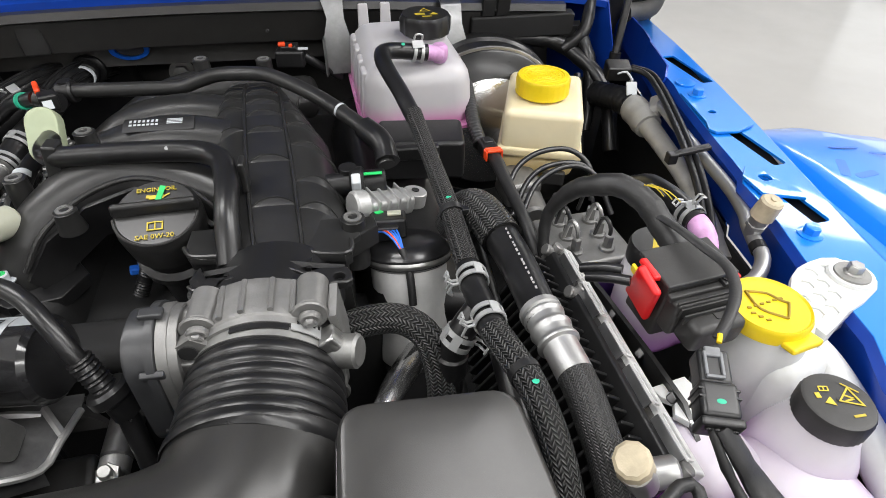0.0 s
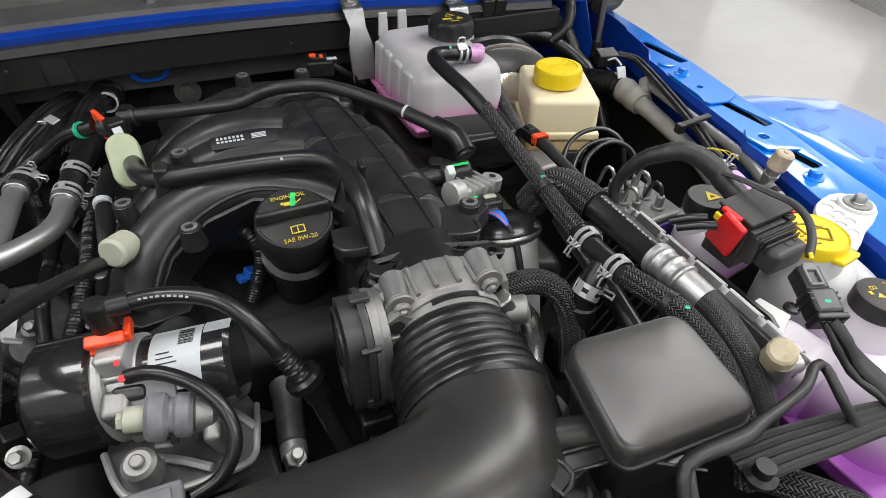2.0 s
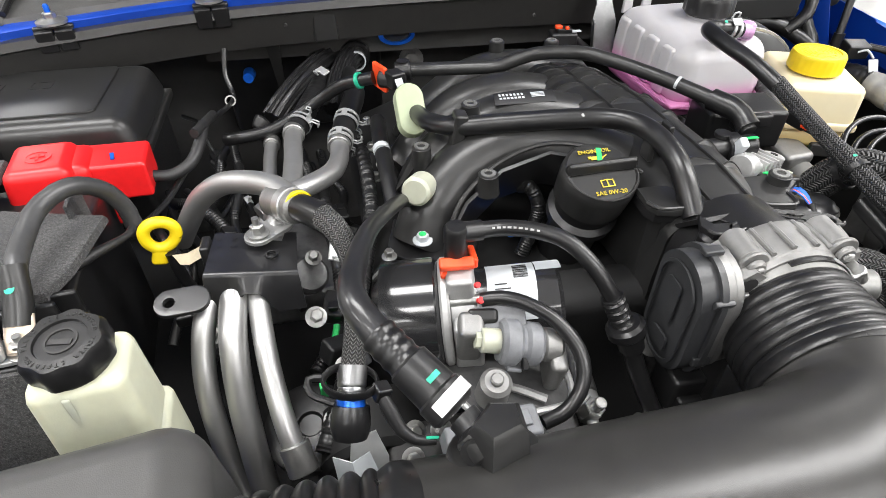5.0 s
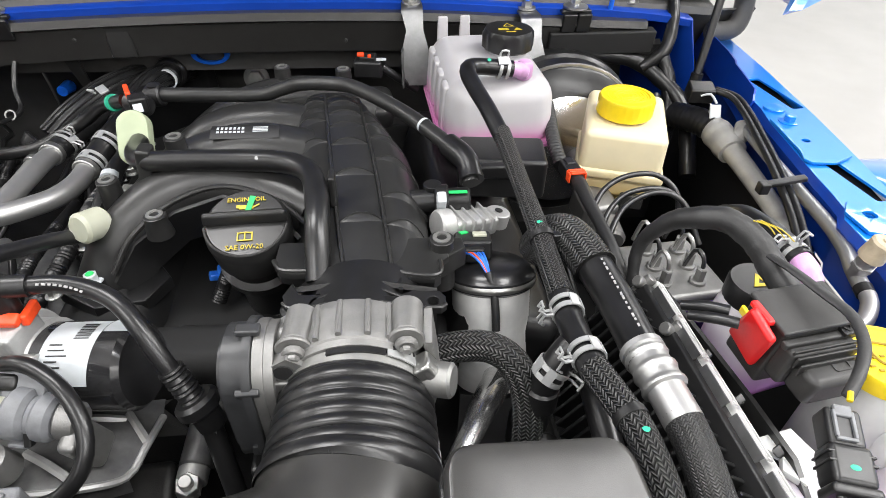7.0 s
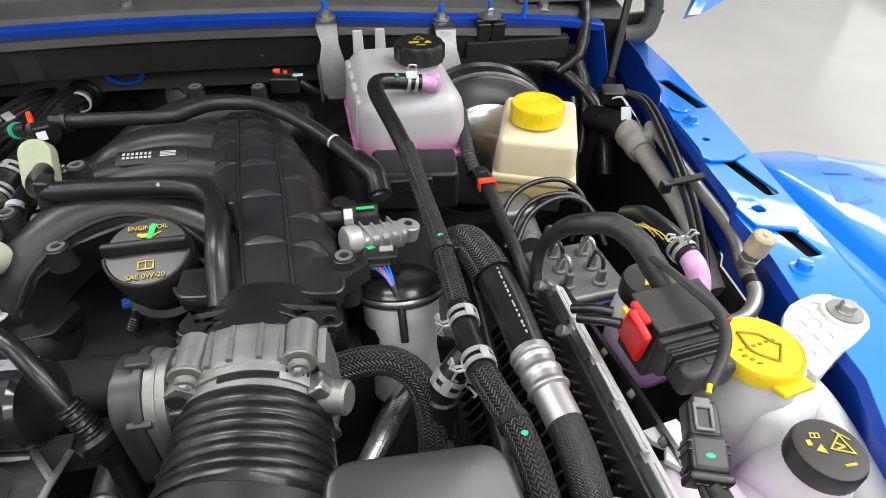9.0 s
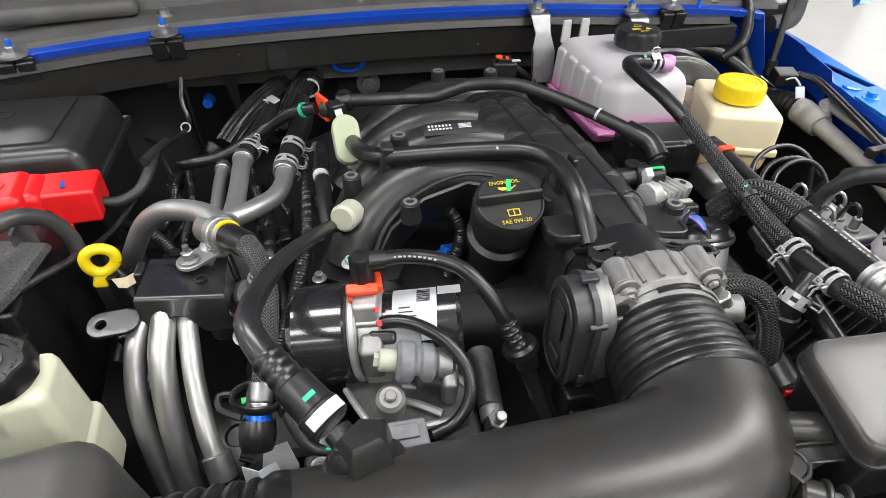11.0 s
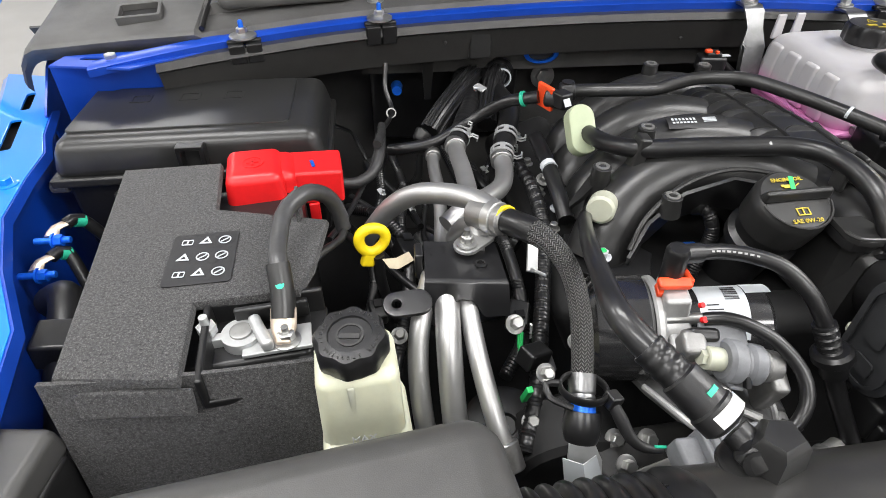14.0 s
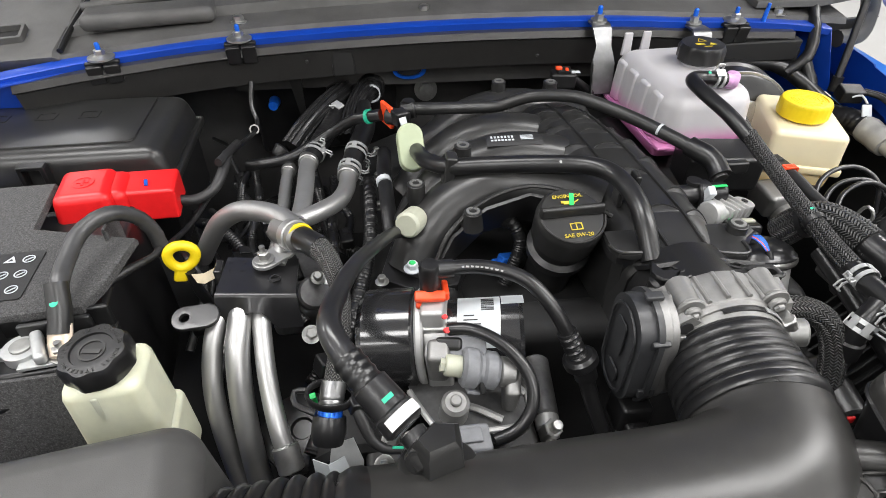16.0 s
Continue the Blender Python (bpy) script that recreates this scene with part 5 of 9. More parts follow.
fuse = thing("fuse_box", "large black plastic fuse box with a clipped lid", "fuse box", (-0.785, 0.735, 0.98))
um = pose(-0.803, 0.752, 0, 0, 0, 1.5) @ Matrix.Diagonal((1.13, 1.16, 1, 1))
part("base", moved(box((0, 0, 1.035), (0.275, 0.150, 0.11), 0.006), um), PLASTIC, fuse)
lid = part("lid", moved(join(box((0, 0, 1.108), (0.292, 0.166, 0.048), 0.014, (0, 0, 0), (0.93, 0.90)), box((0, 0, 1.083), (0.296, 0.170, 0.012), 0.003)), um), SATIN, fuse, "smooth black lid")
part("crest", moved(plate(rounded(0.235, 0.118, 0.008), (), 1.1345, 0.003, 0.0015), um @ pose(-0.012, 0.004, 0)), SATIN, lid)
for x in (-0.07, -0.015, 0.035):
    part("moulded_sign", moved(plate(rounded(0.024, 0.02, 0.003), [rounded(0.018, 0.014, 0.002)], 1.1352, 0.0012), um @ pose(x, 0.02, 0)), SATIN, lid)
for k, (x, y) in enumerate(((0.005, -0.084), (0.02, 0.084))):
    part("latch", moved(join(box((x - 0.012, y, 1.105), (0.005, 0.012, 0.04), 0.001), box((x + 0.012, y, 1.105), (0.005, 0.012, 0.04), 0.001), box((x, y, 1.124), (0.028, 0.012, 0.005), 0.001), box((x, y, 1.088), (0.03, 0.014, 0.008), 0.001)), um), PLASTIC, fuse)
part("peg", moved(rod((-0.146, -0.055, 1.062), (-0.165, -0.055, 1.062), 0.009, bevel=0.002), um), MIDGREY, fuse)
part("side_clip", moved(box((-0.06, -0.080, 1.05), (0.06, 0.01, 0.03), 0.003), um), PLASTIC, fuse)

ground = thing("earth_lugs", "earth cable lugs on blue studs at the wing", "cable lug", (-0.925, 0.535, 1.06))
for k, (x, y, z) in enumerate(((-0.925, 0.555, 1.07), (-0.93, 0.515, 1.055))):
    part("stud", rod((x - 0.024, y, z), (x + 0.014, y + 0.001, z), 0.0038, bevel=0.0008, n=12), BLUEMARK, ground, "blue threaded stud")
    part("nut", join(rod((x - 0.002, y, z), (x + 0.006, y, z), 0.0068, n=6), rod((x - 0.004, y, z), (x - 0.002, y, z), 0.0088, n=16)), BLUEMARK, ground)
    part("lug", tube([(x - 0.006, y + 0.003, z + 0.003), (x - 0.005, y + 0.014, z + 0.007), (x + 0.004, y + 0.024, z + 0.007)], [0.0080, 0.0062, 0.0056], 12, flat=(1, 0.5)), COPPER, ground, "copper crimp lug")
    part("cable", tube([(x + 0.002, y + 0.022, z + 0.006), (x + 0.012, y + 0.036, z + 0.002), (x + 0.034, y + 0.040 - 0.03 * k, z - 0.045), (x + 0.050, y + 0.040 - 0.04 * k, z - 0.11)], 0.0068, 12), RUBBER, ground)
    part("band", tube([(x + 0.008, y + 0.031, z + 0.004), (x + 0.014, y + 0.037, z - 0.001)], 0.0073, 12), TEAL, ground, "green tape band")
loom = thing("wing_harness", "black wiring trough with a connector beside the battery", "wiring", (-0.90, 0.42, 1.0))
part("trough", tube([(-0.925, 0.50, 1.03), (-0.90, 0.49, 1.045), (-0.885, 0.45, 1.04), (-0.875, 0.40, 1.02), (-0.865, 0.34, 0.98)], 0.017, 12), PLASTIC, loom)
part("connector", box((-0.882, 0.425, 1.045), (0.035, 0.04, 0.03), 0.004, (0, 10, 8)), PLASTIC, loom)
for k in range(4):
    part("wire", tube([(-0.875 - 0.006 * k, 0.40, 1.02), (-0.86 - 0.01 * k, 0.33, 0.99), (-0.87, 0.28, 0.95), (-0.90 + 0.02 * k, 0.2, 0.93)], 0.004, 8), RUBBER, loom)

# power steering bottle
ps = thing("steering_reservoir", "pale yellow power steering bottle with a black cap", "fluid reservoir", (-0.588, 0.312, 1.0))
part("bottle", join(box((-0.590, 0.310, 1.066), (0.068, 0.060, 0.138), 0.010, (0, 0, 6), (0.88, 0.84)), box((-0.588, 0.308, 1.030), (0.072, 0.064, 0.070), 0.008, (0, 0, 6), (0.97, 0.97)), box((-0.596, 0.312, 1.112), (0.006, 0.058, 0.030), 0.002, (0, 0, 6))), STEERING, ps)
part("neck", lathe([(0.022, 1.128), (0.022, 1.142)], pose(-0.590, 0.310, 0)), STEERING, ps)
pm = pose(-0.591, 0.310, 1.136, 6, 0, -6)
pcap = part("cap", lathe([(0.0245, 0), (0.0262, 0.003), (0.0262, 0.016), (0.0235, 0.021), (0.016, 0.0215), (0.0155, 0.0195), (0.0, 0.0195)], pm, 64, 8, 0.0012, lambda k: 0 < k < 4), PLASTIC, ps, "black ribbed screw cap")
for k, ch in enumerate("POWER STEERING FLUID USE APPROVED "):
    if ch != " ":
        a = -k * 2 * math.pi / 34
        part("moulded_letter", lettering(ch, 0.0042, pm @ pose(0.0198 * math.cos(a), 0.0198 * math.sin(a), 0.0213, 0, 0, math.degrees(a) - 90)), GREYPLASTIC, pcap)
part("steering_sign", moved(join(lathe([(0.0085, 0), (0.010, 0), (0.010, 0.001), (0.0085, 0.001), (0.0085, 0)], pose(0, 0, 0.0195)), box((0, -0.001, 0.020), (0.014, 0.004, 0.001), 0)), pm), GREYPLASTIC, pcap)
part("level_mark", lettering("MIN", 0.009, pose(-0.588, 0.2795, 1.045, 86, 0, 6)), WHITE, ps)
part("level_mark", lettering("MAX", 0.009, pose(-0.588, 0.2815, 1.068, 86, 0, 6)), WHITE, ps)

# air cleaner at the front
air = thing("air_cleaner", "black plastic air cleaner housing", "air cleaner", (-0.62, 0.13, 0.95))
part("lid", box((-0.604, 0.112, 1.095), (0.266, 0.245, 0.125), 0.026, (0, 0, 9), (0.93, 0.95), 5), MATTGREY, air)
part("base", box((-0.61, 0.11, 0.98), (0.25, 0.25, 0.12), 0.02, (0, 0, 11)), PLASTIC, air)
part("ear", plate([(-0.76, 0.215), (-0.71, 0.235), (-0.70, 0.20), (-0.74, 0.17)], (), 1.06, 0.01, 0.002), PLASTIC, air)
part("screw", lathe([(0.008, 0), (0.008, 0.006), (0.005, 0.007)], pose(-0.722, 0.218, 1.06), 14), STEEL, air)
sbx = thing("side_box", "plain black plastic box beside the battery", "box", (-0.885, 0.225, 0.955))
part("base", box((-0.885, 0.225, 1.005), (0.118, 0.168, 0.10), 0.006, (0, 0, -6)), PLASTIC, sbx)
part("lid", box((-0.885, 0.225, 1.070), (0.124, 0.174, 0.030), 0.008, (0, 0, -6), (0.97, 0.97)), MATTGREY, sbx)

# dipstick
dip = thing("dipstick", "yellow looped oil dipstick handle", "dipstick", (-0.578, 0.475, 1.08))
drop = []
for a in np.linspace(0, 2 * math.pi, 25):
    wide = 0.0150 + 0.0020 * math.sin(a)
    drop.append((-0.578 + wide * math.cos(a), 0.476, 1.1135 + 0.0150 * math.sin(a)))
dm = pose(-0.583, 0.482, 1.094) @ pose(0, 0, 0, -6, 16, 14) @ Matrix.Scale(0.90, 4) @ pose(0.578, -0.476, -1.104)
part("handle", moved(join(tube(drop, 0.0062, 14, caps=False), box((-0.578, 0.476, 1.090), (0.017, 0.0115, 0.020), 0.004, (0, 0, 0), (0.8, 1.0))), dm), YELLOW, dip)
part("tube", tube([(-0.576, 0.480, 1.085), (-0.575, 0.488, 1.04), (-0.565, 0.52, 0.95)], 0.006, 10), PLASTIC, dip)
tagm = thing("cloth_tag", "small frayed beige cloth tag", "tag", (-0.557, 0.468, 1.09))
part("cloth", loft([[(-0.572, 0.470, 1.088), (-0.565, 0.462, 1.082)], [(-0.558, 0.468, 1.090), (-0.556, 0.458, 1.084)], [(-0.545, 0.472, 1.094), (-0.540, 0.463, 1.090)]], 0.0008), BEIGE, tagm)

# ---- air-conditioning pipes ----
block = thing("pipe_bracket", "black stamped steel bracket holding the aluminium pipes", "bracket", (-0.50, 0.45, 1.05))
bx = pose(-0.498, 0.445, 1.098, 0, 0, 0)
rows = []
for u in np.linspace(-1, 1, 21):
    arch = 0.020 * math.exp(-((u + 0.05) / 0.34) ** 4)
    rows.append([(-0.494 + 0.036 * u, 0.472, 1.102 - 0.004 * u), (-0.494 + 0.038 * u, 0.417, 1.104 - 0.004 * u), (-0.494 + 0.0385 * u, 0.4135, 1.1035 - 0.004 * u), (-0.494 + 0.039 * u, 0.411, 1.101 - 0.004 * u), (-0.494 + 0.040 * u, 0.406, 1.084 + arch * 0.55), (-0.494 + 0.041 * u, 0.402, 1.066 + 1.2 * arch + 0.010 * max(0, -u))])
part("plate", loft(rows, 0.003), GLOSS, block)
for x, y in ((-0.525, 0.462), (-0.512, 0.462), (-0.500, 0.462), (-0.525, 0.450), (-0.512, 0.450)):
    part("dimple", lathe([(0.0022, 0), (0.0014, -0.0006), (0.0, -0.0006)], pose(x, y, 1.1062), 10), PLASTIC, block)
part("stud_hole", lathe([(0.004, 0), (0.0058, 0), (0.0058, 0.0012), (0.004, 0.0012), (0.004, 0)], pose(-0.478, 0.436, 1.103), 16), PLASTIC, block)
part("ear", moved(plate(rounded(0.044, 0.026, 0.012), [circle(0.0045, 12, (-0.010, 0))], 0.0, 0.004, 0.001), pose(-0.549, 0.396, 1.098, 14, 0, 6)), GLOSS, block)
part("tab", box((-0.536, 0.455, 1.095), (0.008, 0.02, 0.03), 0.002), GLOSS, block)
part("bolt", hexbolt((-0.447, 0.405, 1.05), 0.0062, 0.009, (0.2, -0.5, 0.8)), STEEL, block)
part("foil", moved(join(box((0.075, 0.01, -0.008), (0.012, 0.03, 0.003), 0.0008, (30, 20, 0)), box((0.078, -0.004, -0.014), (0.014, 0.012, 0.003), 0.0008, (-30, 30, 0))), bx), SPRING, block)


def pipe(pts, r, label="bare aluminium air-conditioning pipe", material=None, name="coolant_pipe", fit=None):
    t = thing(name, label, "pipe", tuple(Vector(pts[0])), "aluminium pipes")
    part("tube", tube(pts, r, 18), material or ALU, t)
    for a, b, rr in fit or ():
        part("collar", rod(a, b, rr, bevel=0.001), STEEL, t)
    return t


pipe([(-0.503, 0.455, 1.083), (-0.511, 0.425, 1.084), (-0.513, 0.403, 1.079), (-0.514, 0.375, 1.062), (-0.513, 0.345, 1.02), (-0.508, 0.315, 0.96), (-0.50, 0.29, 0.90)], 0.0118)
pipe([(-0.488, 0.445, 1.09), (-0.493, 0.415, 1.080), (-0.491, 0.388, 1.065), (-0.486, 0.355, 1.045), (-0.478, 0.322, 1.020), (-0.470, 0.30, 0.998)], 0.0092, fit=(((-0.472, 0.307, 1.006), (-0.466, 0.29, 0.988), 0.0125),))
pipe([(-0.525, 0.445, 1.085), (-0.536, 0.405, 1.075), (-0.542, 0.38, 1.05), (-0.542, 0.355, 1.015), (-0.535, 0.33, 0.96), (-0.52, 0.30, 0.90)], 0.0098)
pipe([(-0.60, 0.582, 1.02), (-0.583, 0.574, 1.050), (-0.560, 0.565, 1.085), (-0.532, 0.553, 1.108), (-0.500, 0.532, 1.120), (-0.475, 0.508, 1.127), (-0.458, 0.482, 1.130)], 0.0118)
pipe([(-0.412, 0.684, 1.068), (-0.414, 0.655, 1.066), (-0.424, 0.622, 1.068), (-0.447, 0.590, 1.074), (-0.475, 0.565, 1.078), (-0.50, 0.545, 1.07)], 0.0118, fit=(((-0.411, 0.700, 1.068), (-0.413, 0.680, 1.068), 0.015),))
pipe([(-0.470, 0.735, 1.066), (-0.470, 0.70, 1.070), (-0.468, 0.65, 1.073), (-0.468, 0.60, 1.075), (-0.47, 0.56, 1.078)], 0.0115, fit=(((-0.470, 0.738, 1.066), (-0.470, 0.722, 1.068), 0.0145),))
pipe([(-0.501, 0.740, 1.052), (-0.502, 0.70, 1.050), (-0.500, 0.64, 1.048), (-0.503, 0.58, 1.038), (-0.510, 0.52, 1.03)], 0.0085, fit=(((-0.501, 0.742, 1.052), (-0.501, 0.728, 1.052), 0.011),))
pipe([(-0.485, 0.60, 1.02), (-0.49, 0.56, 1.04), (-0.484, 0.52, 1.085), (-0.475, 0.49, 1.105), (-0.48, 0.46, 1.10)], 0.0095)
yj = thing("pipe_union", "cast aluminium pipe union bolted to the bracket", "pipe union", (-0.465, 0.47, 1.11))
ear = [(-0.489 + 0.0130 * math.cos(a), 0.456 + 0.0130 * math.sin(a)) for a in np.linspace(radians(118), radians(320), 14)]
part("body", rod((-0.478, 0.500, 1.118), (-0.450, 0.465, 1.130), 0.0155, bevel=0.003, n=28), CAST, yj)
part("clip_band", rod((-0.463, 0.4815, 1.1245), (-0.456, 0.4725, 1.1275), 0.0172, bevel=0.001, n=28), ALU, yj)
part("flange", plate(ear + [(-0.462, 0.462), (-0.455, 0.478), (-0.468, 0.490)], [rounded(0.010, 0.0035, 0.0016, 3, (-0.4715, 0.468))], 1.112, 0.0035, 0.001), ALU, yj, "rounded aluminium mounting flange")
part("bolt", hexbolt((-0.489, 0.456, 1.113), 0.0062, 0.009), STEEL, yj)
part("stud", rod((-0.489, 0.456, 1.12), (-0.489, 0.456, 1.130), 0.003), STEEL, yj)
part("yellow_ring", rod((-0.4525, 0.470, 1.130), (-0.4505, 0.4664, 1.1305), 0.0146, bevel=0.0006), YELLOW, yj, "yellow seal ring")
bh = thing("braided_hose", "grey woven rubber hose with a blue-banded end", "hose", (-0.41, 0.38, 1.08))
part("rubber", tube([(-0.449, 0.464, 1.131), (-0.440, 0.452, 1.134), (-0.428, 0.438, 1.136)], 0.0128, 16), RUBBER, bh)
part("sleeve", tube([(-0.430, 0.440, 1.136), (-0.418, 0.415, 1.138), (-0.409, 0.385, 1.132), (-0.408, 0.355, 1.120), (-0.411, 0.328, 1.106), (-0.416, 0.304, 1.092)], [0.0118, 0.0102, 0.0092, 0.0090, 0.0090, 0.0090], 18), GREYBRAID, bh)
part("foil", tube([(-0.4155, 0.307, 1.094), (-0.418, 0.294, 1.085), (-0.419, 0.287, 1.081)], [0.0112, 0.0108, 0.0102], 16, 0.002, wave=lambda s: 1 + 0.06 * math.sin(s * 1500)), STRAP, bh, "crumpled foil wrap")
part("blue_band", tube([(-0.419, 0.288, 1.082), (-0.4205, 0.277, 1.074)], 0.0105, 16), BLUEMARK, bh, "bright blue band")
part("rubber_cup", tube([(-0.4195, 0.2835, 1.079), (-0.4208, 0.278, 1.0735), (-0.4222, 0.2705, 1.0640), (-0.4226, 0.2685, 1.0615)], [0.0135, 0.0146, 0.0146, 0.0125], 22, 0.003), RUBBER, bh, "black rubber cup")
part("paper_sleeve", loft([[(-0.437, 0.262, 1.050), (-0.423, 0.254, 1.052), (-0.410, 0.262, 1.050)], [(-0.435, 0.254, 1.030), (-0.420, 0.246, 1.032), (-0.404, 0.254, 1.030)], [(-0.432, 0.246, 1.005), (-0.417, 0.238, 1.006), (-0.400, 0.246, 1.004)]], 0.001), PAPER, bh, "white paper sleeve")
part("strap", join(tube([(-0.418 + 0.019 * math.cos(a), 0.293 + 0.014 * math.sin(a), 1.094 - 0.004 * math.cos(a)) for a in np.linspace(0, 2 * math.pi, 20)], 0.0028, 8, flat=(0.6, 1.6)), tube([(-0.437, 0.296, 1.099), (-0.447, 0.297, 1.098), (-0.446, 0.287, 1.094), (-0.43, 0.279, 1.090)], 0.0028, 8), box((-0.397, 0.285, 1.088), (0.012, 0.012, 0.012), 0.002, (0, 20, 20))), PLASTIC, bh, "black cable strap")
ww = thing("sensor_lead", "slim black taped lead with a small square connector", "cable", (-0.37, 0.265, 1.06))
part("lead", tube([(-0.398, 0.284, 1.088), (-0.392, 0.274, 1.078), (-0.386, 0.264, 1.068), (-0.376, 0.258, 1.062), (-0.362, 0.256, 1.060)], [0.0045, 0.0055, 0.005, 0.004, 0.003], 10), SOFTRUBBER, ww)
part("yellow_wire", tube([(-0.369, 0.257, 1.064), (-0.360, 0.256, 1.064)], 0.0012, 6), TEAL, ww)

# heater hoses at the bulkhead
hh = thing("heater_hose", "black rubber heater hose with spring clips", "hose", (-0.40, 0.72, 1.07), "heater hoses")
part("rubber", tube([(-0.411, 0.690, 1.068), (-0.405, 0.715, 1.075), (-0.395, 0.745, 1.085), (-0.385, 0.79, 1.09), (-0.39, 0.86, 1.085), (-0.40, 0.95, 1.08)], 0.0145, 16), RUBBER, hh)
hh2 = thing("heater_hose", "ribbed black heater hose with spring clips", "hose", (-0.45, 0.78, 1.07), "heater hoses")
part("rubber", tube([(-0.470, 0.733, 1.066), (-0.462, 0.755, 1.070), (-0.45, 0.79, 1.075), (-0.435, 0.84, 1.08), (-0.43, 0.92, 1.08), (-0.43, 1.0, 1.07)], 0.0145, 18, 0.003, wave=lambda s: 1 + 0.03 * math.sin(s * 1300)), RUBBER, hh2)


def spring_clip(at, direction, r, name="spring_clip", turn=0.0):
    """A spring clip round a hose: a slotted band and two bent strip ears."""
    d = Vector(direction).normalized()
    m = Matrix.Translation(at) @ d.to_track_quat("Z", "Y").to_matrix().to_4x4() @ pose(0, 0, 0, 0, 0, turn)
    t = thing(name, "bright steel spring clip gripping a black hose", "hose clip", at, "spring clips")
    band = [lathe([(r, a), (r + 0.0011, a), (r + 0.0011, b), (r, b), (r, a)], n=28) for a, b in ((-0.0065, -0.0022), (0.0022, 0.0065))]
    bridges = [moved(box((0, r + 0.0005, 0), (0.007, 0.0012, 0.012), 0), pose(0, 0, 0, 0, 0, a)) for a in (0, 120, 180, 240)]
    part("band", moved(join(*band, *bridges), m), SPRING, t)
    for s in (-1, 1):
        loop = [(s * 0.003, r, s * 0.0055), (s * 0.0035, r + 0.006, s * 0.0055), (s * 0.010, r + 0.0105, s * 0.0060), (s * 0.0135, r + 0.0075, s * 0.0060), (s * 0.0135, r + 0.0075, s * 0.0005), (s * 0.010, r + 0.0105, s * 0.0005), (s * 0.0035, r + 0.006, s * 0.0010), (s * 0.003, r, s * 0.0010)]
        part("ear", moved(tube(loop, 0.0012, 6, smooth=False), m), SPRING, t)
    return t


spring_clip((-0.410, 0.697, 1.070), (0.1, 0.5, 0.1), 0.0152, turn=120)
spring_clip((-0.400, 0.728, 1.080), (0.15, 0.5, 0.15), 0.0152, turn=120)
spring_clip((-0.462, 0.752, 1.070), (0.15, 0.5, 0.1), 0.0152, turn=60)
for x, z in ((-0.43, 1.075), (-0.375, 1.088)):
    solo("bulkhead_fitting", join(rod((x, 0.93, z), (x, 1.04, z), 0.024, bevel=0.003), rod((x, 0.915, z), (x, 0.95, z), 0.017, bevel=0.002)), RUBBER, "black rubber pipe fitting in the bulkhead", "fitting", (x, 1.0, z), "bulkhead fittings")
    solo("white_ring", lathe([(0.0135, -0.003), (0.0155, -0.003), (0.0155, 0.003), (0.0135, 0.003), (0.0135, -0.003)], pose(x, 0.91, z, 90, 0, 0), 24), PAPER, "white retaining ring on a bulkhead fitting", "ring", (x, 0.91, z), "retaining rings")
solo("bulkhead_bolt", hexbolt((-0.272, 1.04, 1.035), 0.014, 0.014, (0, -1, 0.2)), STEEL, "large zinc bolt head in the bulkhead", "bolt", (-0.272, 1.04, 1.035))
vh = thing("vent_hose", "thin black vent hose with a red clip and green seals", "hose", (-0.42, 0.75, 1.1))
part("tube", tube([(-0.560, 0.750, 1.055), (-0.543, 0.742, 1.060), (-0.50, 0.745, 1.066), (-0.462, 0.758, 1.080), (-0.43, 0.762, 1.098), (-0.40, 0.75, 1.120), (-0.377, 0.737, 1.130), (-0.36, 0.728, 1.136)], 0.0082, 14), RUBBER, vh)
part("red_clip", box((-0.352, 0.724, 1.138), (0.006, 0.03, 0.032), 0.002, (0, 0, 25)), ORANGE, vh, "red locking clip")
part("valve", join(rod((-0.352, 0.722, 1.138), (-0.325, 0.705, 1.138), 0.012, bevel=0.002), box((-0.335, 0.705, 1.142), (0.02, 0.02, 0.02), 0.003, (0, 0, 25))), PLASTIC, vh)
part("tag", box((-0.332, 0.694, 1.144), (0.010, 0.001, 0.014), 0, (-35, 0, 25)), PAPER, vh, "white data tag")
part("seal", rod((-0.380, 0.738, 1.129), (-0.3765, 0.736, 1.1305), 0.0105), TEAL, vh, "teal seal")
def ribbed_hose(pts, r, label):
    """A heater hose with long raised ribs and a pale ring at the bulkhead."""
    t = thing("ribbed_hose", label, "hose", pts[0], "ribbed bulkhead hoses")
    part("core", tube(pts, r, 18), RUBBER, t)
    path = spline(pts, 0.008)
    for k in range(10):
        a = 2 * math.pi * k / 10
        line = []
        for i, q in enumerate(path):
            d = (path[min(i + 1, len(path) - 1)] - path[max(i - 1, 0)]).normalized()
            side = d.cross(Vector((0, 0, 1))).normalized()
            line.append(q + (r + 0.0004) * (math.cos(a) * side + math.sin(a) * side.cross(d)))
        part("rib", tube(line, 0.0026, 6, smooth=False), RUBBER, t)
    return t


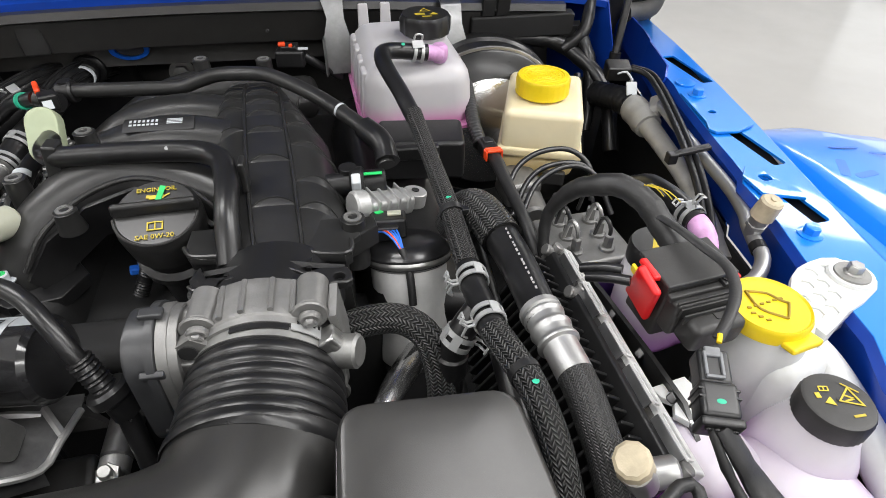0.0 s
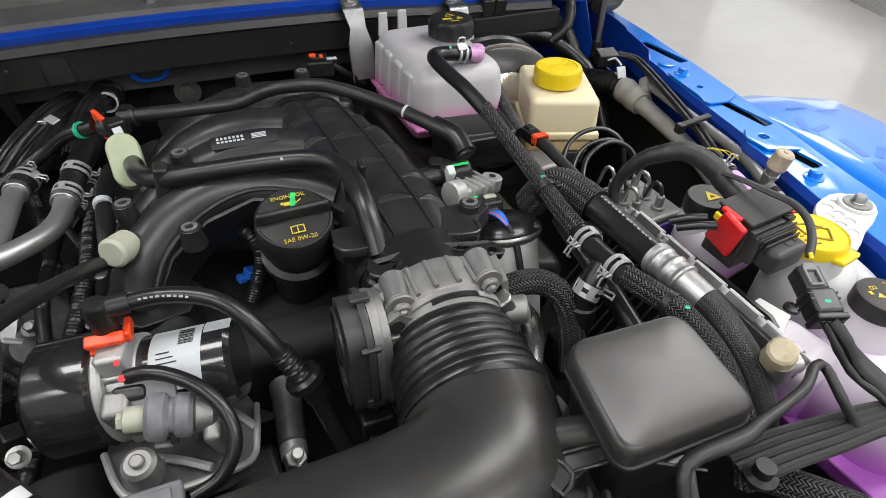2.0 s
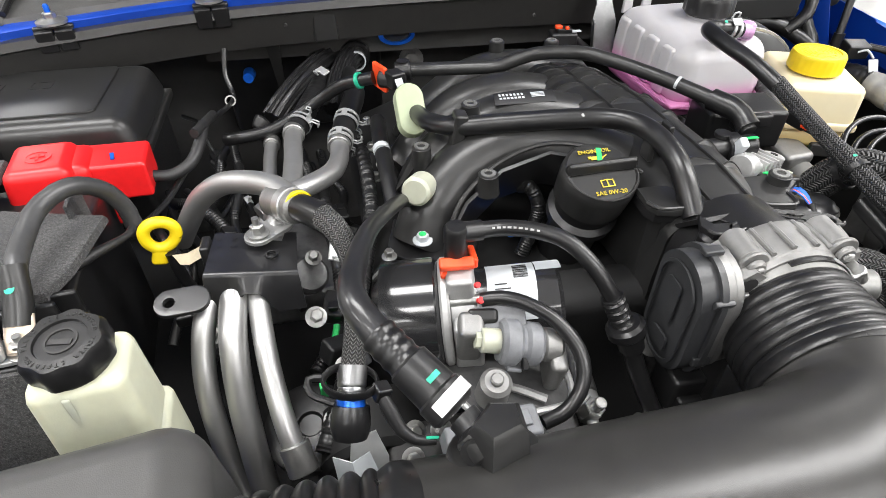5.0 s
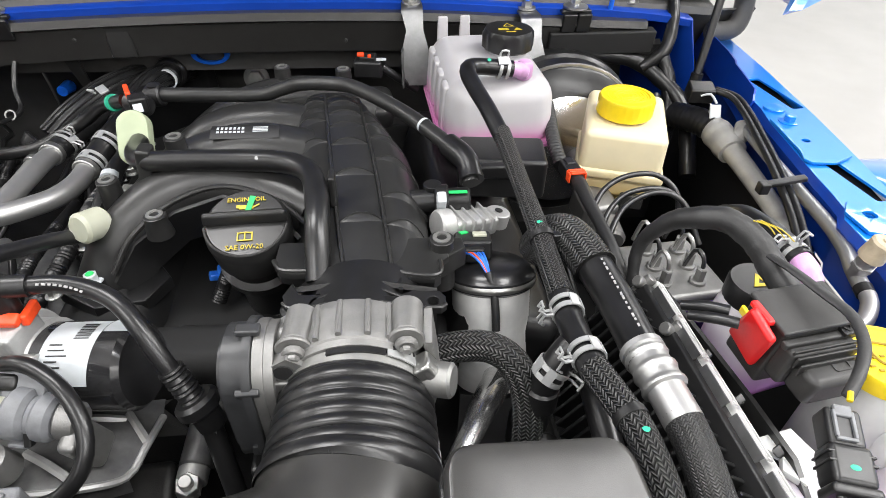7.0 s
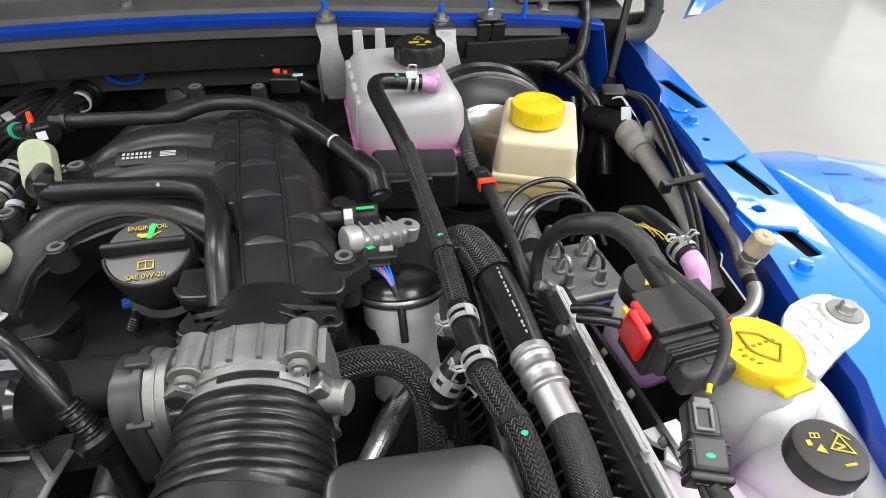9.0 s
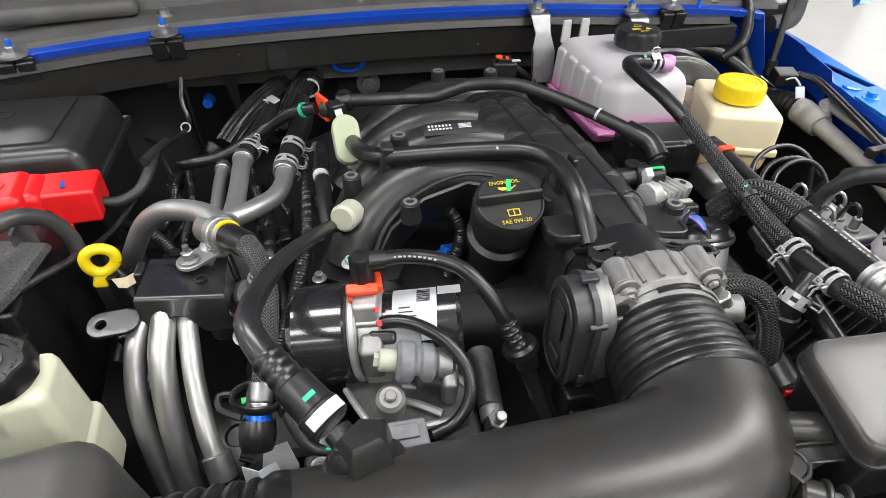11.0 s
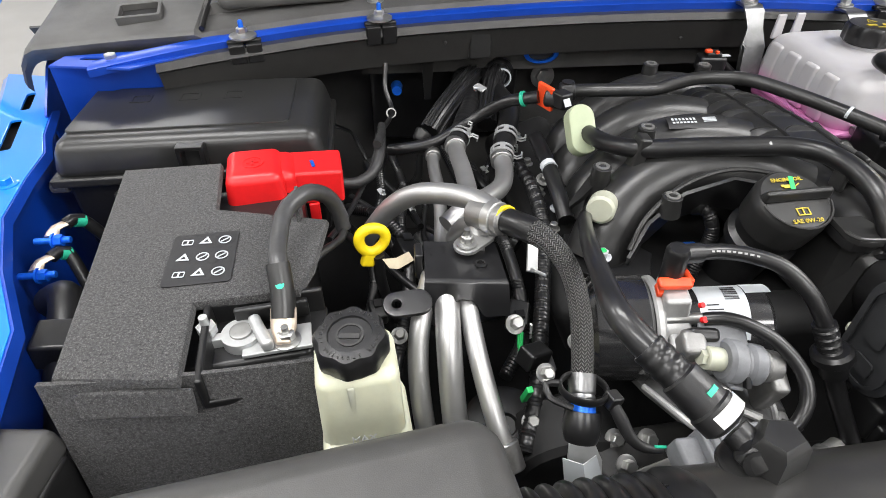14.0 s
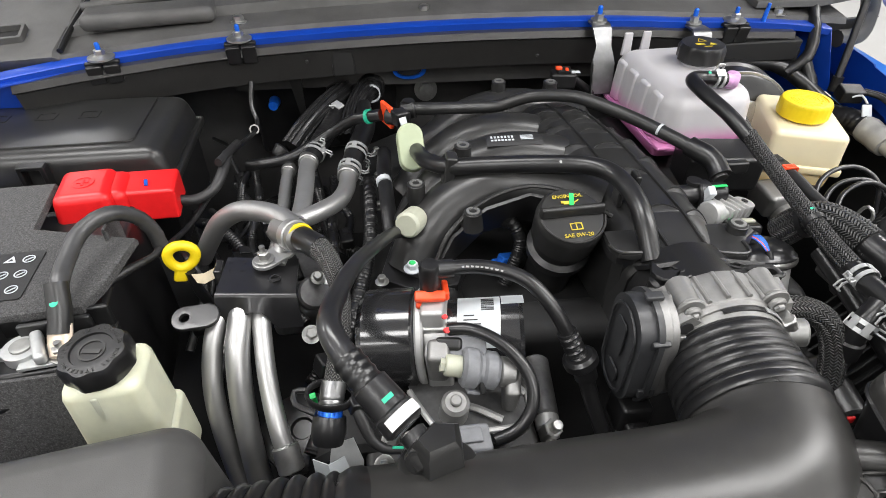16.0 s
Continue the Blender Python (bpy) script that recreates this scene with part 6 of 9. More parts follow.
rw = ribbed_hose([(-0.500, 0.790, 1.060), (-0.478, 0.818, 1.078), (-0.448, 0.862, 1.092), (-0.424, 0.915, 1.090), (-0.412, 0.975, 1.070), (-0.405, 1.04, 1.045)], 0.0145, "black ribbed heater hose running into the bulkhead")
ribbed_hose([(-0.415, 0.80, 1.062), (-0.405, 0.845, 1.082), (-0.388, 0.900, 1.092), (-0.370, 0.96, 1.080), (-0.362, 1.03, 1.060)], 0.0145, "black ribbed heater hose beside its twin at the bulkhead")
part("strap", join(box((-0.425, 0.815, 1.114), (0.012, 0.018, 0.003), 0.001, (10, -10, 40)), tube([(-0.432, 0.808, 1.112), (-0.436, 0.800, 1.120), (-0.428, 0.798, 1.120)], 0.0015, 6)), SPRING, rw, "pale clip")
part("nose", rod((-0.508, 0.772, 1.066), (-0.520, 0.762, 1.058), 0.016, 0.012, bevel=0.003), PLASTIC, rw)
bd = thing("bonded_wire", "black wire with ring lugs on a blue stud", "wire", (-0.58, 0.83, 1.08))
part("wire", tube([(-0.560, 0.88, 1.13), (-0.563, 0.86, 1.10), (-0.555, 0.83, 1.075), (-0.57, 0.74, 1.09), (-0.572, 0.70, 1.10), (-0.585, 0.66, 1.08), (-0.61, 0.60, 1.06), (-0.63, 0.53, 1.07)], 0.0035, 8), RUBBER, bd)
part("sleeve", tube([(-0.570, 0.755, 1.09), (-0.570, 0.70, 1.105), (-0.575, 0.665, 1.11)], 0.0056, 12, wave=lambda s: 1 + 0.05 * math.sin(s * 600)), SOFTRUBBER, bd)
part("stud", rod((-0.545, 0.96, 1.06), (-0.545, 0.935, 1.062), 0.010, 0.008), BLUEMARK, bd, "blue stud")
part("ring", lathe([(0.0055, 0), (0.0075, 0), (0.0075, 0.0015), (0.0055, 0.0015), (0.0055, 0)], pose(-0.556, 0.815, 1.080, 60, 0, 0)), DULLALU, bd)

# ---- vacuum pump ----
vp = thing("vacuum_pump", "electric vacuum pump with black drums and a cast bracket", "vacuum pump", (-0.31, 0.37, 1.0))
A, B = Vector((-0.400, 0.378, 1.068)), Vector((-0.212, 0.351, 1.087))
ax = (B - A).normalized()
pt = lambda s: A + ax * s
part("drum", rod(pt(0.010), pt(0.066), 0.0475, bevel=0.006, n=40), ENAMEL, vp, "glossy black pump drum")
part("flange", join(rod(pt(0.064), pt(0.072), 0.0465, bevel=0.002, n=36), rod(pt(0.070), pt(0.094), 0.0385, bevel=0.003, n=32), box(pt(0.078) + Vector((0, -0.004, 0.032)), (0.022, 0.036, 0.040), 0.004, (0, -6, -9)), box(pt(0.080) + Vector((0, -0.036, -0.004)), (0.024, 0.016, 0.060), 0.004, (8, -4, -9))), CASTBRIGHT, vp, "cast aluminium flange")
part("socket", join(box(pt(0.088) + Vector((0, -0.036, 0.026)), (0.024, 0.012, 0.034), 0.004, (38, 0, -8)), box(pt(0.102) + Vector((0, -0.040, 0.018)), (0.012, 0.010, 0.008), 0.002, (38, 0, -8))), PLASTIC, vp)
motor = part("motor", rod(pt(0.086), pt(0.164), 0.0350, bevel=0.004, n=40), ENAMEL, vp, "glossy black motor case")
sect = []
for s in (0.100, 0.140):
    sect.append([pt(s) + 0.0354 * (math.cos(a) * Vector((0, 0, 1)) + math.sin(a) * Vector((-0.15, -0.98, 0.0))) for a in np.linspace(-0.55, 1.15, 12)])
part("label", loft(sect, 0.0004), PAPER, motor, "white data label")
for k in range(16):
    a0 = -0.35 + 0.030 * k
    part("bar_mark", loft([[pt(s) + 0.0358 * (math.cos(a) * Vector((0, 0, 1)) + math.sin(a) * Vector((-0.15, -0.98, 0.0))) for a in (a0, a0 + (0.008 if k % 3 else 0.017))] for s in (0.122, 0.134)], 0.0003), DARKINK, motor)
for k in range(5):
    a0 = 0.25 + 0.12 * k
    part("bar_mark", loft([[pt(s) + 0.0358 * (math.cos(a) * Vector((0, 0, 1)) + math.sin(a) * Vector((-0.15, -0.98, 0.0))) for a in (a0, a0 + 0.03)] for s in (0.106, 0.116 + 0.003 * (k % 3))], 0.0003), DARKINK, motor)
part("label", loft([[pt(s) + 0.0354 * (math.cos(a) * Vector((0, 0, 1)) + math.sin(a) * Vector((-0.15, -0.98, 0.0))) for a in np.linspace(-0.62, -0.1, 8)] for s in (0.141, 0.162)], 0.0004), PAPER, motor)
for dz, dy in ((0.03, -0.02), (-0.034, -0.02)):
    part("bolt", rod(pt(0.062) + Vector((0, dy, dz)), pt(0.098) + Vector((0, dy, dz)), 0.005, n=10), STEEL, vp)
part("bush", join(rod((-0.3060, 0.3035, 1.1030), (-0.2905, 0.3020, 1.1000), 0.0175, bevel=0.003, n=26), rod((-0.2880, 0.3018, 1.0995), (-0.2740, 0.3000, 1.0970), 0.0165, bevel=0.003, n=26), rod((-0.292, 0.302, 1.100), (-0.286, 0.3015, 1.099), 0.014, n=22)), MIDGREY, vp, "grey rubber bush")
part("bush_bolt", join(rod((-0.3200, 0.3050, 1.1055), (-0.3050, 0.3035, 1.1030), 0.0095, n=18, bevel=0.001), rod((-0.324, 0.3055, 1.1062), (-0.319, 0.305, 1.1053), 0.0070, n=6)), CREAM, vp)
part("bush_stop", box((-0.2895, 0.2880, 1.0945), (0.005, 0.006, 0.012), 0.001, (-35, 0, 0)), PLASTIC, vp)
part("saddle", join(box((-0.300, 0.3190, 1.1120), (0.036, 0.024, 0.004), 0.0012, (38, -6, -8)), box((-0.298, 0.2895, 1.0880), (0.012, 0.010, 0.003), 0.0008, (-20, 20, 0))), MIDGREY, vp, "folded grey saddle plate")
part("end_boss", rod((-0.2750, 0.3000, 1.0972), (-0.2580, 0.2985, 1.0945), 0.0135, 0.0125, bevel=0.003, n=24), CAST, vp)
part("column", box((-0.262, 0.2950, 1.0750), (0.014, 0.026, 0.046), 0.005, (18, 0, -8)), CAST, vp, "cast aluminium mounting bracket")
part("column", box((-0.3235, 0.3230, 1.0900), (0.020, 0.022, 0.052), 0.005, (18, 0, -8)), CAST, vp)
part("bracket_plate", loft([[(-0.352, 0.345, 1.040), (-0.350, 0.318, 1.052), (-0.337, 0.284, 1.060), (-0.327, 0.2700, 1.0600), (-0.326, 0.2680, 1.045)], [(-0.318, 0.340, 1.044), (-0.316, 0.312, 1.055), (-0.310, 0.278, 1.060), (-0.306, 0.2660, 1.0590), (-0.306, 0.2640, 1.042)],
                                 [(-0.284, 0.350, 1.042), (-0.276, 0.318, 1.052), (-0.270, 0.283, 1.055), (-0.267, 0.2700, 1.0540), (-0.267, 0.2680, 1.038)], [(-0.246, 0.372, 1.018), (-0.238, 0.345, 1.028), (-0.240, 0.308, 1.036), (-0.244, 0.2880, 1.0360), (-0.245, 0.2860, 1.020)]], 0.006), DARKMETAL, vp, "broad cast bracket plate")
part("plate_rim", tube([(-0.351, 0.320, 1.053), (-0.338, 0.285, 1.062), (-0.327, 0.270, 1.0620), (-0.306, 0.266, 1.0610), (-0.267, 0.270, 1.0560), (-0.245, 0.287, 1.0385), (-0.239, 0.310, 1.038), (-0.237, 0.345, 1.030)], 0.0030, 8), CASTBRIGHT, vp)
for a, b in (((-0.312, 0.300, 1.058), (-0.272, 0.276, 1.060)), ((-0.262, 0.345, 1.036), (-0.240, 0.318, 1.036)), ((-0.298, 0.330, 1.052), (-0.262, 0.338, 1.038))):
    part("web", tube([a, ((a[0] + b[0]) / 2, (a[1] + b[1]) / 2, (a[2] + b[2]) / 2 + 0.003), b], 0.0035, 6), CASTBRIGHT, vp)
part("boss", join(rod((-0.3150, 0.2830, 1.0650), (-0.3140, 0.2755, 1.0930), 0.0130, 0.0120, bevel=0.003, n=24), rod((-0.314, 0.2760, 1.0920), (-0.3138, 0.2748, 1.0970), 0.0050, bevel=0.001, n=14)), CAST, vp)
part("leg", rod((-0.211, 0.386, 1.000), (-0.2145, 0.316, 0.994), 0.0150, 0.0130, bevel=0.003), DARKMETAL, vp)
part("leg_bolt", join(rod((-0.2145, 0.318, 0.994), (-0.2148, 0.305, 0.9920), 0.0125, n=18, bevel=0.001), rod((-0.2148, 0.306, 0.9922), (-0.2150, 0.296, 0.9905), 0.0095, n=6), rod((-0.215, 0.297, 0.991), (-0.2152, 0.284, 0.989), 0.0052)), CASTBRIGHT, vp)
part("front_tie", rod((-0.330, 0.345, 1.036), (-0.372, 0.352, 1.030), 0.0045, n=12), STEEL, vp)

eh = thing("vacuum_hose", "black vacuum hose with an elbow and a red clip", "hose", (-0.27, 0.37, 1.15))
part("elbow", join(rod((-0.326, 0.372, 1.125), (-0.326, 0.373, 1.160), 0.0095, bevel=0.001), lathe([(0.0098, 0), (0.0100, 0.012), (0.008, 0.0155), (0, 0.0165)], pose(-0.326, 0.373, 1.147), 18), rod((-0.326, 0.373, 1.155), (-0.305, 0.376, 1.153), 0.0085)), PLASTIC, eh)
part("red_clip", join(box((-0.327, 0.362, 1.133), (0.028, 0.010, 0.007), 0.002, (20, 0, -4)), box((-0.327, 0.364, 1.124), (0.026, 0.012, 0.006), 0.002, (20, 0, -4)), box((-0.312, 0.372, 1.130), (0.006, 0.02, 0.010), 0.002)), ORANGE, eh, "orange-red locking clip")
part("tube", tube([(-0.310, 0.376, 1.153), (-0.284, 0.378, 1.151), (-0.258, 0.370, 1.150), (-0.238, 0.358, 1.146), (-0.221, 0.342, 1.132), (-0.208, 0.330, 1.112), (-0.196, 0.322, 1.088)], 0.0068, 14), RUBBER, eh)
for k in range(9):
    part("print", box((-0.296 + 0.0042 * k, 0.3722 - 0.0006 * k * k * 0.25, 1.1568), (0.0022 + 0.0008 * (k % 2), 0.0016, 0.0006), 0, (42, 0, -8 - 2 * k)), GREYINK, eh)
part("ribs", tube([(-0.206, 0.329, 1.108), (-0.194, 0.321, 1.082)], 0.0092, 14, 0.0015, wave=lambda s: 1 + 0.08 * math.sin(s * 1600)), RUBBER, eh)
part("grommet", join(rod((-0.194, 0.321, 1.084), (-0.189, 0.318, 1.072), 0.0165, bevel=0.003), rod((-0.189, 0.318, 1.073), (-0.184, 0.315, 1.058), 0.011)), RUBBER, eh)
part("tail", tube([(-0.186, 0.316, 1.062), (-0.178, 0.300, 1.035), (-0.165, 0.275, 1.0), (-0.15, 0.26, 0.97)], 0.008, 12), RUBBER, eh)

pl = thing("pump_lead", "black pump lead with a grey connector", "cable", (-0.27, 0.30, 1.1))
part("lead", tube([(-0.314, 0.330, 1.122), (-0.300, 0.326, 1.126), (-0.283, 0.318, 1.125), (-0.264, 0.304, 1.118), (-0.250, 0.285, 1.104), (-0.250, 0.268, 1.088), (-0.264, 0.256, 1.074), (-0.284, 0.251, 1.069)], 0.0056, 12), RUBBER, pl)
part("connector", join(box((-0.312, 0.2500, 1.070), (0.046, 0.024, 0.024), 0.003, (10, 8, 6)), box((-0.334, 0.2480, 1.066), (0.012, 0.030, 0.028), 0.002, (10, 8, 6)), box((-0.312, 0.249, 1.0825), (0.034, 0.012, 0.004), 0.001, (10, 8, 6)), box((-0.348, 0.2465, 1.064), (0.020, 0.024, 0.020), 0.003, (10, 8, 6))), MIDGREY, pl, "grey two-way connector")
part("pin", join(rod((-0.3165, 0.3275, 1.124), (-0.3155, 0.3255, 1.1265), 0.0026), rod((-0.3175, 0.335, 1.133), (-0.3165, 0.333, 1.1355), 0.0022)), RED, pl)

# breather hose from the head to the duct
ph = thing("breather_hose", "glossy black breather hose with a ribbed end and a duct fitting", "hose", (-0.38, 0.3, 1.14))
part("tube", tube([(-0.345, 0.525, 1.085), (-0.356, 0.505, 1.098), (-0.372, 0.460, 1.120), (-0.392, 0.395, 1.150), (-0.405, 0.330, 1.172), (-0.409, 0.295, 1.178), (-0.402, 0.275, 1.174), (-0.389, 0.258, 1.166), (-0.372, 0.238, 1.156), (-0.356, 0.220, 1.146)], [0.0072, 0.0072, 0.0073, 0.0074, 0.0076, 0.0080, 0.0088, 0.0100, 0.0112, 0.0118], 18), GLOSS, ph)
part("ribs", tube([(-0.396, 0.266, 1.170), (-0.380, 0.247, 1.161)], 0.0116, 18, 0.0012, wave=lambda s: 1.02 + 0.035 * math.sin(s * 800)), RUBBER, ph)
cuff = part("cuff", join(rod((-0.381, 0.248, 1.162), (-0.362, 0.227, 1.150), 0.0140, 0.0146, bevel=0.0015, n=22), rod((-0.366, 0.231, 1.1525), (-0.357, 0.221, 1.147), 0.0158, bevel=0.0015, n=22)), PLASTIC, ph, "grey-black hose cuff")
HA, HB = Vector((-0.381, 0.248, 1.162)), Vector((-0.354, 0.218, 1.145))
HD = (HB - HA).normalized()
HS = HD.cross(Vector((0, 0, 1))).normalized()
HU = HS.cross(HD)


def round_cuff(s0, s1, r, a0, a1):
    """A strip bent round the hose's end between two distances along it."""
    return [[HA + HD * s + r * (math.cos(a) * HU + math.sin(a) * HS) for a in np.linspace(a0, a1, 12)] for s in (s0, s1)]


part("mark", loft(round_cuff(0.0160, 0.0195, 0.0152, -0.15, 0.45), 0.0008), TEAL, cuff, "green paint dash")
part("pale_lock", loft(round_cuff(0.0285, 0.0370, 0.0168, -0.85, 1.00), 0.0026), WHITE, cuff, "pale locking strap")
part("lock_ring", rod(HA + HD * 0.025, HA + HD * 0.040, 0.0148, bevel=0.0015, n=26), GREYPLASTIC, cuff)
part("stub", tube([(-0.353, 0.217, 1.1445), (-0.347, 0.206, 1.142), (-0.350, 0.192, 1.146)], 0.0098, 14), PLASTIC, ph)
part("fitting", join(rod((-0.352, 0.206, 1.147), (-0.342, 0.196, 1.140), 0.0115, bevel=0.002, n=22), loft([[(-0.356, 0.200, 1.122), (-0.344, 0.180, 1.126), (-0.318, 0.190, 1.124), (-0.316, 0.218, 1.116), (-0.338, 0.222, 1.116)], [(-0.354, 0.200, 1.156), (-0.344, 0.184, 1.159), (-0.322, 0.193, 1.157), (-0.321, 0.215, 1.153), (-0.338, 0.218, 1.153)], [(-0.350, 0.200, 1.162), (-0.343, 0.189, 1.164), (-0.326, 0.196, 1.162), (-0.325, 0.211, 1.159), (-0.338, 0.213, 1.159)]], close=True)), SATIN, ph, "boxy black duct fitting")
part("flange", lathe([(0.0235, -0.024), (0.0250, -0.004), (0.0275, -0.002), (0.0275, 0.002), (0.0250, 0.004), (0.0, 0.005)], pose(-0.337, 0.200, 1.129, -20, 0, 0), 40), SATIN, ph, "round flange of the duct fitting")
part("flange_ring", lathe([(0.0276, -0.001), (0.0284, 0.0), (0.0276, 0.001)], pose(-0.337, 0.200, 1.129, -20, 0, 0), 40), GREYPLASTIC, ph)

kn = thing("breather_silencer", "pale green foam breather silencer on a black pipe", "silencer", (-0.322, 0.655, 1.13))
part("pad", moved(plate(rounded(0.034, 0.062, 0.0165, 7), (), 0.0, 0.018, 0.004), pose(-0.324, 0.640, 1.133, 50, 0, 6)), PALEGREEN, kn)
kn2 = thing("bump_stop", "pale round plastic bump stop beside the manifold", "bump stop", (-0.335, 0.52, 1.10))
part("knob", rod((-0.327, 0.532, 1.098), (-0.340, 0.508, 1.105), 0.0155, bevel=0.003, n=28), CREAM, kn2)
# small pieces low in the bay on this side
low = thing("engine_harness", "black corrugated engine harness with clips", "wiring", (-0.41, 0.5, 1.0))
part("conduit", tube([(-0.385, 0.70, 1.05), (-0.383, 0.62, 1.06), (-0.385, 0.55, 1.05), (-0.40, 0.48, 1.03), (-0.415, 0.42, 1.02), (-0.43, 0.36, 1.0), (-0.45, 0.31, 0.98)], 0.0085, 12, 0.0018, wave=lambda s: 1 + 0.06 * math.sin(s * 1500)), PLASTIC, low)
part("conduit", tube([(-0.36, 0.72, 1.08), (-0.362, 0.66, 1.085), (-0.360, 0.60, 1.075), (-0.358, 0.555, 1.06)], 0.010, 12), RUBBER, low)
part("mark", tube([(-0.363, 0.64, 1.085), (-0.362, 0.632, 1.084)], 0.0104, 12), PAPER, low)
part("green_tie", box((-0.445, 0.345, 1.02), (0.006, 0.006, 0.03), 0.001, (20, 0, 10)), GREEN, low, "green tie")
part("connector", box((-0.43, 0.385, 1.025), (0.03, 0.02, 0.02), 0.003, (0, 20, 30)), PLASTIC, low)
for at in ((-0.425, 0.36, 1.03), (-0.372, 0.305, 1.0), (-0.352, 0.290, 1.02), (-0.378, 0.268, 1.02), (-0.47, 0.27, 0.97), (-0.42, 0.45, 0.99)):
    solo("engine_bolt", hexbolt(at, 0.0058, 0.010, (0.1, -0.6, 0.7)), STEEL, "zinc flange bolt low on the engine", "bolt", at, "low engine bolts")
# pulleys coloured near-black to hold the shade low in the bay
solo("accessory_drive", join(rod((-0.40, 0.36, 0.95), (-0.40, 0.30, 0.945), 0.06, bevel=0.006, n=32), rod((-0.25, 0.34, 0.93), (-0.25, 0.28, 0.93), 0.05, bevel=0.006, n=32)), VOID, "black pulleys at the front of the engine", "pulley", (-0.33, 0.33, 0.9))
solo("pump_housing", join(box((-0.33, 0.25, 0.93), (0.16, 0.10, 0.06), 0.02, (10, 0, 4)), rod((-0.40, 0.24, 0.955), (-0.30, 0.235, 0.96), 0.018), rod((-0.36, 0.27, 0.95), (-0.355, 0.255, 0.985), 0.014, bevel=0.003)), DARKMETAL, "dark cast pump housing low in the bay", "pump", (-0.33, 0.25, 0.90))
gb = thing("ground_strap_plate", "pale bare metal plate below the blue hose ring", "plate", (-0.410, 0.275, 1.0))
part("plate", moved(plate([(-0.010, 0.020), (0.010, 0.022), (0.016, 0.0), (0.012, -0.022), (-0.010, -0.022), (-0.015, 0.0)], (), 0.0, 0.002, 0.0004), pose(-0.412, 0.272, 1.020, 50, 0, 8)), SPRING, gb)
part("bracket", box((-0.345, 0.262, 1.022), (0.062, 0.014, 0.003), 0.001, (30, -8, 12)), DULLALU, gb)

cd = thing("ribbed_conduit", "ribbed black conduit beside the oil filler neck", "wiring", (-0.22, 0.47, 1.05))
part("conduit", tube([(-0.222, 0.530, 1.085), (-0.214, 0.518, 1.090), (-0.206, 0.508, 1.072), (-0.211, 0.502, 1.050), (-0.225, 0.492, 1.02)], 0.0075, 12, 0.0015, wave=lambda s: 1 + 0.09 * math.sin(s * 1900)), PLASTIC, cd)
part("blue_plug", join(box((-0.2176, 0.519, 1.036), (0.022, 0.014, 0.012), 0.003, (0, 15, 20)), box((-0.232, 0.515, 1.034), (0.010, 0.010, 0.008), 0.002, (0, 15, 20))), WIREBLUE, cd, "blue connector")
for at in ((-0.336, 0.488, 1.058), (-0.356, 0.595, 1.048)):
    kb = thing("capped_bolt", "pale bolt with a green paint cap on the cover", "bolt", at, "capped bolts")
    part("head", hexbolt(at, 0.0065, 0.008), PAPER, kb)
    part("paint", lathe([(0, 0), (0.004, 0), (0.003, 0.001), (0, 0.001)], pose(at[0], at[1], at[2] + 0.009)), GREEN, kb, "green paint spot")

tc_ = thing("timing_cover", "dark cast engine front cover with raised ribs", "engine cover", (-0.30, 0.30, 0.97))
part("cover", box((-0.31, 0.27, 0.972), (0.17, 0.11, 0.03), 0.008, (16, 0, 4)), GREYPLASTIC, tc_)
for x, y, r in ((-0.30, 0.29, 10), (-0.265, 0.262, -30), (-0.335, 0.255, 35)):
    part("rib", lathe([(0.022, 0), (0.006, 0.014), (0, 0.016)], pose(x, y, 0.984, 14, 0, r) @ Matrix.Diagonal((1.5, 0.7, 1, 1)), 3), GREYPLASTIC, tc_)
solo("drive_wheel", join(lathe([(0.024, -0.006), (0.024, 0), (0.019, 0.001), (0.018, -0.003), (0, -0.003)], pose(-0.246, 0.44, 1.005, 70, 0, -10), 30), *[moved(box((0, 0.010, 0), (0.003, 0.018, 0.003), 0.0006), pose(-0.246, 0.44, 1.005, 70, 0, -10) @ pose(0, 0, 0, 0, 0, 60 * k)) for k in range(6)]), PLASTIC, "small black spoked wheel at the engine front", "wheel", (-0.246, 0.44, 0.98))

wp = thing("water_pipe", "short aluminium water pipe low at the engine front", "pipe", (-0.21, 0.27, 1.02))
part("pipe", tube([(-0.240, 0.246, 0.965), (-0.228, 0.256, 0.985), (-0.208, 0.266, 0.995), (-0.175, 0.280, 0.998)], 0.0095, 16), DULLALU, wp)
part("collar", rod((-0.198, 0.270, 0.997), (-0.190, 0.274, 0.998), 0.0115, bevel=0.001), DARKMETAL, wp)
st = thing("capped_stud", "pale capped stud on a dull metal post", "stud", (-0.124, 0.365, 1.02))
part("post", rod((-0.130, 0.358, 0.99), (-0.124, 0.366, 1.05), 0.008, 0.0065, bevel=0.001), DULLALU, st)
part("cap", lathe([(0.0095, 0), (0.0095, 0.004), (0.006, 0.006), (0.005, 0.009), (0, 0.009)], pose(-0.124, 0.366, 1.05), 18), CREAM, st, "pale plastic cap")
for k, (x, y, z, a) in enumerate(((-0.30, 0.352, 1.0, 10), (-0.244, 0.356, 1.0, -20), (-0.275, 0.375, 0.995, 30))):
    solo("cover_rib", lathe([(0.020, 0), (0.005, 0.010), (0, 0.011)], pose(x, y, z, 14, 0, a) @ Matrix.Diagonal((1.4, 0.8, 1, 1)), 3), GREYPLASTIC, "pyramid rib on the dark engine front cover", "rib", (x, y, z - 0.004), "engine cover ribs")
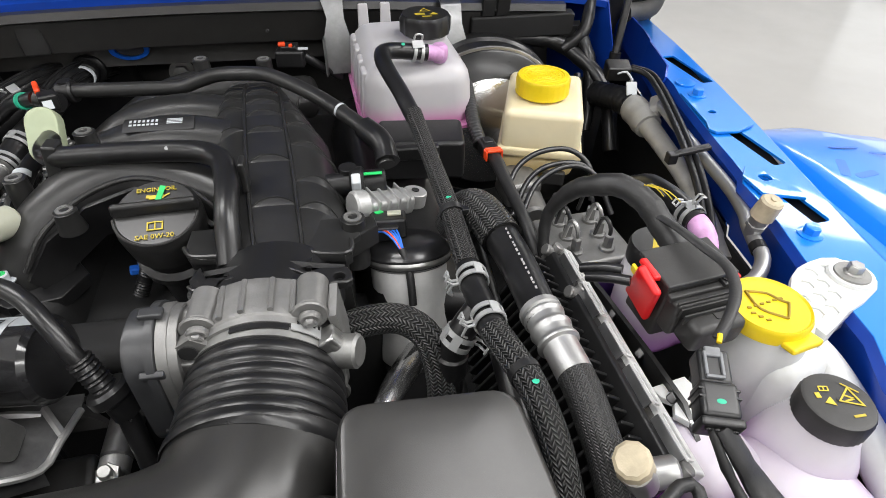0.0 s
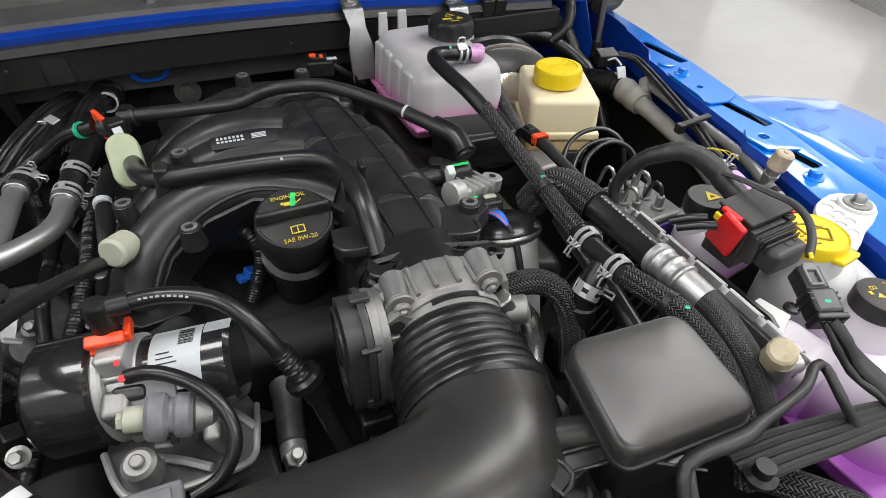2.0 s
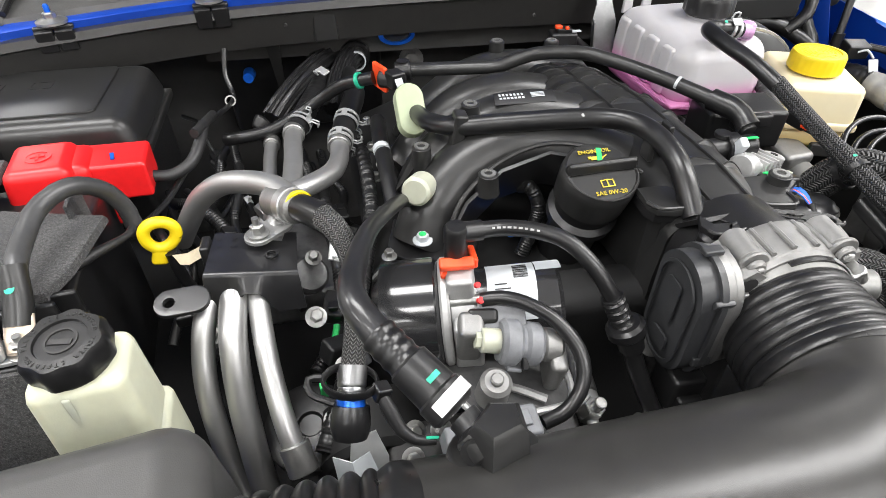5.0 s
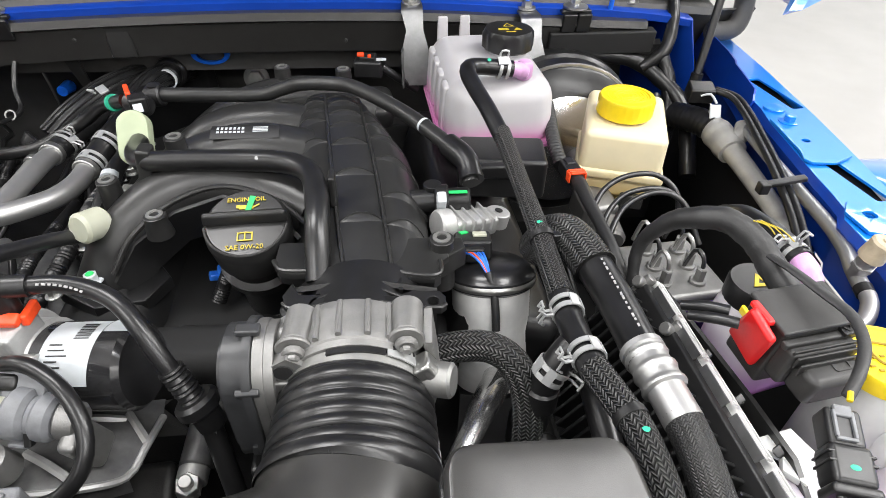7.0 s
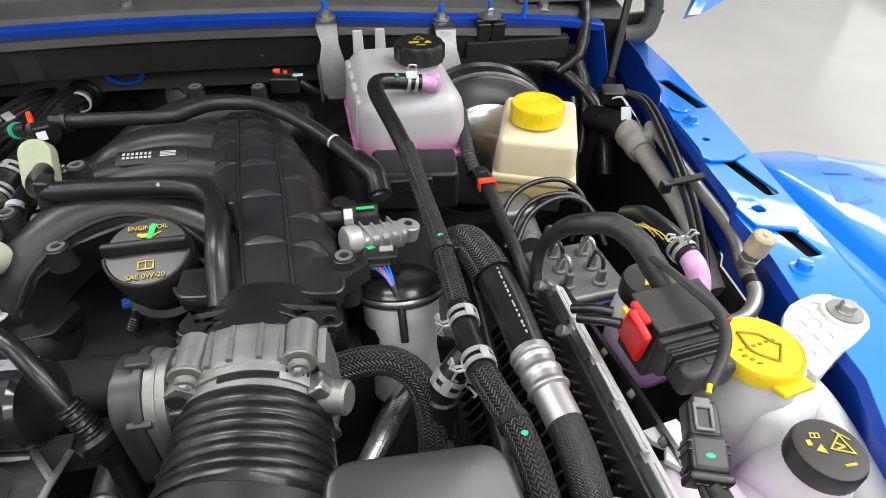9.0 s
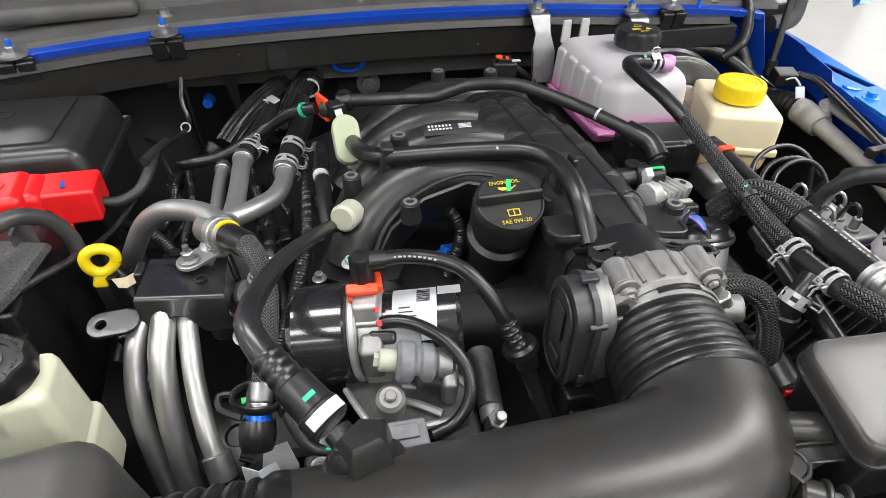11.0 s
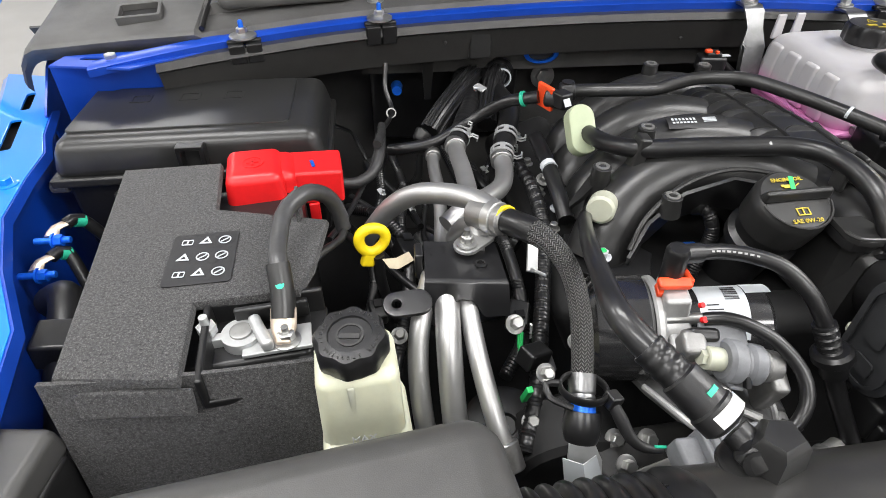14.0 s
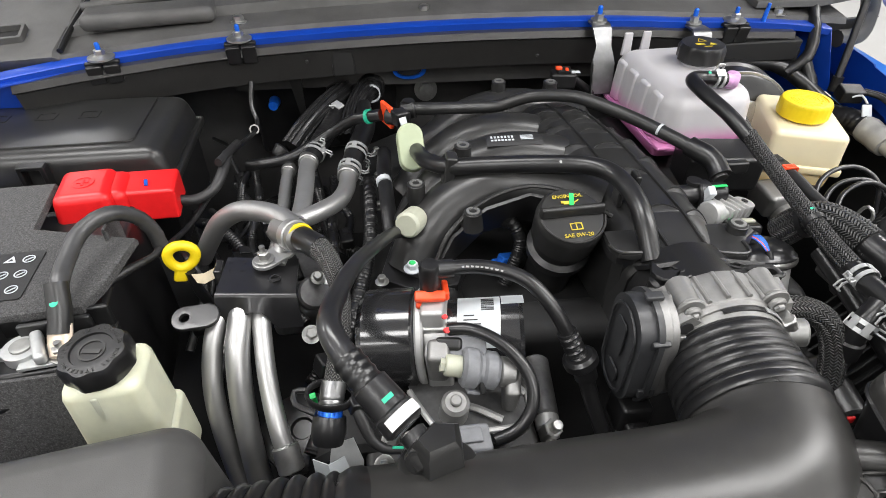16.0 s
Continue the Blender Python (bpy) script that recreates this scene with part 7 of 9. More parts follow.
solo("cover_nut", join(rod((-0.217, 0.303, 0.985), (-0.213, 0.298, 1.005), 0.010, n=6, bevel=0.001), rod((-0.214, 0.299, 1.0), (-0.211, 0.294, 1.016), 0.0055, bevel=0.001)), STEEL, "zinc flange nut on a stud at the engine front", "nut", (-0.217, 0.303, 0.985))

# dark hoses and wires deep between the battery and the engine
deep = thing("deep_harness", "bundle of black corrugated wires deep beside the engine", "wiring", (-0.50, 0.55, 0.98))
for k, pts in enumerate(([(-0.62, 0.66, 1.02), (-0.58, 0.62, 1.035), (-0.545, 0.57, 1.02), (-0.55, 0.50, 0.99), (-0.57, 0.42, 0.96)],
                         [(-0.56, 0.78, 1.03), (-0.545, 0.70, 1.02), (-0.55, 0.63, 1.0), (-0.52, 0.56, 0.985), (-0.47, 0.50, 0.97)],
                         [(-0.44, 0.68, 1.02), (-0.435, 0.60, 1.03), (-0.43, 0.54, 1.035), (-0.425, 0.48, 1.02), (-0.43, 0.43, 1.0), (-0.455, 0.39, 0.99)],
                         [(-0.62, 0.58, 1.04), (-0.60, 0.54, 1.05), (-0.585, 0.52, 1.02), (-0.60, 0.46, 0.98)],
                         [(-0.48, 0.80, 1.03), (-0.46, 0.72, 1.01), (-0.44, 0.64, 0.995), (-0.40, 0.60, 0.99)])):
    part("conduit", tube(pts, (0.0075, 0.006, 0.007, 0.005, 0.009)[k], 12, 0.002, wave=lambda s: 1 + 0.07 * math.sin(s * 1500)), PLASTIC, deep)
part("connector", join(box((-0.545, 0.56, 1.02), (0.026, 0.034, 0.022), 0.003, (10, 20, 25)), box((-0.545, 0.575, 1.032), (0.014, 0.012, 0.006), 0.001, (10, 20, 25))), PLASTIC, deep)
part("connector", join(box((-0.433, 0.45, 1.015), (0.022, 0.03, 0.02), 0.003, (15, 10, -12)), box((-0.433, 0.44, 1.027), (0.010, 0.010, 0.005), 0.001)), PLASTIC, deep)
part("grey_end", rod((-0.414, 0.405, 1.005), (-0.406, 0.392, 0.99), 0.0075, 0.0055, bevel=0.001, n=14), MIDGREY, deep, "grey plastic connector end")
part("green_tape", tube([(-0.432, 0.432, 1.008), (-0.436, 0.415, 1.0), (-0.442, 0.405, 0.992)], 0.0035, 8), GREEN, deep, "green tape")
for at in ((-0.455, 0.55, 1.0), (-0.56, 0.46, 0.985), (-0.36, 0.66, 1.05), (-0.375, 0.42, 1.0), (-0.44, 0.335, 0.99)):
    solo("engine_bolt", hexbolt(at, 0.006, 0.009, (0.1, -0.4, 0.8)), DULLALU, "dull flange bolt low beside the engine", "bolt", at, "low engine bolts")
rng = random.Random(7)
for k in range(16):
    x0, y0, z0 = -0.60 + 0.24 * rng.random(), 0.43 + 0.40 * rng.random(), 0.985 + 0.035 * rng.random()
    a = rng.uniform(-0.6, 0.6)
    run = [(x0 + 0.05 * j * math.sin(a) + 0.012 * rng.uniform(-1, 1), y0 + 0.05 * j * math.cos(a), z0 + 0.012 * rng.uniform(-1, 1)) for j in range(4)]
    dh = thing("harness_branch", "thin black wiring branch deep beside the engine", "wiring", run[0], "deep wiring branches")
    rr = rng.choice((0.0035, 0.0045, 0.006))
    part("conduit", tube(run, rr, 10, 0.002, wave=(lambda s: 1 + 0.08 * math.sin(s * 1500)) if k % 2 else None), RUBBER if k % 3 else PLASTIC, dh)
    if k % 3 == 0:
        part("connector", join(box(run[0], (0.018, 0.026, 0.016), 0.003, (12, 0, math.degrees(-a))), box((run[0][0], run[0][1] + 0.004, run[0][2] + 0.009), (0.009, 0.010, 0.004), 0.001, (12, 0, math.degrees(-a)))), PLASTIC, dh)
    if k % 4 == 1:
        part("clip", join(box((run[1][0], run[1][1], run[1][2] + rr), (0.008, 0.014, 0.002), 0.0006, (20, 0, 30)), rod((run[1][0], run[1][1], run[1][2]), (run[1][0] + 0.004, run[1][1] - 0.004, run[1][2] + 0.012), 0.0018, n=8)), SPRING, dh, "bright metal clip")
solo("engine_mount", join(box((-0.48, 0.60, 0.945), (0.10, 0.14, 0.05), 0.012, (8, 6, 10)), rod((-0.47, 0.56, 0.96), (-0.46, 0.54, 0.985), 0.022, bevel=0.003)), DARKMETAL, "dark steel engine mount under the pipes", "mount", (-0.48, 0.60, 0.92))
solo("round_cover", lathe([(0.042, 0.0), (0.042, 0.010), (0.036, 0.014), (0.012, 0.015), (0.010, 0.012), (0.0, 0.012)], pose(-0.462, 0.345, 0.965, 12, 0, 0), 36), PLASTIC, "round black cover low at the engine front", "cover", (-0.462, 0.345, 0.965))

# ---- tank side ----
tank = thing("coolant_tank", "milky white coolant expansion tank with pink coolant", "coolant tank", (0.085, 0.77, 1.08))
tm = pose(0.0895, 0.770, 0, 0, 0, 3)
part("body", moved(join(box((0, 0, 1.127), (0.140, 0.204, 0.088), 0.026, (0, 0, 0), (0.93, 0.93), 5), box((0, 0, 1.094), (0.147, 0.210, 0.006), 0.003), box((-0.01, 0.0, 1.084), (0.12, 0.18, 0.03), 0.014)), tm), TANK, tank)
for x, y in ((-0.046, 0.098), (-0.014, 0.100)):
    part("lug", moved(box((x, y, 1.172), (0.016, 0.006, 0.036), 0.002, (0, 0, 0), (0.86, 0.8)), tm), TANK, tank)
for k in range(4):
    part("rib", moved(box((-0.0655, 0.062 - 0.040 * k, 1.128), (0.010, 0.026, 0.062), 0.0048, (0, 4, 0)), tm), TANK, tank)
part("seam_flange", moved(plate(rounded(0.151, 0.215, 0.026), (), 1.0955, 0.004, 0.001), tm), TANK, tank, "pink-edged moulding seam")
part("neck", lathe([(0.026, 1.160), (0.026, 1.180)], pose(0.115, 0.778, 0)), TANK, tank)
tc = part("cap", lathe([(0.030, 1.176), (0.0325, 1.179), (0.0325, 1.196), (0.030, 1.201), (0.0, 1.2015)], pose(0.115, 0.778, 0), 60, 10, 0.0014, lambda k: 0 < k < 3), PLASTIC, tank, "black ribbed pressure cap")
cm_ = pose(0.115, 0.778, 1.2018, 0, 0, 0)
part("warning_sign", moved(join(box((-0.008, -0.006, 0), (0.013, 0.006, 0.0006), 0), lathe([(0.006, 0), (0.006, 0.0004)], pose(0.010, -0.007, 0, 0, 0, 90), 3), lathe([(0.0065, 0), (0.0085, 0), (0.0085, 0.0004), (0.0065, 0.0004), (0.0065, 0)], pose(0, 0.008, 0, 0, 0, 90), 3), box((0, -0.016, 0), (0.012, 0.002, 0.0006), 0)), cm_), INK, tc, "yellow printed signs")
part("nipple", join(rod((0.122, 0.688, 1.180), (0.098, 0.6830, 1.186), 0.0090, bevel=0.002), lathe([(0.0, 1.1690), (0.0075, 1.170), (0.0100, 1.174), (0.0105, 1.182), (0.0098, 1.188), (0.007, 1.191), (0.0, 1.192)], pose(0.1195, 0.692, 0), 24)), PINK, tank, "pink hose nipple")
part("shield", moved(box((-0.02, -0.105, 1.10), (0.050, 0.010, 0.012), 0.002, (-12, 0, 0)), tm), STRAP, tank, "bright steel retaining tab")

for x, top, side, r in (((-0.004), (-0.004, 0.889, 1.202), -1, 0), ((0.167), (0.167, 0.905, 1.188), 1, 0)):
    br = thing("tank_bracket", "bright stamped steel bracket holding the coolant tank", "bracket", top, "tank brackets")
    lo = -0.001 if side < 0 else 0.170
    part("strap", loft([[(x - 0.014, 0.920, top[2] - 0.004), (x + 0.014, 0.920, top[2] - 0.004)], [(x - 0.015, 0.882, top[2] - 0.002), (x + 0.015, 0.882, top[2] - 0.002)], [(x - 0.015, 0.872, top[2] - 0.008), (x + 0.015, 0.872, top[2] - 0.008)],
                        [(lo - 0.012, 0.862, top[2] - 0.03), (lo + 0.012, 0.862, top[2] - 0.03)], [(lo - 0.019, 0.852, top[2] - 0.055), (lo + 0.019, 0.852, top[2] - 0.055)], [(lo - 0.018, 0.842, 1.10), (lo + 0.018, 0.842, 1.10)]], 0.003), STRAP, br)
    part("flange", loft([[(lo - 0.019, 0.851, top[2] - 0.05), (lo - 0.021, 0.840, top[2] - 0.052)], [(lo - 0.018, 0.842, 1.10), (lo - 0.020, 0.831, 1.10)]], 0.002), STRAP, br)
    part("washer", lathe([(0, 0), (0.013, 0), (0.013, 0.003), (0, 0.003)], pose(top[0], top[1] + 0.006, top[2] - 0.002)), STEEL, br)
    part("nut", lathe([(0.008, 0.003), (0.008, 0.011), (0.006, 0.012)], pose(top[0], top[1] + 0.006, top[2] - 0.002), 6), STEEL, br)
    part("stud", lathe([(0.004, 0.012), (0.004, 0.022), (0.002, 0.024)], pose(top[0], top[1] + 0.006, top[2] - 0.002), 12), BLUEMARK, br, "blue-tipped stud")

# brake reservoir and booster
res = thing("brake_reservoir", "amber brake fluid reservoir with a yellow cap", "fluid reservoir", (0.255, 0.705, 1.02))
vm = pose(0.272, 0.722, 0, 0, 0, -19)
part("body", moved(join(box((0, 0, 1.079), (0.106, 0.140, 0.060), 0.010, (0, 0, 0), (0.97, 0.97), 4), box((0, 0, 1.0515), (0.113, 0.147, 0.013), 0.004)), vm), BRAKEFLUID, res)
part("lower_case", moved(join(box((-0.003, 0.002, 1.030), (0.100, 0.130, 0.034), 0.010, (0, 0, 0), (1.06, 1.06)), box((-0.010, -0.004, 1.006), (0.070, 0.09, 0.03), 0.010, (0, 0, 0), (1.15, 1.15))), vm), BRAKEFLUID, res)
part("level_lug", moved(box((0.024, -0.066, 1.015), (0.030, 0.012, 0.020), 0.003), vm), GREYPLASTIC, res)
part("level_plug", moved(join(box((0.000, -0.068, 1.006), (0.014, 0.012, 0.012), 0.002), box((0.0, -0.075, 1.011), (0.012, 0.002, 0.003), 0.0005)), vm), TEAL, res, "teal level sensor plug")
part("neck", lathe([(0.026, 1.10), (0.026, 1.122)], pose(0.263, 0.713, 0)), BRAKEFLUID, res)
yc = part("cap", lathe([(0.0335, 1.112), (0.0355, 1.114), (0.0355, 1.133), (0.0335, 1.137), (0.028, 1.1375), (0.0275, 1.136), (0.0, 1.136)], pose(0.263, 0.712, 0), 80, 26, 0.0004, lambda k: 0 < k < 3), YELLOW, res, "bright yellow screw cap")
for r in (0.006, 0.0115, 0.0165, 0.0215, 0.0255):
    part("moulded_ring", lathe([(r - 0.0012, 1.1358), (r - 0.0006, 1.1366), (r + 0.0006, 1.1366), (r + 0.0012, 1.1358), (r - 0.0012, 1.1358)], pose(0.263, 0.712, 0), 40), YELLOW, yc)
for k in range(14):
    a = 2 * math.pi * k / 14
    part("moulded_mark", box((0.263 + 0.019 * math.cos(a), 0.712 + 0.019 * math.sin(a), 1.1362), (0.003, 0.0016 + 0.001 * (k % 3), 0.0008), 0.0002, (0, 0, math.degrees(a))), YELLOW, yc)
boo = thing("brake_booster", "black domed brake booster with a bright steel face", "brake booster", (0.22, 0.88, 1.0))
part("drum", lathe([(0.0, 0.085), (0.05, 0.085), (0.085, 0.075), (0.118, 0.055), (0.122, 0.045), (0.122, 0.02), (0.126, 0.015), (0.126, 0.0), (0.11, -0.05), (0.0, -0.06)], pose(0.215, 0.865, 1.015, 90, 0, 0), 48), RUBBER, boo)
part("face", lathe([(0.088, 0.078), (0.075, 0.088), (0.045, 0.094), (0.0, 0.094)], pose(0.215, 0.865, 1.015, 90, 0, 0), 40), POLISHED, boo, "bright steel booster face")
part("wire_rim", lathe([(0.1235, 0.046), (0.1245, 0.048), (0.1235, 0.050)], pose(0.215, 0.865, 1.015, 90, 0, 0), 48), STEEL, boo)
part("cylinder", rod((0.235, 0.78, 1.01), (0.235, 0.60, 0.985), 0.021, bevel=0.004), CAST, boo, "cast master cylinder")
solo("master_lug", box((0.225, 0.655, 1.005), (0.05, 0.05, 0.04), 0.008, (10, 0, 8)), CAST, "cast aluminium master cylinder lug", "brake part", (0.225, 0.655, 0.985))

trunk = thing("bulkhead_harness", "thick black taped harness crossing the bulkhead", "wiring", (0.3, 0.93, 1.1))
part("loom", tube([(0.12, 0.925, 1.095), (0.20, 0.925, 1.108), (0.28, 0.922, 1.112), (0.345, 0.92, 1.105), (0.38, 0.90, 1.09), (0.41, 0.86, 1.065), (0.42, 0.82, 1.03), (0.41, 0.76, 0.98)], 0.0125, 16, wave=lambda s: 1 + 0.04 * math.sin(s * 160)), RUBBER, trunk)
part("branch", tube([(0.362, 0.905, 1.095), (0.392, 0.905, 1.12), (0.406, 0.925, 1.155), (0.412, 0.955, 1.185), (0.420, 0.985, 1.205)], [0.010, 0.0105, 0.0095, 0.009, 0.009], 12, wave=lambda s: 1 + 0.05 * math.sin(s * 210)), RUBBER, trunk)
part("drop", tube([(0.392, 0.905, 1.115), (0.402, 0.880, 1.08), (0.398, 0.850, 1.04), (0.385, 0.82, 0.99)], [0.010, 0.0115, 0.0115, 0.011], 12, wave=lambda s: 1 + 0.05 * math.sin(s * 240)), RUBBER, trunk)
part("cable", tube([(0.375, 0.86, 1.07), (0.365, 0.80, 1.02), (0.36, 0.76, 0.97)], 0.006, 10), RUBBER, trunk)
solo("foam_block", box((0.29, 0.915, 1.135), (0.17, 0.02, 0.036), 0.003, (6, 0, 2)), VOID, "black foam seal under the cowl lip", "seal", (0.29, 0.915, 1.12))
prop = thing("bonnet_prop", "slim black bonnet support strut", "support strut", (0.44, 0.87, 1.09))
part("rod", rod((0.436, 0.865, 1.085), (0.50, 0.97, 1.40), 0.0062), PLASTIC, prop)
part("foot", rod((0.436, 0.865, 1.075), (0.438, 0.868, 1.10), 0.009), PLASTIC, prop)

# coolant hose from the tank to the front
ha = thing("coolant_hose", "black coolant hose in a woven sleeve with spring clips", "hose", (0.09, 0.4, 1.12), "coolant hoses")
part("rubber", tube([(0.103, 0.683, 1.185), (0.082, 0.6815, 1.188), (0.064, 0.679, 1.1905), (0.051, 0.672, 1.192), (0.0475, 0.652, 1.192), (0.052, 0.622, 1.188), (0.060, 0.586, 1.182), (0.069, 0.548, 1.171)], [0.0098, 0.0096, 0.0094, 0.0092, 0.0090, 0.0088, 0.0088, 0.0088], 18), RUBBER, ha)
part("sleeve", tube([(0.069, 0.553, 1.173), (0.074, 0.52, 1.162), (0.082, 0.465, 1.145), (0.086, 0.430, 1.136), (0.088, 0.40, 1.129), (0.089, 0.365, 1.126)], [0.0090, 0.0086, 0.0086, 0.0092, 0.0100, 0.0104], 18), BRAID, ha, "woven black sleeve")
part("joint", tube([(0.089, 0.366, 1.125), (0.089, 0.34, 1.125), (0.091, 0.305, 1.127), (0.093, 0.285, 1.129)], 0.0106, 18), RUBBER, ha)
part("sleeve", tube([(0.0925, 0.290, 1.129), (0.098, 0.262, 1.133), (0.104, 0.235, 1.134), (0.108, 0.200, 1.127), (0.110, 0.172, 1.110), (0.112, 0.150, 1.085), (0.115, 0.130, 1.04)], [0.0108, 0.0105, 0.0100, 0.0098, 0.0096, 0.0096, 0.0096], 18), BRAID, ha)
part("tie", join(tube([(0.0865, 0.432, 1.1365), (0.0868, 0.426, 1.135)], 0.0112, 18), box((0.099, 0.428, 1.137), (0.008, 0.007, 0.006), 0.001)), PLASTIC, ha)
part("tie", tube([(0.1015, 0.249, 1.1335), (0.1025, 0.243, 1.134)], 0.0114, 18), PLASTIC, ha)
part("mark", lathe([(0, 0), (0.0026, 0), (0, 0.0006)], pose(0.085, 0.437, 1.1468, 10, 0, 0)), TEAL, ha, "green paint dot")
part("mark", lathe([(0, 0), (0.0024, 0), (0, 0.0005)], pose(0.1040, 0.232, 1.1437, 0, 0, 0)), TEAL, ha)
part("clamp", join(tube([(0.098, 0.6830, 1.1855), (0.0945, 0.6828, 1.1860)], 0.0120, 18), tube([(0.089, 0.6822, 1.1868), (0.0855, 0.6820, 1.1874)], 0.0120, 18), box((0.0915, 0.6765, 1.1975), (0.013, 0.010, 0.0012), 0, (35, 0, 4)), tube([(0.097, 0.686, 1.198), (0.098, 0.685, 1.205), (0.090, 0.684, 1.206), (0.088, 0.685, 1.199)], 0.0013, 6)), SPRING, ha)
part("mark", lathe([(0, 0), (0.0022, 0), (0, 0.0006)], pose(0.074, 0.6745, 1.1995, 30, 0, 0)), TEAL, ha)
spring_clip((0.0895, 0.350, 1.126), (0, -1, 0.02), 0.0114, turn=100)
spring_clip((0.0915, 0.303, 1.128), (0.05, -1, 0.08), 0.0114, turn=100)
tee = thing("hose_tee", "black hose branch going down beside the clips", "hose", (0.07, 0.32, 1.08), "coolant hoses")
part("branch", tube([(0.086, 0.318, 1.122), (0.074, 0.312, 1.108), (0.066, 0.308, 1.085), (0.064, 0.306, 1.03)], 0.011, 14), RUBBER, tee)
part("collar", rod((0.066, 0.309, 1.088), (0.065, 0.307, 1.066), 0.0135, bevel=0.002), PLASTIC, tee)
spring_clip((0.071, 0.311, 1.102), (-0.5, -0.2, -0.8), 0.0118, turn=200)
dn = thing("coolant_hose", "plain black hose running down beside the engine", "hose", (0.10, 0.3, 1.0), "coolant hoses")
part("rubber", tube([(0.105, 0.42, 1.10), (0.108, 0.36, 1.085), (0.110, 0.30, 1.07), (0.112, 0.25, 1.05), (0.112, 0.2, 1.0)], 0.011, 14), RUBBER, dn)

# refrigerant hose with its ferrule
hb = thing("refrigerant_hose", "thick black refrigerant hose with an aluminium ferrule", "hose", (0.13, 0.3, 1.12))
part("cuff", tube([(0.098, 0.475, 1.085), (0.104, 0.462, 1.110), (0.112, 0.445, 1.126), (0.119, 0.420, 1.130), (0.1245, 0.392, 1.129)], 0.0185, 20), BRAID, hb, "woven cuff")
part("cuff_tie", tube([(0.105, 0.459, 1.113), (0.107, 0.455, 1.117)], 0.0198, 20), PLASTIC, hb)
part("rubber", tube([(0.124, 0.396, 1.129), (0.1285, 0.365, 1.128), (0.1300, 0.335, 1.129), (0.1302, 0.290, 1.131)], [0.0155, 0.0150, 0.0142, 0.0138], 20), RUBBER, hb)
part("ferrule", tube([(0.1302, 0.303, 1.1305), (0.1330, 0.275, 1.1312), (0.1368, 0.243, 1.1290)], 0.0144, 22, 0.0012, wave=lambda s: (1.12 if s < 0.006 else 1.0 + 0.11 * max(0, math.sin((s - 0.006) * 2 * math.pi / 0.0125)) if s < 0.036 else 0.90)), ALU, hb, "crimped aluminium ferrule")
part("sleeve", tube([(0.1360, 0.249, 1.1295), (0.1382, 0.232, 1.1265), (0.1405, 0.210, 1.118), (0.1435, 0.187, 1.104), (0.148, 0.166, 1.075), (0.152, 0.150, 1.03)], 0.0128, 20), FINEBRAID, hb, "fine woven sleeve")
for k in range(14):
    part("print", box((0.1255 + 0.0003 * k, 0.387 - 0.0056 * k - 0.0015 * (k % 4 == 3), 1.1440), (0.0016, 0.0022 + 0.0008 * (k % 3), 0.0005), 0, (0, -18, 0)), GREYINK, hb)

# finned control module
pcm = thing("control_module", "finned black control module with a bright aluminium rim", "control module", (0.175, 0.30, 1.0))
qm = pose(0.1465, 0.290, 1.042, 0, 36, 2.2)
part("case", moved(box((0.0, 0, 0), (0.018, 0.222, 0.14), 0.004), qm), PLASTIC, pcm)
for k in range(20):
    part("fin", moved(box((-0.0155, -0.104 + 0.0110 * k, 0.0), (0.015, 0.0032, 0.118), 0.0012, (0, 0, 0)), qm), PLASTIC, pcm)
part("rim", moved(box((0.0090, 0, 0.0705), (0.0115, 0.228, 0.010), 0.0022), qm), BRIGHTRIM, pcm, "bright aluminium rim")
part("rim_lip", moved(box((0.0165, 0, 0.0665), (0.004, 0.226, 0.014), 0.0015), qm), BRIGHTRIM, pcm)
for k in range(5):
    part("rim_clip", moved(plate(rounded(0.0062, 0.038, 0.001, 2), [rounded(0.0036, 0.033, 0.001, 2)], 0.0, 0.002, 0.0004), qm @ pose(-0.0015, -0.090 + 0.043 * k, 0.0790)), BRIGHTRIM, pcm, "bright open clip frame")
    part("clip_leg", moved(box((-0.0052, -0.090 + 0.043 * k, 0.071), (0.0012, 0.034, 0.012), 0.0004), qm), STRAP, pcm)
for y in (-0.112, 0.112, 0.055):
    part("lug", moved(join(rod((-0.003, y, 0.055), (-0.003, y, 0.076), 0.0055, bevel=0.001), rod((-0.014, y, 0.066), (-0.002, y, 0.066), 0.0055, bevel=0.001)), qm), CAST, pcm)
shield = thing("heat_shield", "black plastic divider panel beside the module", "panel", (0.21, 0.3, 1.0))
part("panel", loft([[(0.210, 0.43, 1.075), (0.218, 0.43, 0.9)], [(0.218, 0.36, 1.080), (0.226, 0.36, 0.9)], [(0.226, 0.29, 1.082), (0.234, 0.29, 0.9)], [(0.232, 0.24, 1.080), (0.24, 0.24, 0.9)], [(0.234, 0.215, 1.066), (0.242, 0.215, 0.9)], [(0.237, 0.19, 1.058), (0.244, 0.19, 0.9)]], 0.004), SATIN, shield)
for k in range(4):
    part("tab", box((0.211 + 0.0055 * k, 0.385 - 0.045 * k, 1.074), (0.010, 0.008, 0.008), 0.0015, (0, 30, 20), (0.3, 1)), SATIN, shield)

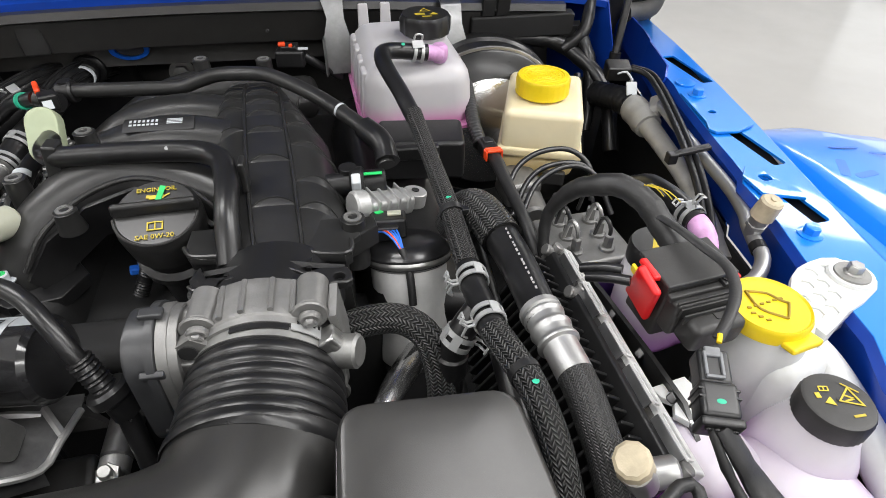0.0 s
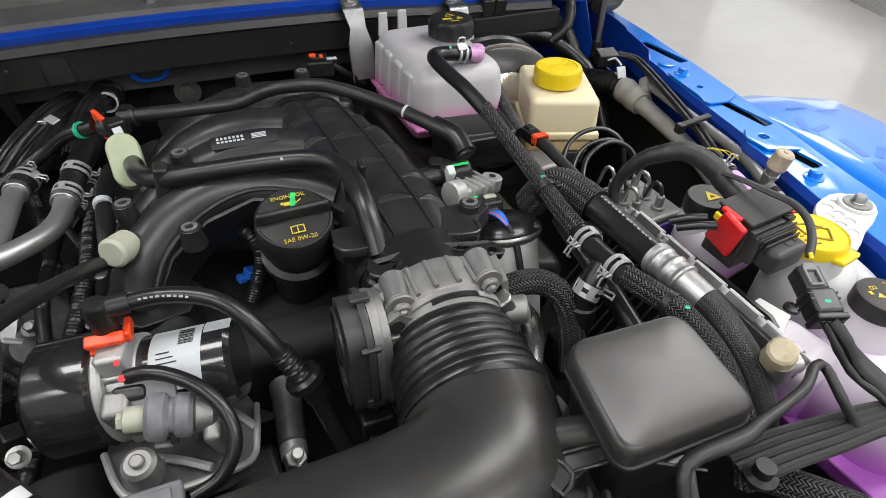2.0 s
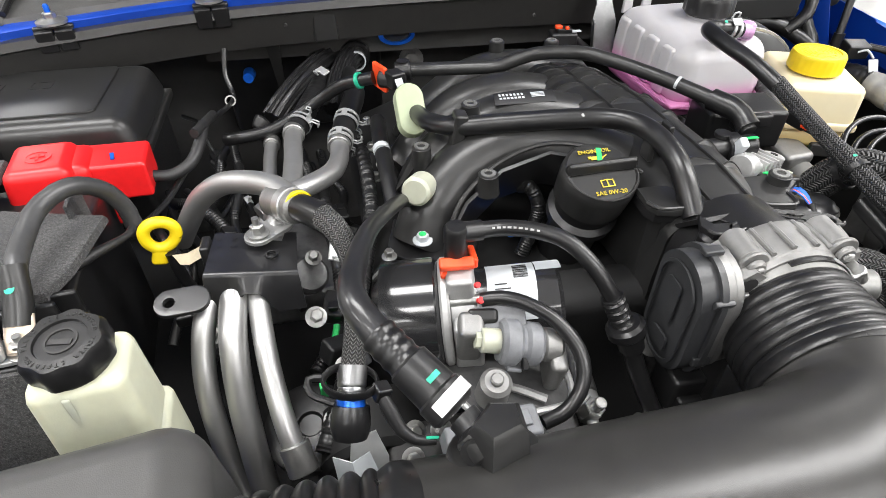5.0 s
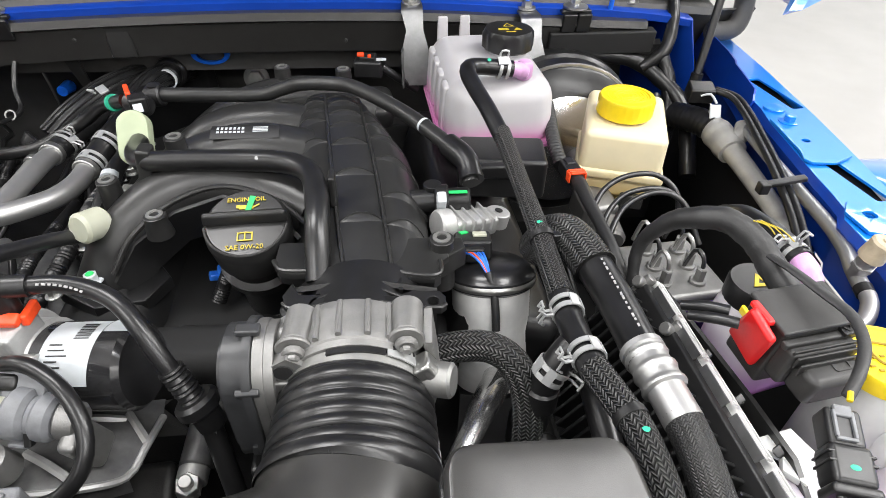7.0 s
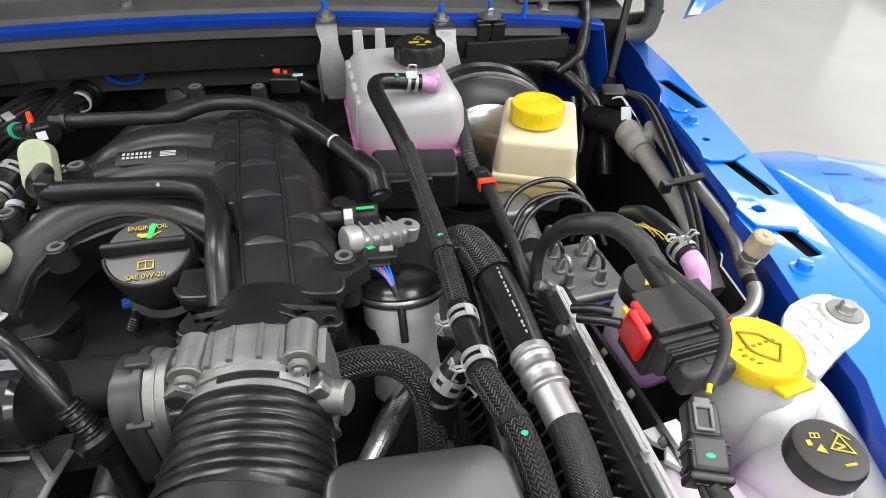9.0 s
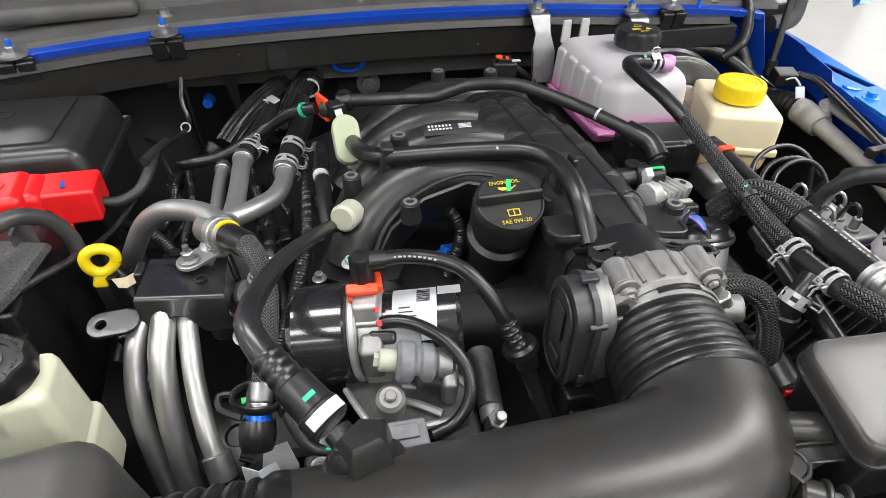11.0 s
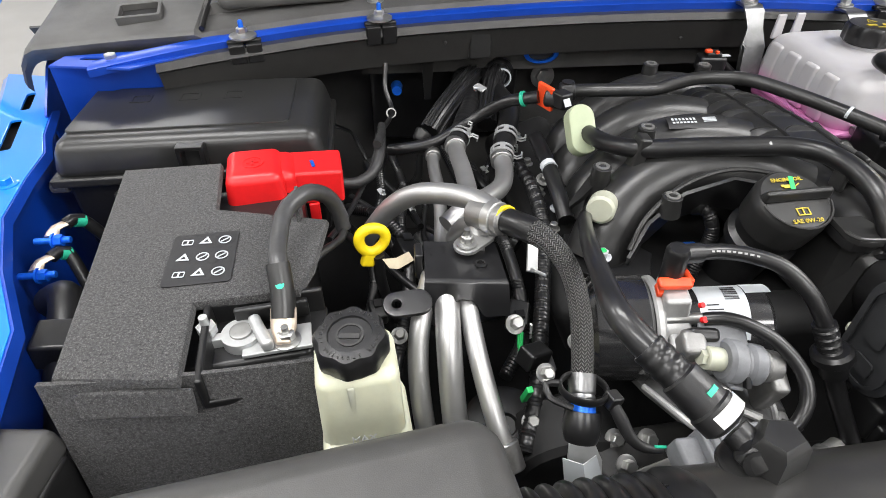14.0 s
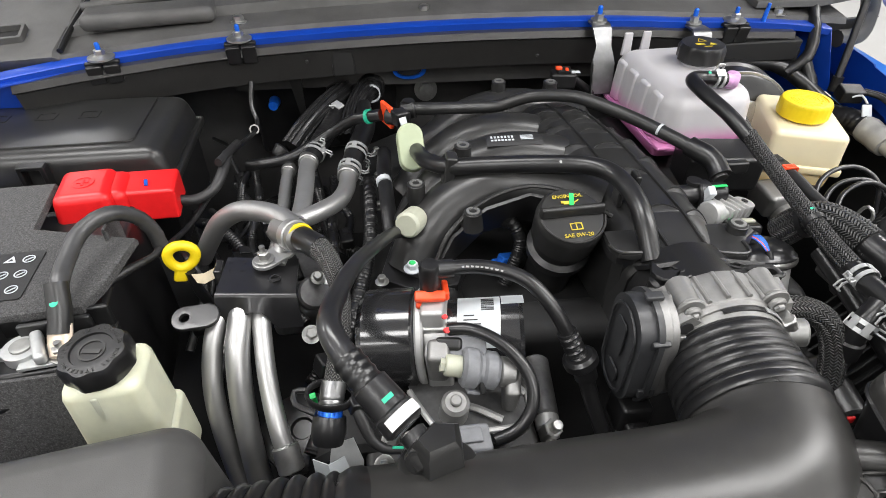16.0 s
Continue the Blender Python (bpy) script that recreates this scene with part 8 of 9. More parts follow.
fc = thing("service_valve", "beige capped service valve on an aluminium fitting", "service valve", (0.14, 0.175, 1.10), "service valves")
part("cap", rod((0.151, 0.177, 1.122), (0.141, 0.171, 1.144), 0.0122, 0.0112, bevel=0.002, n=10), BEIGE, fc, "beige plastic cap")
part("stem", join(rod((0.160, 0.176, 1.104), (0.147, 0.172, 1.130), 0.010), rod((0.15, 0.182, 1.10), (0.185, 0.180, 1.104), 0.010, bevel=0.002)), ALU, fc)
fc2 = thing("service_valve", "beige capped service valve on a bent aluminium pipe", "service valve", (0.39, 0.41, 1.08), "service valves")
part("cap", join(rod((0.393, 0.412, 1.108), (0.395, 0.408, 1.131), 0.0118, 0.0112, bevel=0.002, n=12), rod((0.3948, 0.4085, 1.130), (0.3952, 0.408, 1.1322), 0.003)), BEIGE, fc2, "beige plastic cap")
part("stem", join(rod((0.397, 0.418, 1.084), (0.393, 0.412, 1.110), 0.0080, 0.0092), rod((0.395, 0.415, 1.096), (0.3945, 0.414, 1.100), 0.0105, n=6)), ALU, fc2)
part("pipe", tube([(0.452, 0.735, 1.078), (0.445, 0.70, 1.079), (0.438, 0.65, 1.080), (0.431, 0.575, 1.080), (0.424, 0.50, 1.080), (0.414, 0.456, 1.080), (0.403, 0.432, 1.081), (0.396, 0.412, 1.081), (0.390, 0.385, 1.078), (0.372, 0.366, 1.070), (0.352, 0.366, 1.06), (0.338, 0.375, 1.05)], 0.0075, 14), ALU, fc2, "bent aluminium pipe")
part("band", tube([(0.394, 0.403, 1.0805), (0.392, 0.394, 1.0795)], 0.0082, 14), PLASTIC, fc2)

big = thing("suction_pipe", "dull aluminium suction pipe with a rubber joint", "pipe", (0.40, 0.70, 1.05))
part("pipe", tube([(0.430, 0.735, 1.055), (0.430, 0.70, 1.052), (0.430, 0.64, 1.045), (0.428, 0.58, 1.038), (0.424, 0.52, 1.025), (0.418, 0.46, 1.005)], [0.015, 0.0135, 0.0125, 0.0122, 0.012, 0.012], 16), MILKYPIPE, big)
part("joint", tube([(0.424, 0.768, 1.060), (0.429, 0.747, 1.056), (0.430, 0.735, 1.055), (0.430, 0.722, 1.054), (0.430, 0.706, 1.052)], [0.017, 0.0215, 0.0205, 0.0215, 0.019], 20, 0.003), MILKYPIPE, big)
part("branch", tube([(0.432, 0.72, 1.058), (0.444, 0.722, 1.070), (0.450, 0.735, 1.080)], [0.014, 0.012, 0.010], 14), MILKYPIPE, big)
part("rubber", tube([(0.398, 0.83, 1.05), (0.410, 0.80, 1.057), (0.418, 0.782, 1.060), (0.425, 0.762, 1.059)], 0.0195, 16, 0.003, wave=lambda s: 1 + 0.03 * math.sin(s * 700)), RUBBER, big)
cl = thing("harness_clip", "black connector with a pale steel clip on two thin cables", "connector", (0.42, 0.79, 1.09))
part("plug", box((0.413, 0.803, 1.098), (0.036, 0.028, 0.022), 0.003, (10, 0, -10)), PLASTIC, cl)
part("plate", join(box((0.423, 0.766, 1.084), (0.016, 0.003, 0.020), 0.002, (-35, 0, -6)), tube([(0.408, 0.790, 1.098), (0.420, 0.785, 1.102), (0.427, 0.775, 1.092)], 0.0018, 8), tube([(0.420, 0.757, 1.075), (0.422, 0.742, 1.068)], 0.0015, 8)), PAPER, cl, "pale steel clip")
for k, off in enumerate((0.0, 0.009)):
    part("cable", tube([(0.425 + off, 0.80, 1.103), (0.445 + off, 0.775, 1.102), (0.447 + off, 0.74, 1.096), (0.435 + off, 0.68, 1.092), (0.415 + off, 0.60, 1.088), (0.392 + off, 0.52, 1.082), (0.372 + off, 0.46, 1.07), (0.355 + off, 0.42, 1.06)], 0.0042, 10), PLASTIC, cl)
part("tie", join(box((0.405, 0.565, 1.094), (0.050, 0.010, 0.006), 0.002, (0, -12, -4)), box((0.384, 0.566, 1.086), (0.012, 0.012, 0.014), 0.002)), PLASTIC, cl, "black double cable tie")

# second hose with a pink elbow
pk = thing("overflow_hose", "black hose on a pink plastic elbow with a spring clip", "hose", (0.31, 0.42, 1.06))
part("hose", tube([(0.322, 0.530, 1.075), (0.319, 0.498, 1.098), (0.318, 0.468, 1.108), (0.320, 0.440, 1.112), (0.3232, 0.411, 1.1105)], 0.0118, 16, wave=lambda s: 1.06 if s < 0.012 else 1), RUBBER, pk)
part("elbow", tube([(0.3222, 0.424, 1.111), (0.3240, 0.408, 1.110), (0.3245, 0.394, 1.105), (0.3240, 0.384, 1.090), (0.322, 0.378, 1.062)], [0.0095, 0.0108, 0.0112, 0.0112, 0.0110], 18), PINK, pk, "pink translucent elbow")
spring_clip((0.3222, 0.422, 1.111), (0.1, -1, 0), 0.0124, turn=20)

# small header bottle between the modulator and the relay box
hd = thing("header_bottle", "milky white plastic bottle with a black cap under the harness", "bottle", (0.285, 0.37, 1.0))
part("body", join(box((0.290, 0.376, 1.048), (0.100, 0.078, 0.086), 0.026, (0, -6, 10), (0.90, 0.86), 5), lathe([(0.028, 1.07), (0.024, 1.094), (0.0225, 1.10)], pose(0.270, 0.384, 0), 28)), COOLANT, hd)
hc = part("cap", lathe([(0.0235, 1.092), (0.0250, 1.094), (0.0250, 1.110), (0.0235, 1.1135), (0.0, 1.114)], pose(0.270, 0.384, 0), 54, 30, 0.0003, lambda k: 0 < k < 3), PLASTIC, hd, "black ribbed cap with a yellow sign")
part("sign", moved(lathe([(0.004, 0), (0.011, 0), (0.011, 0.0005), (0.004, 0.0005), (0.004, 0)], pose(0, 0, 0, 0, 0, 90), 3), pose(0.270, 0.382, 1.1142)), INK, hc)
part("nipple", rod((0.300, 0.386, 1.080), (0.322, 0.384, 1.088), 0.012, bevel=0.002), PINK, hd, "pink outlet")

# ABS block and its wiring
ab = thing("brake_modulator", "cast aluminium brake modulator with steel fittings", "brake modulator", (0.225, 0.46, 1.0))
part("block", box((0.232, 0.455, 1.035), (0.085, 0.085, 0.07), 0.006, (0, 0, 6)), CAST, ab)
part("side_plate", box((0.24, 0.408, 1.035), (0.10, 0.004, 0.06), 0.001, (0, 0, 6)), PURPLE, ab, "purple anodised plate")
for i in range(2):
    for j in range(3):
        x, y = 0.215 + 0.034 * i, 0.432 + 0.024 * j
        f = part("fitting", join(rod((x, y, 1.066), (x, y, 1.074), 0.0080, bevel=0.001), rod((x, y, 1.072), (x, y, 1.088), 0.0052, bevel=0.001, n=6)), CAST, ab)
        part("line", tube([(x, y, 1.085), (x, y + 0.001, 1.094), (x - 0.002, y + 0.006, 1.101), (x - 0.004, y + 0.014, 1.098), (x - 0.005, y + 0.022, 1.07)], 0.0022, 8), GLOSS if (i + j) % 2 else STEEL, f)
part("motor", rod((0.185, 0.44, 1.04), (0.185, 0.39, 1.04), 0.03, bevel=0.004), DULLALU, ab)
for pts in ([(0.168, 0.50, 1.07), (0.195, 0.535, 1.092), (0.225, 0.548, 1.101), (0.262, 0.546, 1.098), (0.290, 0.530, 1.07)], [(0.165, 0.52, 1.09), (0.185, 0.545, 1.105), (0.215, 0.560, 1.112), (0.250, 0.562, 1.110), (0.270, 0.545, 1.095), (0.272, 0.53, 1.06)], [(0.170, 0.48, 1.08), (0.20, 0.520, 1.098), (0.24, 0.535, 1.106), (0.270, 0.528, 1.095), (0.285, 0.50, 1.06)]):
    solo("brake_line", tube(pts, 0.0031, 10), GLOSS, "thin glossy black brake line", "pipe", pts[0], "brake lines")
cn = thing("modulator_harness", "thick taped harness arching over the brake modulator", "wiring", (0.24, 0.42, 1.1))
part("loom", tube([(0.178, 0.385, 1.05), (0.177, 0.420, 1.085), (0.181, 0.434, 1.118), (0.195, 0.424, 1.150), (0.210, 0.409, 1.165), (0.228, 0.397, 1.170), (0.244, 0.378, 1.163), (0.254, 0.354, 1.148), (0.262, 0.330, 1.138)], [0.0050, 0.0052, 0.0055, 0.0065, 0.0085, 0.0100, 0.0108, 0.0110, 0.0105], 16, 0.003, wave=lambda s: 1 + 0.03 * math.sin(s * 380) + 0.02 * math.sin(s * 910)), SOFTRUBBER, cn)
part("loose_end", tube([(0.236, 0.39, 1.168), (0.252, 0.392, 1.172), (0.262, 0.384, 1.165)], [0.003, 0.002, 0.001], 8), SOFTRUBBER, cn)
for k in range(3):
    part("yellow_strand", tube([(0.240 + 0.003 * k, 0.385, 1.178), (0.246 + 0.004 * k, 0.376 - 0.003 * k, 1.180), (0.252 + 0.005 * k, 0.372 - 0.005 * k, 1.174)], 0.0005, 5), INK, cn)
rl = thing("sensor_lead", "black taped lead with an orange-red connector lock", "cable", (0.165, 0.56, 1.08))
part("lead", tube([(0.165, 0.585, 1.098), (0.166, 0.560, 1.099), (0.166, 0.528, 1.098), (0.167, 0.490, 1.097), (0.168, 0.455, 1.094), (0.170, 0.425, 1.080), (0.172, 0.40, 1.05)], [0.0085, 0.0075, 0.0068, 0.0064, 0.0064, 0.0064, 0.0064], 14, wave=lambda s: 1 + 0.04 * math.sin(s * 500)), SOFTRUBBER, rl)
rq = look((0.164, 0.582, 1.099), (0.160, 0.655, 1.095)) @ Matrix.Scale(0.74, 4)
part("plug", moved(join(box((0, 0, -0.020), (0.026, 0.022, 0.044), 0.004), box((0, 0.010, -0.030), (0.014, 0.008, 0.020), 0.002)), rq), PLASTIC, rl)
for k in range(3):
    part("red_lock", moved(join(box((0, 0.0115, 0.000 + 0.0052 * k), (0.024 - 0.001 * k, 0.004, 0.0038), 0.0012), box((-0.0125, 0.004, 0.0052 * k), (0.0030, 0.016, 0.0036), 0.001), box((0.0125, 0.004, 0.0052 * k), (0.0030, 0.016, 0.0036), 0.001)), rq), ORANGE, rl, "orange-red connector lock")
part("riser", tube([(0.160, 0.625, 1.090), (0.158, 0.650, 1.100), (0.160, 0.690, 1.112), (0.162, 0.725, 1.122), (0.164, 0.745, 1.115)], [0.009, 0.0085, 0.0085, 0.0085, 0.008], 12, 0.0014, wave=lambda s: 1 + 0.05 * math.sin(s * 1300)), SOFTRUBBER, rl)
solo("sensor_block", join(box((0.085, 0.615, 1.095), (0.10, 0.06, 0.05), 0.006, (0, 0, -6)), box((0.075, 0.575, 1.115), (0.05, 0.012, 0.016), 0.003)), PLASTIC, "black plastic bracket block below the coolant tank", "bracket", (0.085, 0.615, 1.07))

# fuel filter style canister with vent valve
can = thing("filter_canister", "grey canister with a black lid and a multi-pin plug", "canister", (0.042, 0.405, 1.0))
cx, cy, cz = 0.050, 0.412, -0.006
CM = pose(0.0475, 0.443, 1.085, -22, 0, 0) @ pose(-0.050, -0.412, -1.085)


def lid_part(name, bm, material, parent, label=""):
    return part(name, moved(bm, CM), material, parent, label)


lid_part("body", lathe([(0.034, 0.98), (0.036, 1.03), (0.037, 1.085), (0.035, 1.09)], pose(cx, cy, cz), 40), CANGREY, can)
lid_part("lid", lathe([(0.038, 1.080), (0.0415, 1.083), (0.0415, 1.092), (0.038, 1.095), (0.037, 1.098), (0.030, 1.103), (0.0, 1.105)], pose(cx, cy, cz), 44), GLOSS, can, "black lid with a steel rim")
lid_part("rim", lathe([(0.0410, 1.083), (0.0425, 1.086), (0.0425, 1.088), (0.0410, 1.091), (0.0410, 1.083)], pose(cx, cy, cz), 44), STEEL, can)
plug = lid_part("plug", join(box((0.034, 0.418, 1.110), (0.034, 0.026, 0.020), 0.003, (8, 0, -4)), box((0.030, 0.406, 1.106), (0.026, 0.012, 0.014), 0.002, (8, 0, -4))), PLASTIC, can)
lid_part("window", box((0.040, 0.416, 1.1215), (0.013, 0.008, 0.003), 0.001, (8, 0, -4)), CREAM, plug)
lid_part("mark", box((0.026, 0.424, 1.1215), (0.008, 0.005, 0.001), 0, (8, 0, 30)), GREEN, plug)
for k in range(5):
    lid_part("wire", tube([(0.022 + 0.0045 * k, 0.401, 1.108), (0.028 + 0.003 * k, 0.393 + 0.001 * (k % 2), 1.110), (0.036 + 0.0015 * k, 0.384, 1.104), (0.044, 0.377, 1.090)], 0.0010, 6), ORANGE if k == 1 else WIREBLUE, plug)
lid_part("lead", tube([(0.042, 0.380, 1.097), (0.047, 0.374, 1.075), (0.048, 0.370, 1.045)], 0.0038, 10), SOFTRUBBER, can)
egr = thing("vent_valve", "pale grey ribbed vent valve above the canister", "valve", (0.03, 0.49, 1.1))
gm = pose(0.034, 0.494, 1.106, 0, 12, 24)
part("body", moved(join(rod((-0.040, 0, 0.002), (-0.024, 0, 0.002), 0.015, bevel=0.002), box((0.0, 0, 0), (0.052, 0.027, 0.020), 0.005), rod((0.034, 0.003, 0.008), (0.034, 0.003, -0.008), 0.0125, bevel=0.001)), gm), CASTBRIGHT, egr)
for k in range(4):
    part("rib", moved(box((-0.018 + 0.011 * k, 0, 0.006), (0.002, 0.033, 0.014), 0.0006), gm), CASTBRIGHT, egr)
# a black disc stands for the shaded hole
part("hole", moved(lathe([(0.004, 0), (0.004, 0.0008), (0, 0.0008)], pose(0.034, 0.003, 0.0085), 14), gm), VOID, egr)
pb = thing("braided_hose", "black woven hose bending down beside the throttle body", "hose", (0.03, 0.33, 1.08))
part("sleeve", tube([(-0.018, 0.338, 1.098), (0.005, 0.338, 1.104), (0.028, 0.334, 1.106), (0.046, 0.324, 1.098), (0.055, 0.312, 1.078), (0.057, 0.30, 1.05), (0.055, 0.29, 1.02)], 0.0122, 18), BRAID, pb)
part("ferrule", rod((-0.026, 0.338, 1.096), (-0.012, 0.338, 1.099), 0.011), STEEL, pb)
fl = thing("pipe_stub", "bright steel pipe beside the air box", "pipe", (0.02, 0.27, 1.05))
part("pipe", tube([(0.046, 0.385, 1.010), (0.042, 0.362, 1.024), (0.034, 0.340, 1.038), (0.022, 0.315, 1.050), (0.010, 0.292, 1.054), (-0.004, 0.270, 1.050)], [0.009, 0.0115, 0.0125, 0.0115, 0.0095, 0.009], 18), POLISHED, fl)
part("shield", loft([[(0.050, 0.375, 1.035), (0.036, 0.345, 1.052), (0.022, 0.322, 1.058)], [(0.060, 0.365, 1.020), (0.046, 0.335, 1.036), (0.030, 0.312, 1.045)]], 0.002), POLISHED, fl, "bright pressed steel shield")
solo("red_plug", box((0.058, 0.262, 1.030), (0.009, 0.008, 0.009), 0.002), RED, "small red plug deep beside the hose", "plug", (0.058, 0.262, 1.025))
solo("dark_valve", join(rod((0.066, 0.30, 1.030), (0.064, 0.262, 1.024), 0.018, bevel=0.003, n=24), box((0.066, 0.315, 1.01), (0.034, 0.04, 0.05), 0.008)), PLASTIC, "black plastic valve housing below the hoses", "valve", (0.066, 0.29, 0.985))

# resonator box
rb = thing("resonator_box", "smooth satin black air resonator box", "air box", (0.035, 0.18, 1.08))
TOPQ = [Vector(q) for q in ((-0.0165, 0.218, 1.1640), (0.0845, 0.221, 1.1560), (0.0985, 0.146, 1.1330), (-0.0195, 0.1385, 1.1480))]
MID = sum(TOPQ, Vector()) / 4


def lid_ring(grow, dz, r, n=6):
    """The lid's rounded outline, grown outwards by a factor and lowered."""
    out = []
    for k in range(4):
        p, c, q = TOPQ[k - 1], TOPQ[k], TOPQ[(k + 1) % 4]
        a, b = c + (p - c).normalized() * r, c + (q - c).normalized() * r
        for i in range(n + 1):
            w = i / n
            v = a * (1 - w) ** 2 + c * 2 * w * (1 - w) + b * w * w
            out.append(MID + (v - MID) * grow + Vector((0, 0, dz)))
    return out


part("lid", loft([lid_ring(0.30, 0.0012, 0.016), lid_ring(0.70, 0.0009, 0.016), lid_ring(0.95, 0.0, 0.016), lid_ring(1.00, -0.0009, 0.016), lid_ring(1.035, -0.0035, 0.016), lid_ring(1.052, -0.008, 0.016), lid_ring(1.056, -0.016, 0.016)], close=True), DUSTY, rb)
part("base", loft([lid_ring(1.02, -0.0165, 0.014), lid_ring(0.93, -0.045, 0.014), lid_ring(0.84, -0.085, 0.014)], close=True), PLASTIC, rb)
part("base_rim", tube([q for q in lid_ring(1.055, -0.0175, 0.016)] + [lid_ring(1.055, -0.0175, 0.016)[0]], 0.002, 6, smooth=False), PLASTIC, rb)
wl = thing("front_harness", "grey taped harness along the front of the resonator", "wiring", (0.1, 0.13, 1.1))
part("loom", tube([(0.018, 0.100, 1.09), (0.022, 0.124, 1.118), (0.035, 0.131, 1.124), (0.074, 0.131, 1.126), (0.095, 0.136, 1.126), (0.145, 0.147, 1.126), (0.170, 0.160, 1.126), (0.181, 0.158, 1.122), (0.180, 0.138, 1.112), (0.19, 0.12, 1.09)], [0.004, 0.0045, 0.0055, 0.006, 0.0045, 0.004, 0.004, 0.004, 0.004, 0.004], 12, wave=lambda s: 1 + 0.04 * math.sin(s * 500)), SOFTRUBBER, wl)
part("branch", tube([(0.030, 0.130, 1.122), (0.024, 0.112, 1.110), (0.022, 0.085, 1.08)], 0.0035, 10), SOFTRUBBER, wl)
part("grommet", lathe([(0.012, 0), (0.012, 0.003), (0.007, 0.005), (0.007, 0.014), (0, 0.014)], pose(0.095, 0.118, 1.085), 18), PLASTIC, wl)
for k in range(5):
    part("cord", tube([(0.085, 0.142 - 0.0066 * k, 1.084), (0.12, 0.140 - 0.0064 * k, 1.090), (0.160, 0.136 - 0.006 * k, 1.092), (0.218, 0.131 - 0.005 * k, 1.090), (0.30, 0.12 - 0.004 * k, 1.08)], 0.0036, 8), FINEBRAID, wl, "woven cord")

# module with the red lever, its harness and plug
tr = thing("relay_box", "black relay box with a red lever connector", "relay box", (0.245, 0.30, 1.08))
zm = pose(0.251, 0.300, 1.122, 5, 0, 8)
part("body", moved(join(box((0, 0.016, 0.0), (0.056, 0.038, 0.058), 0.003), box((0.0, -0.008, 0.004), (0.054, 0.016, 0.034), 0.004), box((0.002, -0.024, 0.000), (0.046, 0.024, 0.026), 0.006)), zm), GREYPLASTIC, tr)
part("lid", moved(join(box((0.0, 0.016, 0.030), (0.062, 0.040, 0.004), 0.0015), box((0.0, -0.006, 0.022), (0.060, 0.006, 0.006), 0.0015)), zm), GREYPLASTIC, tr)
for k in range(3):
    part("ridge", moved(box((0.0, -0.013 - 0.004 * k, 0.018 - 0.003 * k), (0.052 - 0.002 * k, 0.0018, 0.010), 0.0006), zm), GREYPLASTIC, tr)
part("window", moved(plate(rounded(0.014, 0.008, 0.002), [rounded(0.011, 0.005, 0.001)], 0.0, 0.001), zm @ pose(0.008, -0.024, 0.0138)), GREYPLASTIC, tr)
part("latch", moved(join(box((0.020, -0.004, 0.026), (0.010, 0.012, 0.004), 0.001), lathe([(0.002, 0), (0.0035, 0), (0.0035, 0.001), (0.002, 0.001), (0.002, 0)], pose(0.020, -0.004, 0.028), 14)), zm), PLASTIC, tr)
part("lever", moved(join(box((-0.0355, 0.013, 0.010), (0.007, 0.031, 0.046), 0.003, (14, -12, 0), (1, 0.85)), box((-0.030, 0.018, 0.029), (0.012, 0.022, 0.005), 0.002, (0, 8, 0))), zm), RED, tr, "bright red lever")
part("lever_tab", moved(box((-0.0385, 0.026, 0.022), (0.003, 0.008, 0.009), 0.001, (8, -14, 0)), zm), YELLOW, tr, "yellow lever tab")
for k in range(2):
    part("hose", moved(tube([(-0.045, 0.020 + 0.012 * k, 0.018), (-0.055, 0.030 + 0.012 * k, 0.014), (-0.066, 0.044 + 0.010 * k, 0.004)], 0.0042, 10), zm), GLOSS, tr)
part("red_foot", moved(box((0.035, 0.004, 0.018), (0.005, 0.014, 0.012), 0.001), zm), RED, tr)
ld = thing("relay_lead", "black taped lead with a pale-clipped connector", "cable", (0.25, 0.25, 1.1))
part("lead", tube([(0.243, 0.378, 1.158), (0.250, 0.348, 1.164), (0.258, 0.315, 1.166), (0.262, 0.290, 1.168), (0.254, 0.266, 1.168), (0.238, 0.246, 1.166), (0.224, 0.233, 1.160)], [0.003, 0.0030, 0.0034, 0.0036, 0.0034, 0.0030, 0.0028], 10, flat=(1.3, 0.7)), SOFTRUBBER, ld)
part("yellow_wire", tube([(0.2255, 0.2345, 1.163), (0.2225, 0.2295, 1.161)], 0.0018, 8), YELLOW, ld)
km = pose(0.211, 0.206, 1.143, 14, 0, -18)
conn = part("connector", moved(join(box((0, 0.014, 0), (0.020, 0.024, 0.018), 0.003), box((0, -0.008, 0), (0.024, 0.024, 0.021), 0.004), box((0, -0.022, 0), (0.026, 0.006, 0.020), 0.002), *[box((0.0, -0.002 - 0.005 * k, 0.0), (0.0252, 0.0016, 0.0205), 0.0005) for k in range(2)]), km), PLASTIC, ld)
part("pale_clip", moved(join(box((-0.001, 0.023, 0.0095), (0.010, 0.007, 0.003), 0.001), box((-0.001, 0.006, 0.0100), (0.011, 0.002, 0.0025), 0.0005), box((-0.006, 0.015, 0.0098), (0.0018, 0.016, 0.0025), 0.0005), box((0.004, 0.015, 0.0098), (0.0018, 0.016, 0.0025), 0.0005)), km), MIDGREY, conn, "pale grey clip")
part("mark", moved(lathe([(0, 0), (0.0024, 0), (0, 0.0005)], pose(0, -0.010, 0.0106) @ Matrix.Diagonal((1.2, 0.7, 1, 1))), km), TEAL, conn, "green paint dot")
for k in range(4):
    part("pin_port", moved(lathe([(0.0012, 0), (0.0022, 0), (0.0022, 0.001), (0.0012, 0.001), (0.0012, 0)], pose(-0.0075 + 0.005 * k, -0.0255, 0.004, 90, 0, 0), 10), km), PLASTIC, conn)
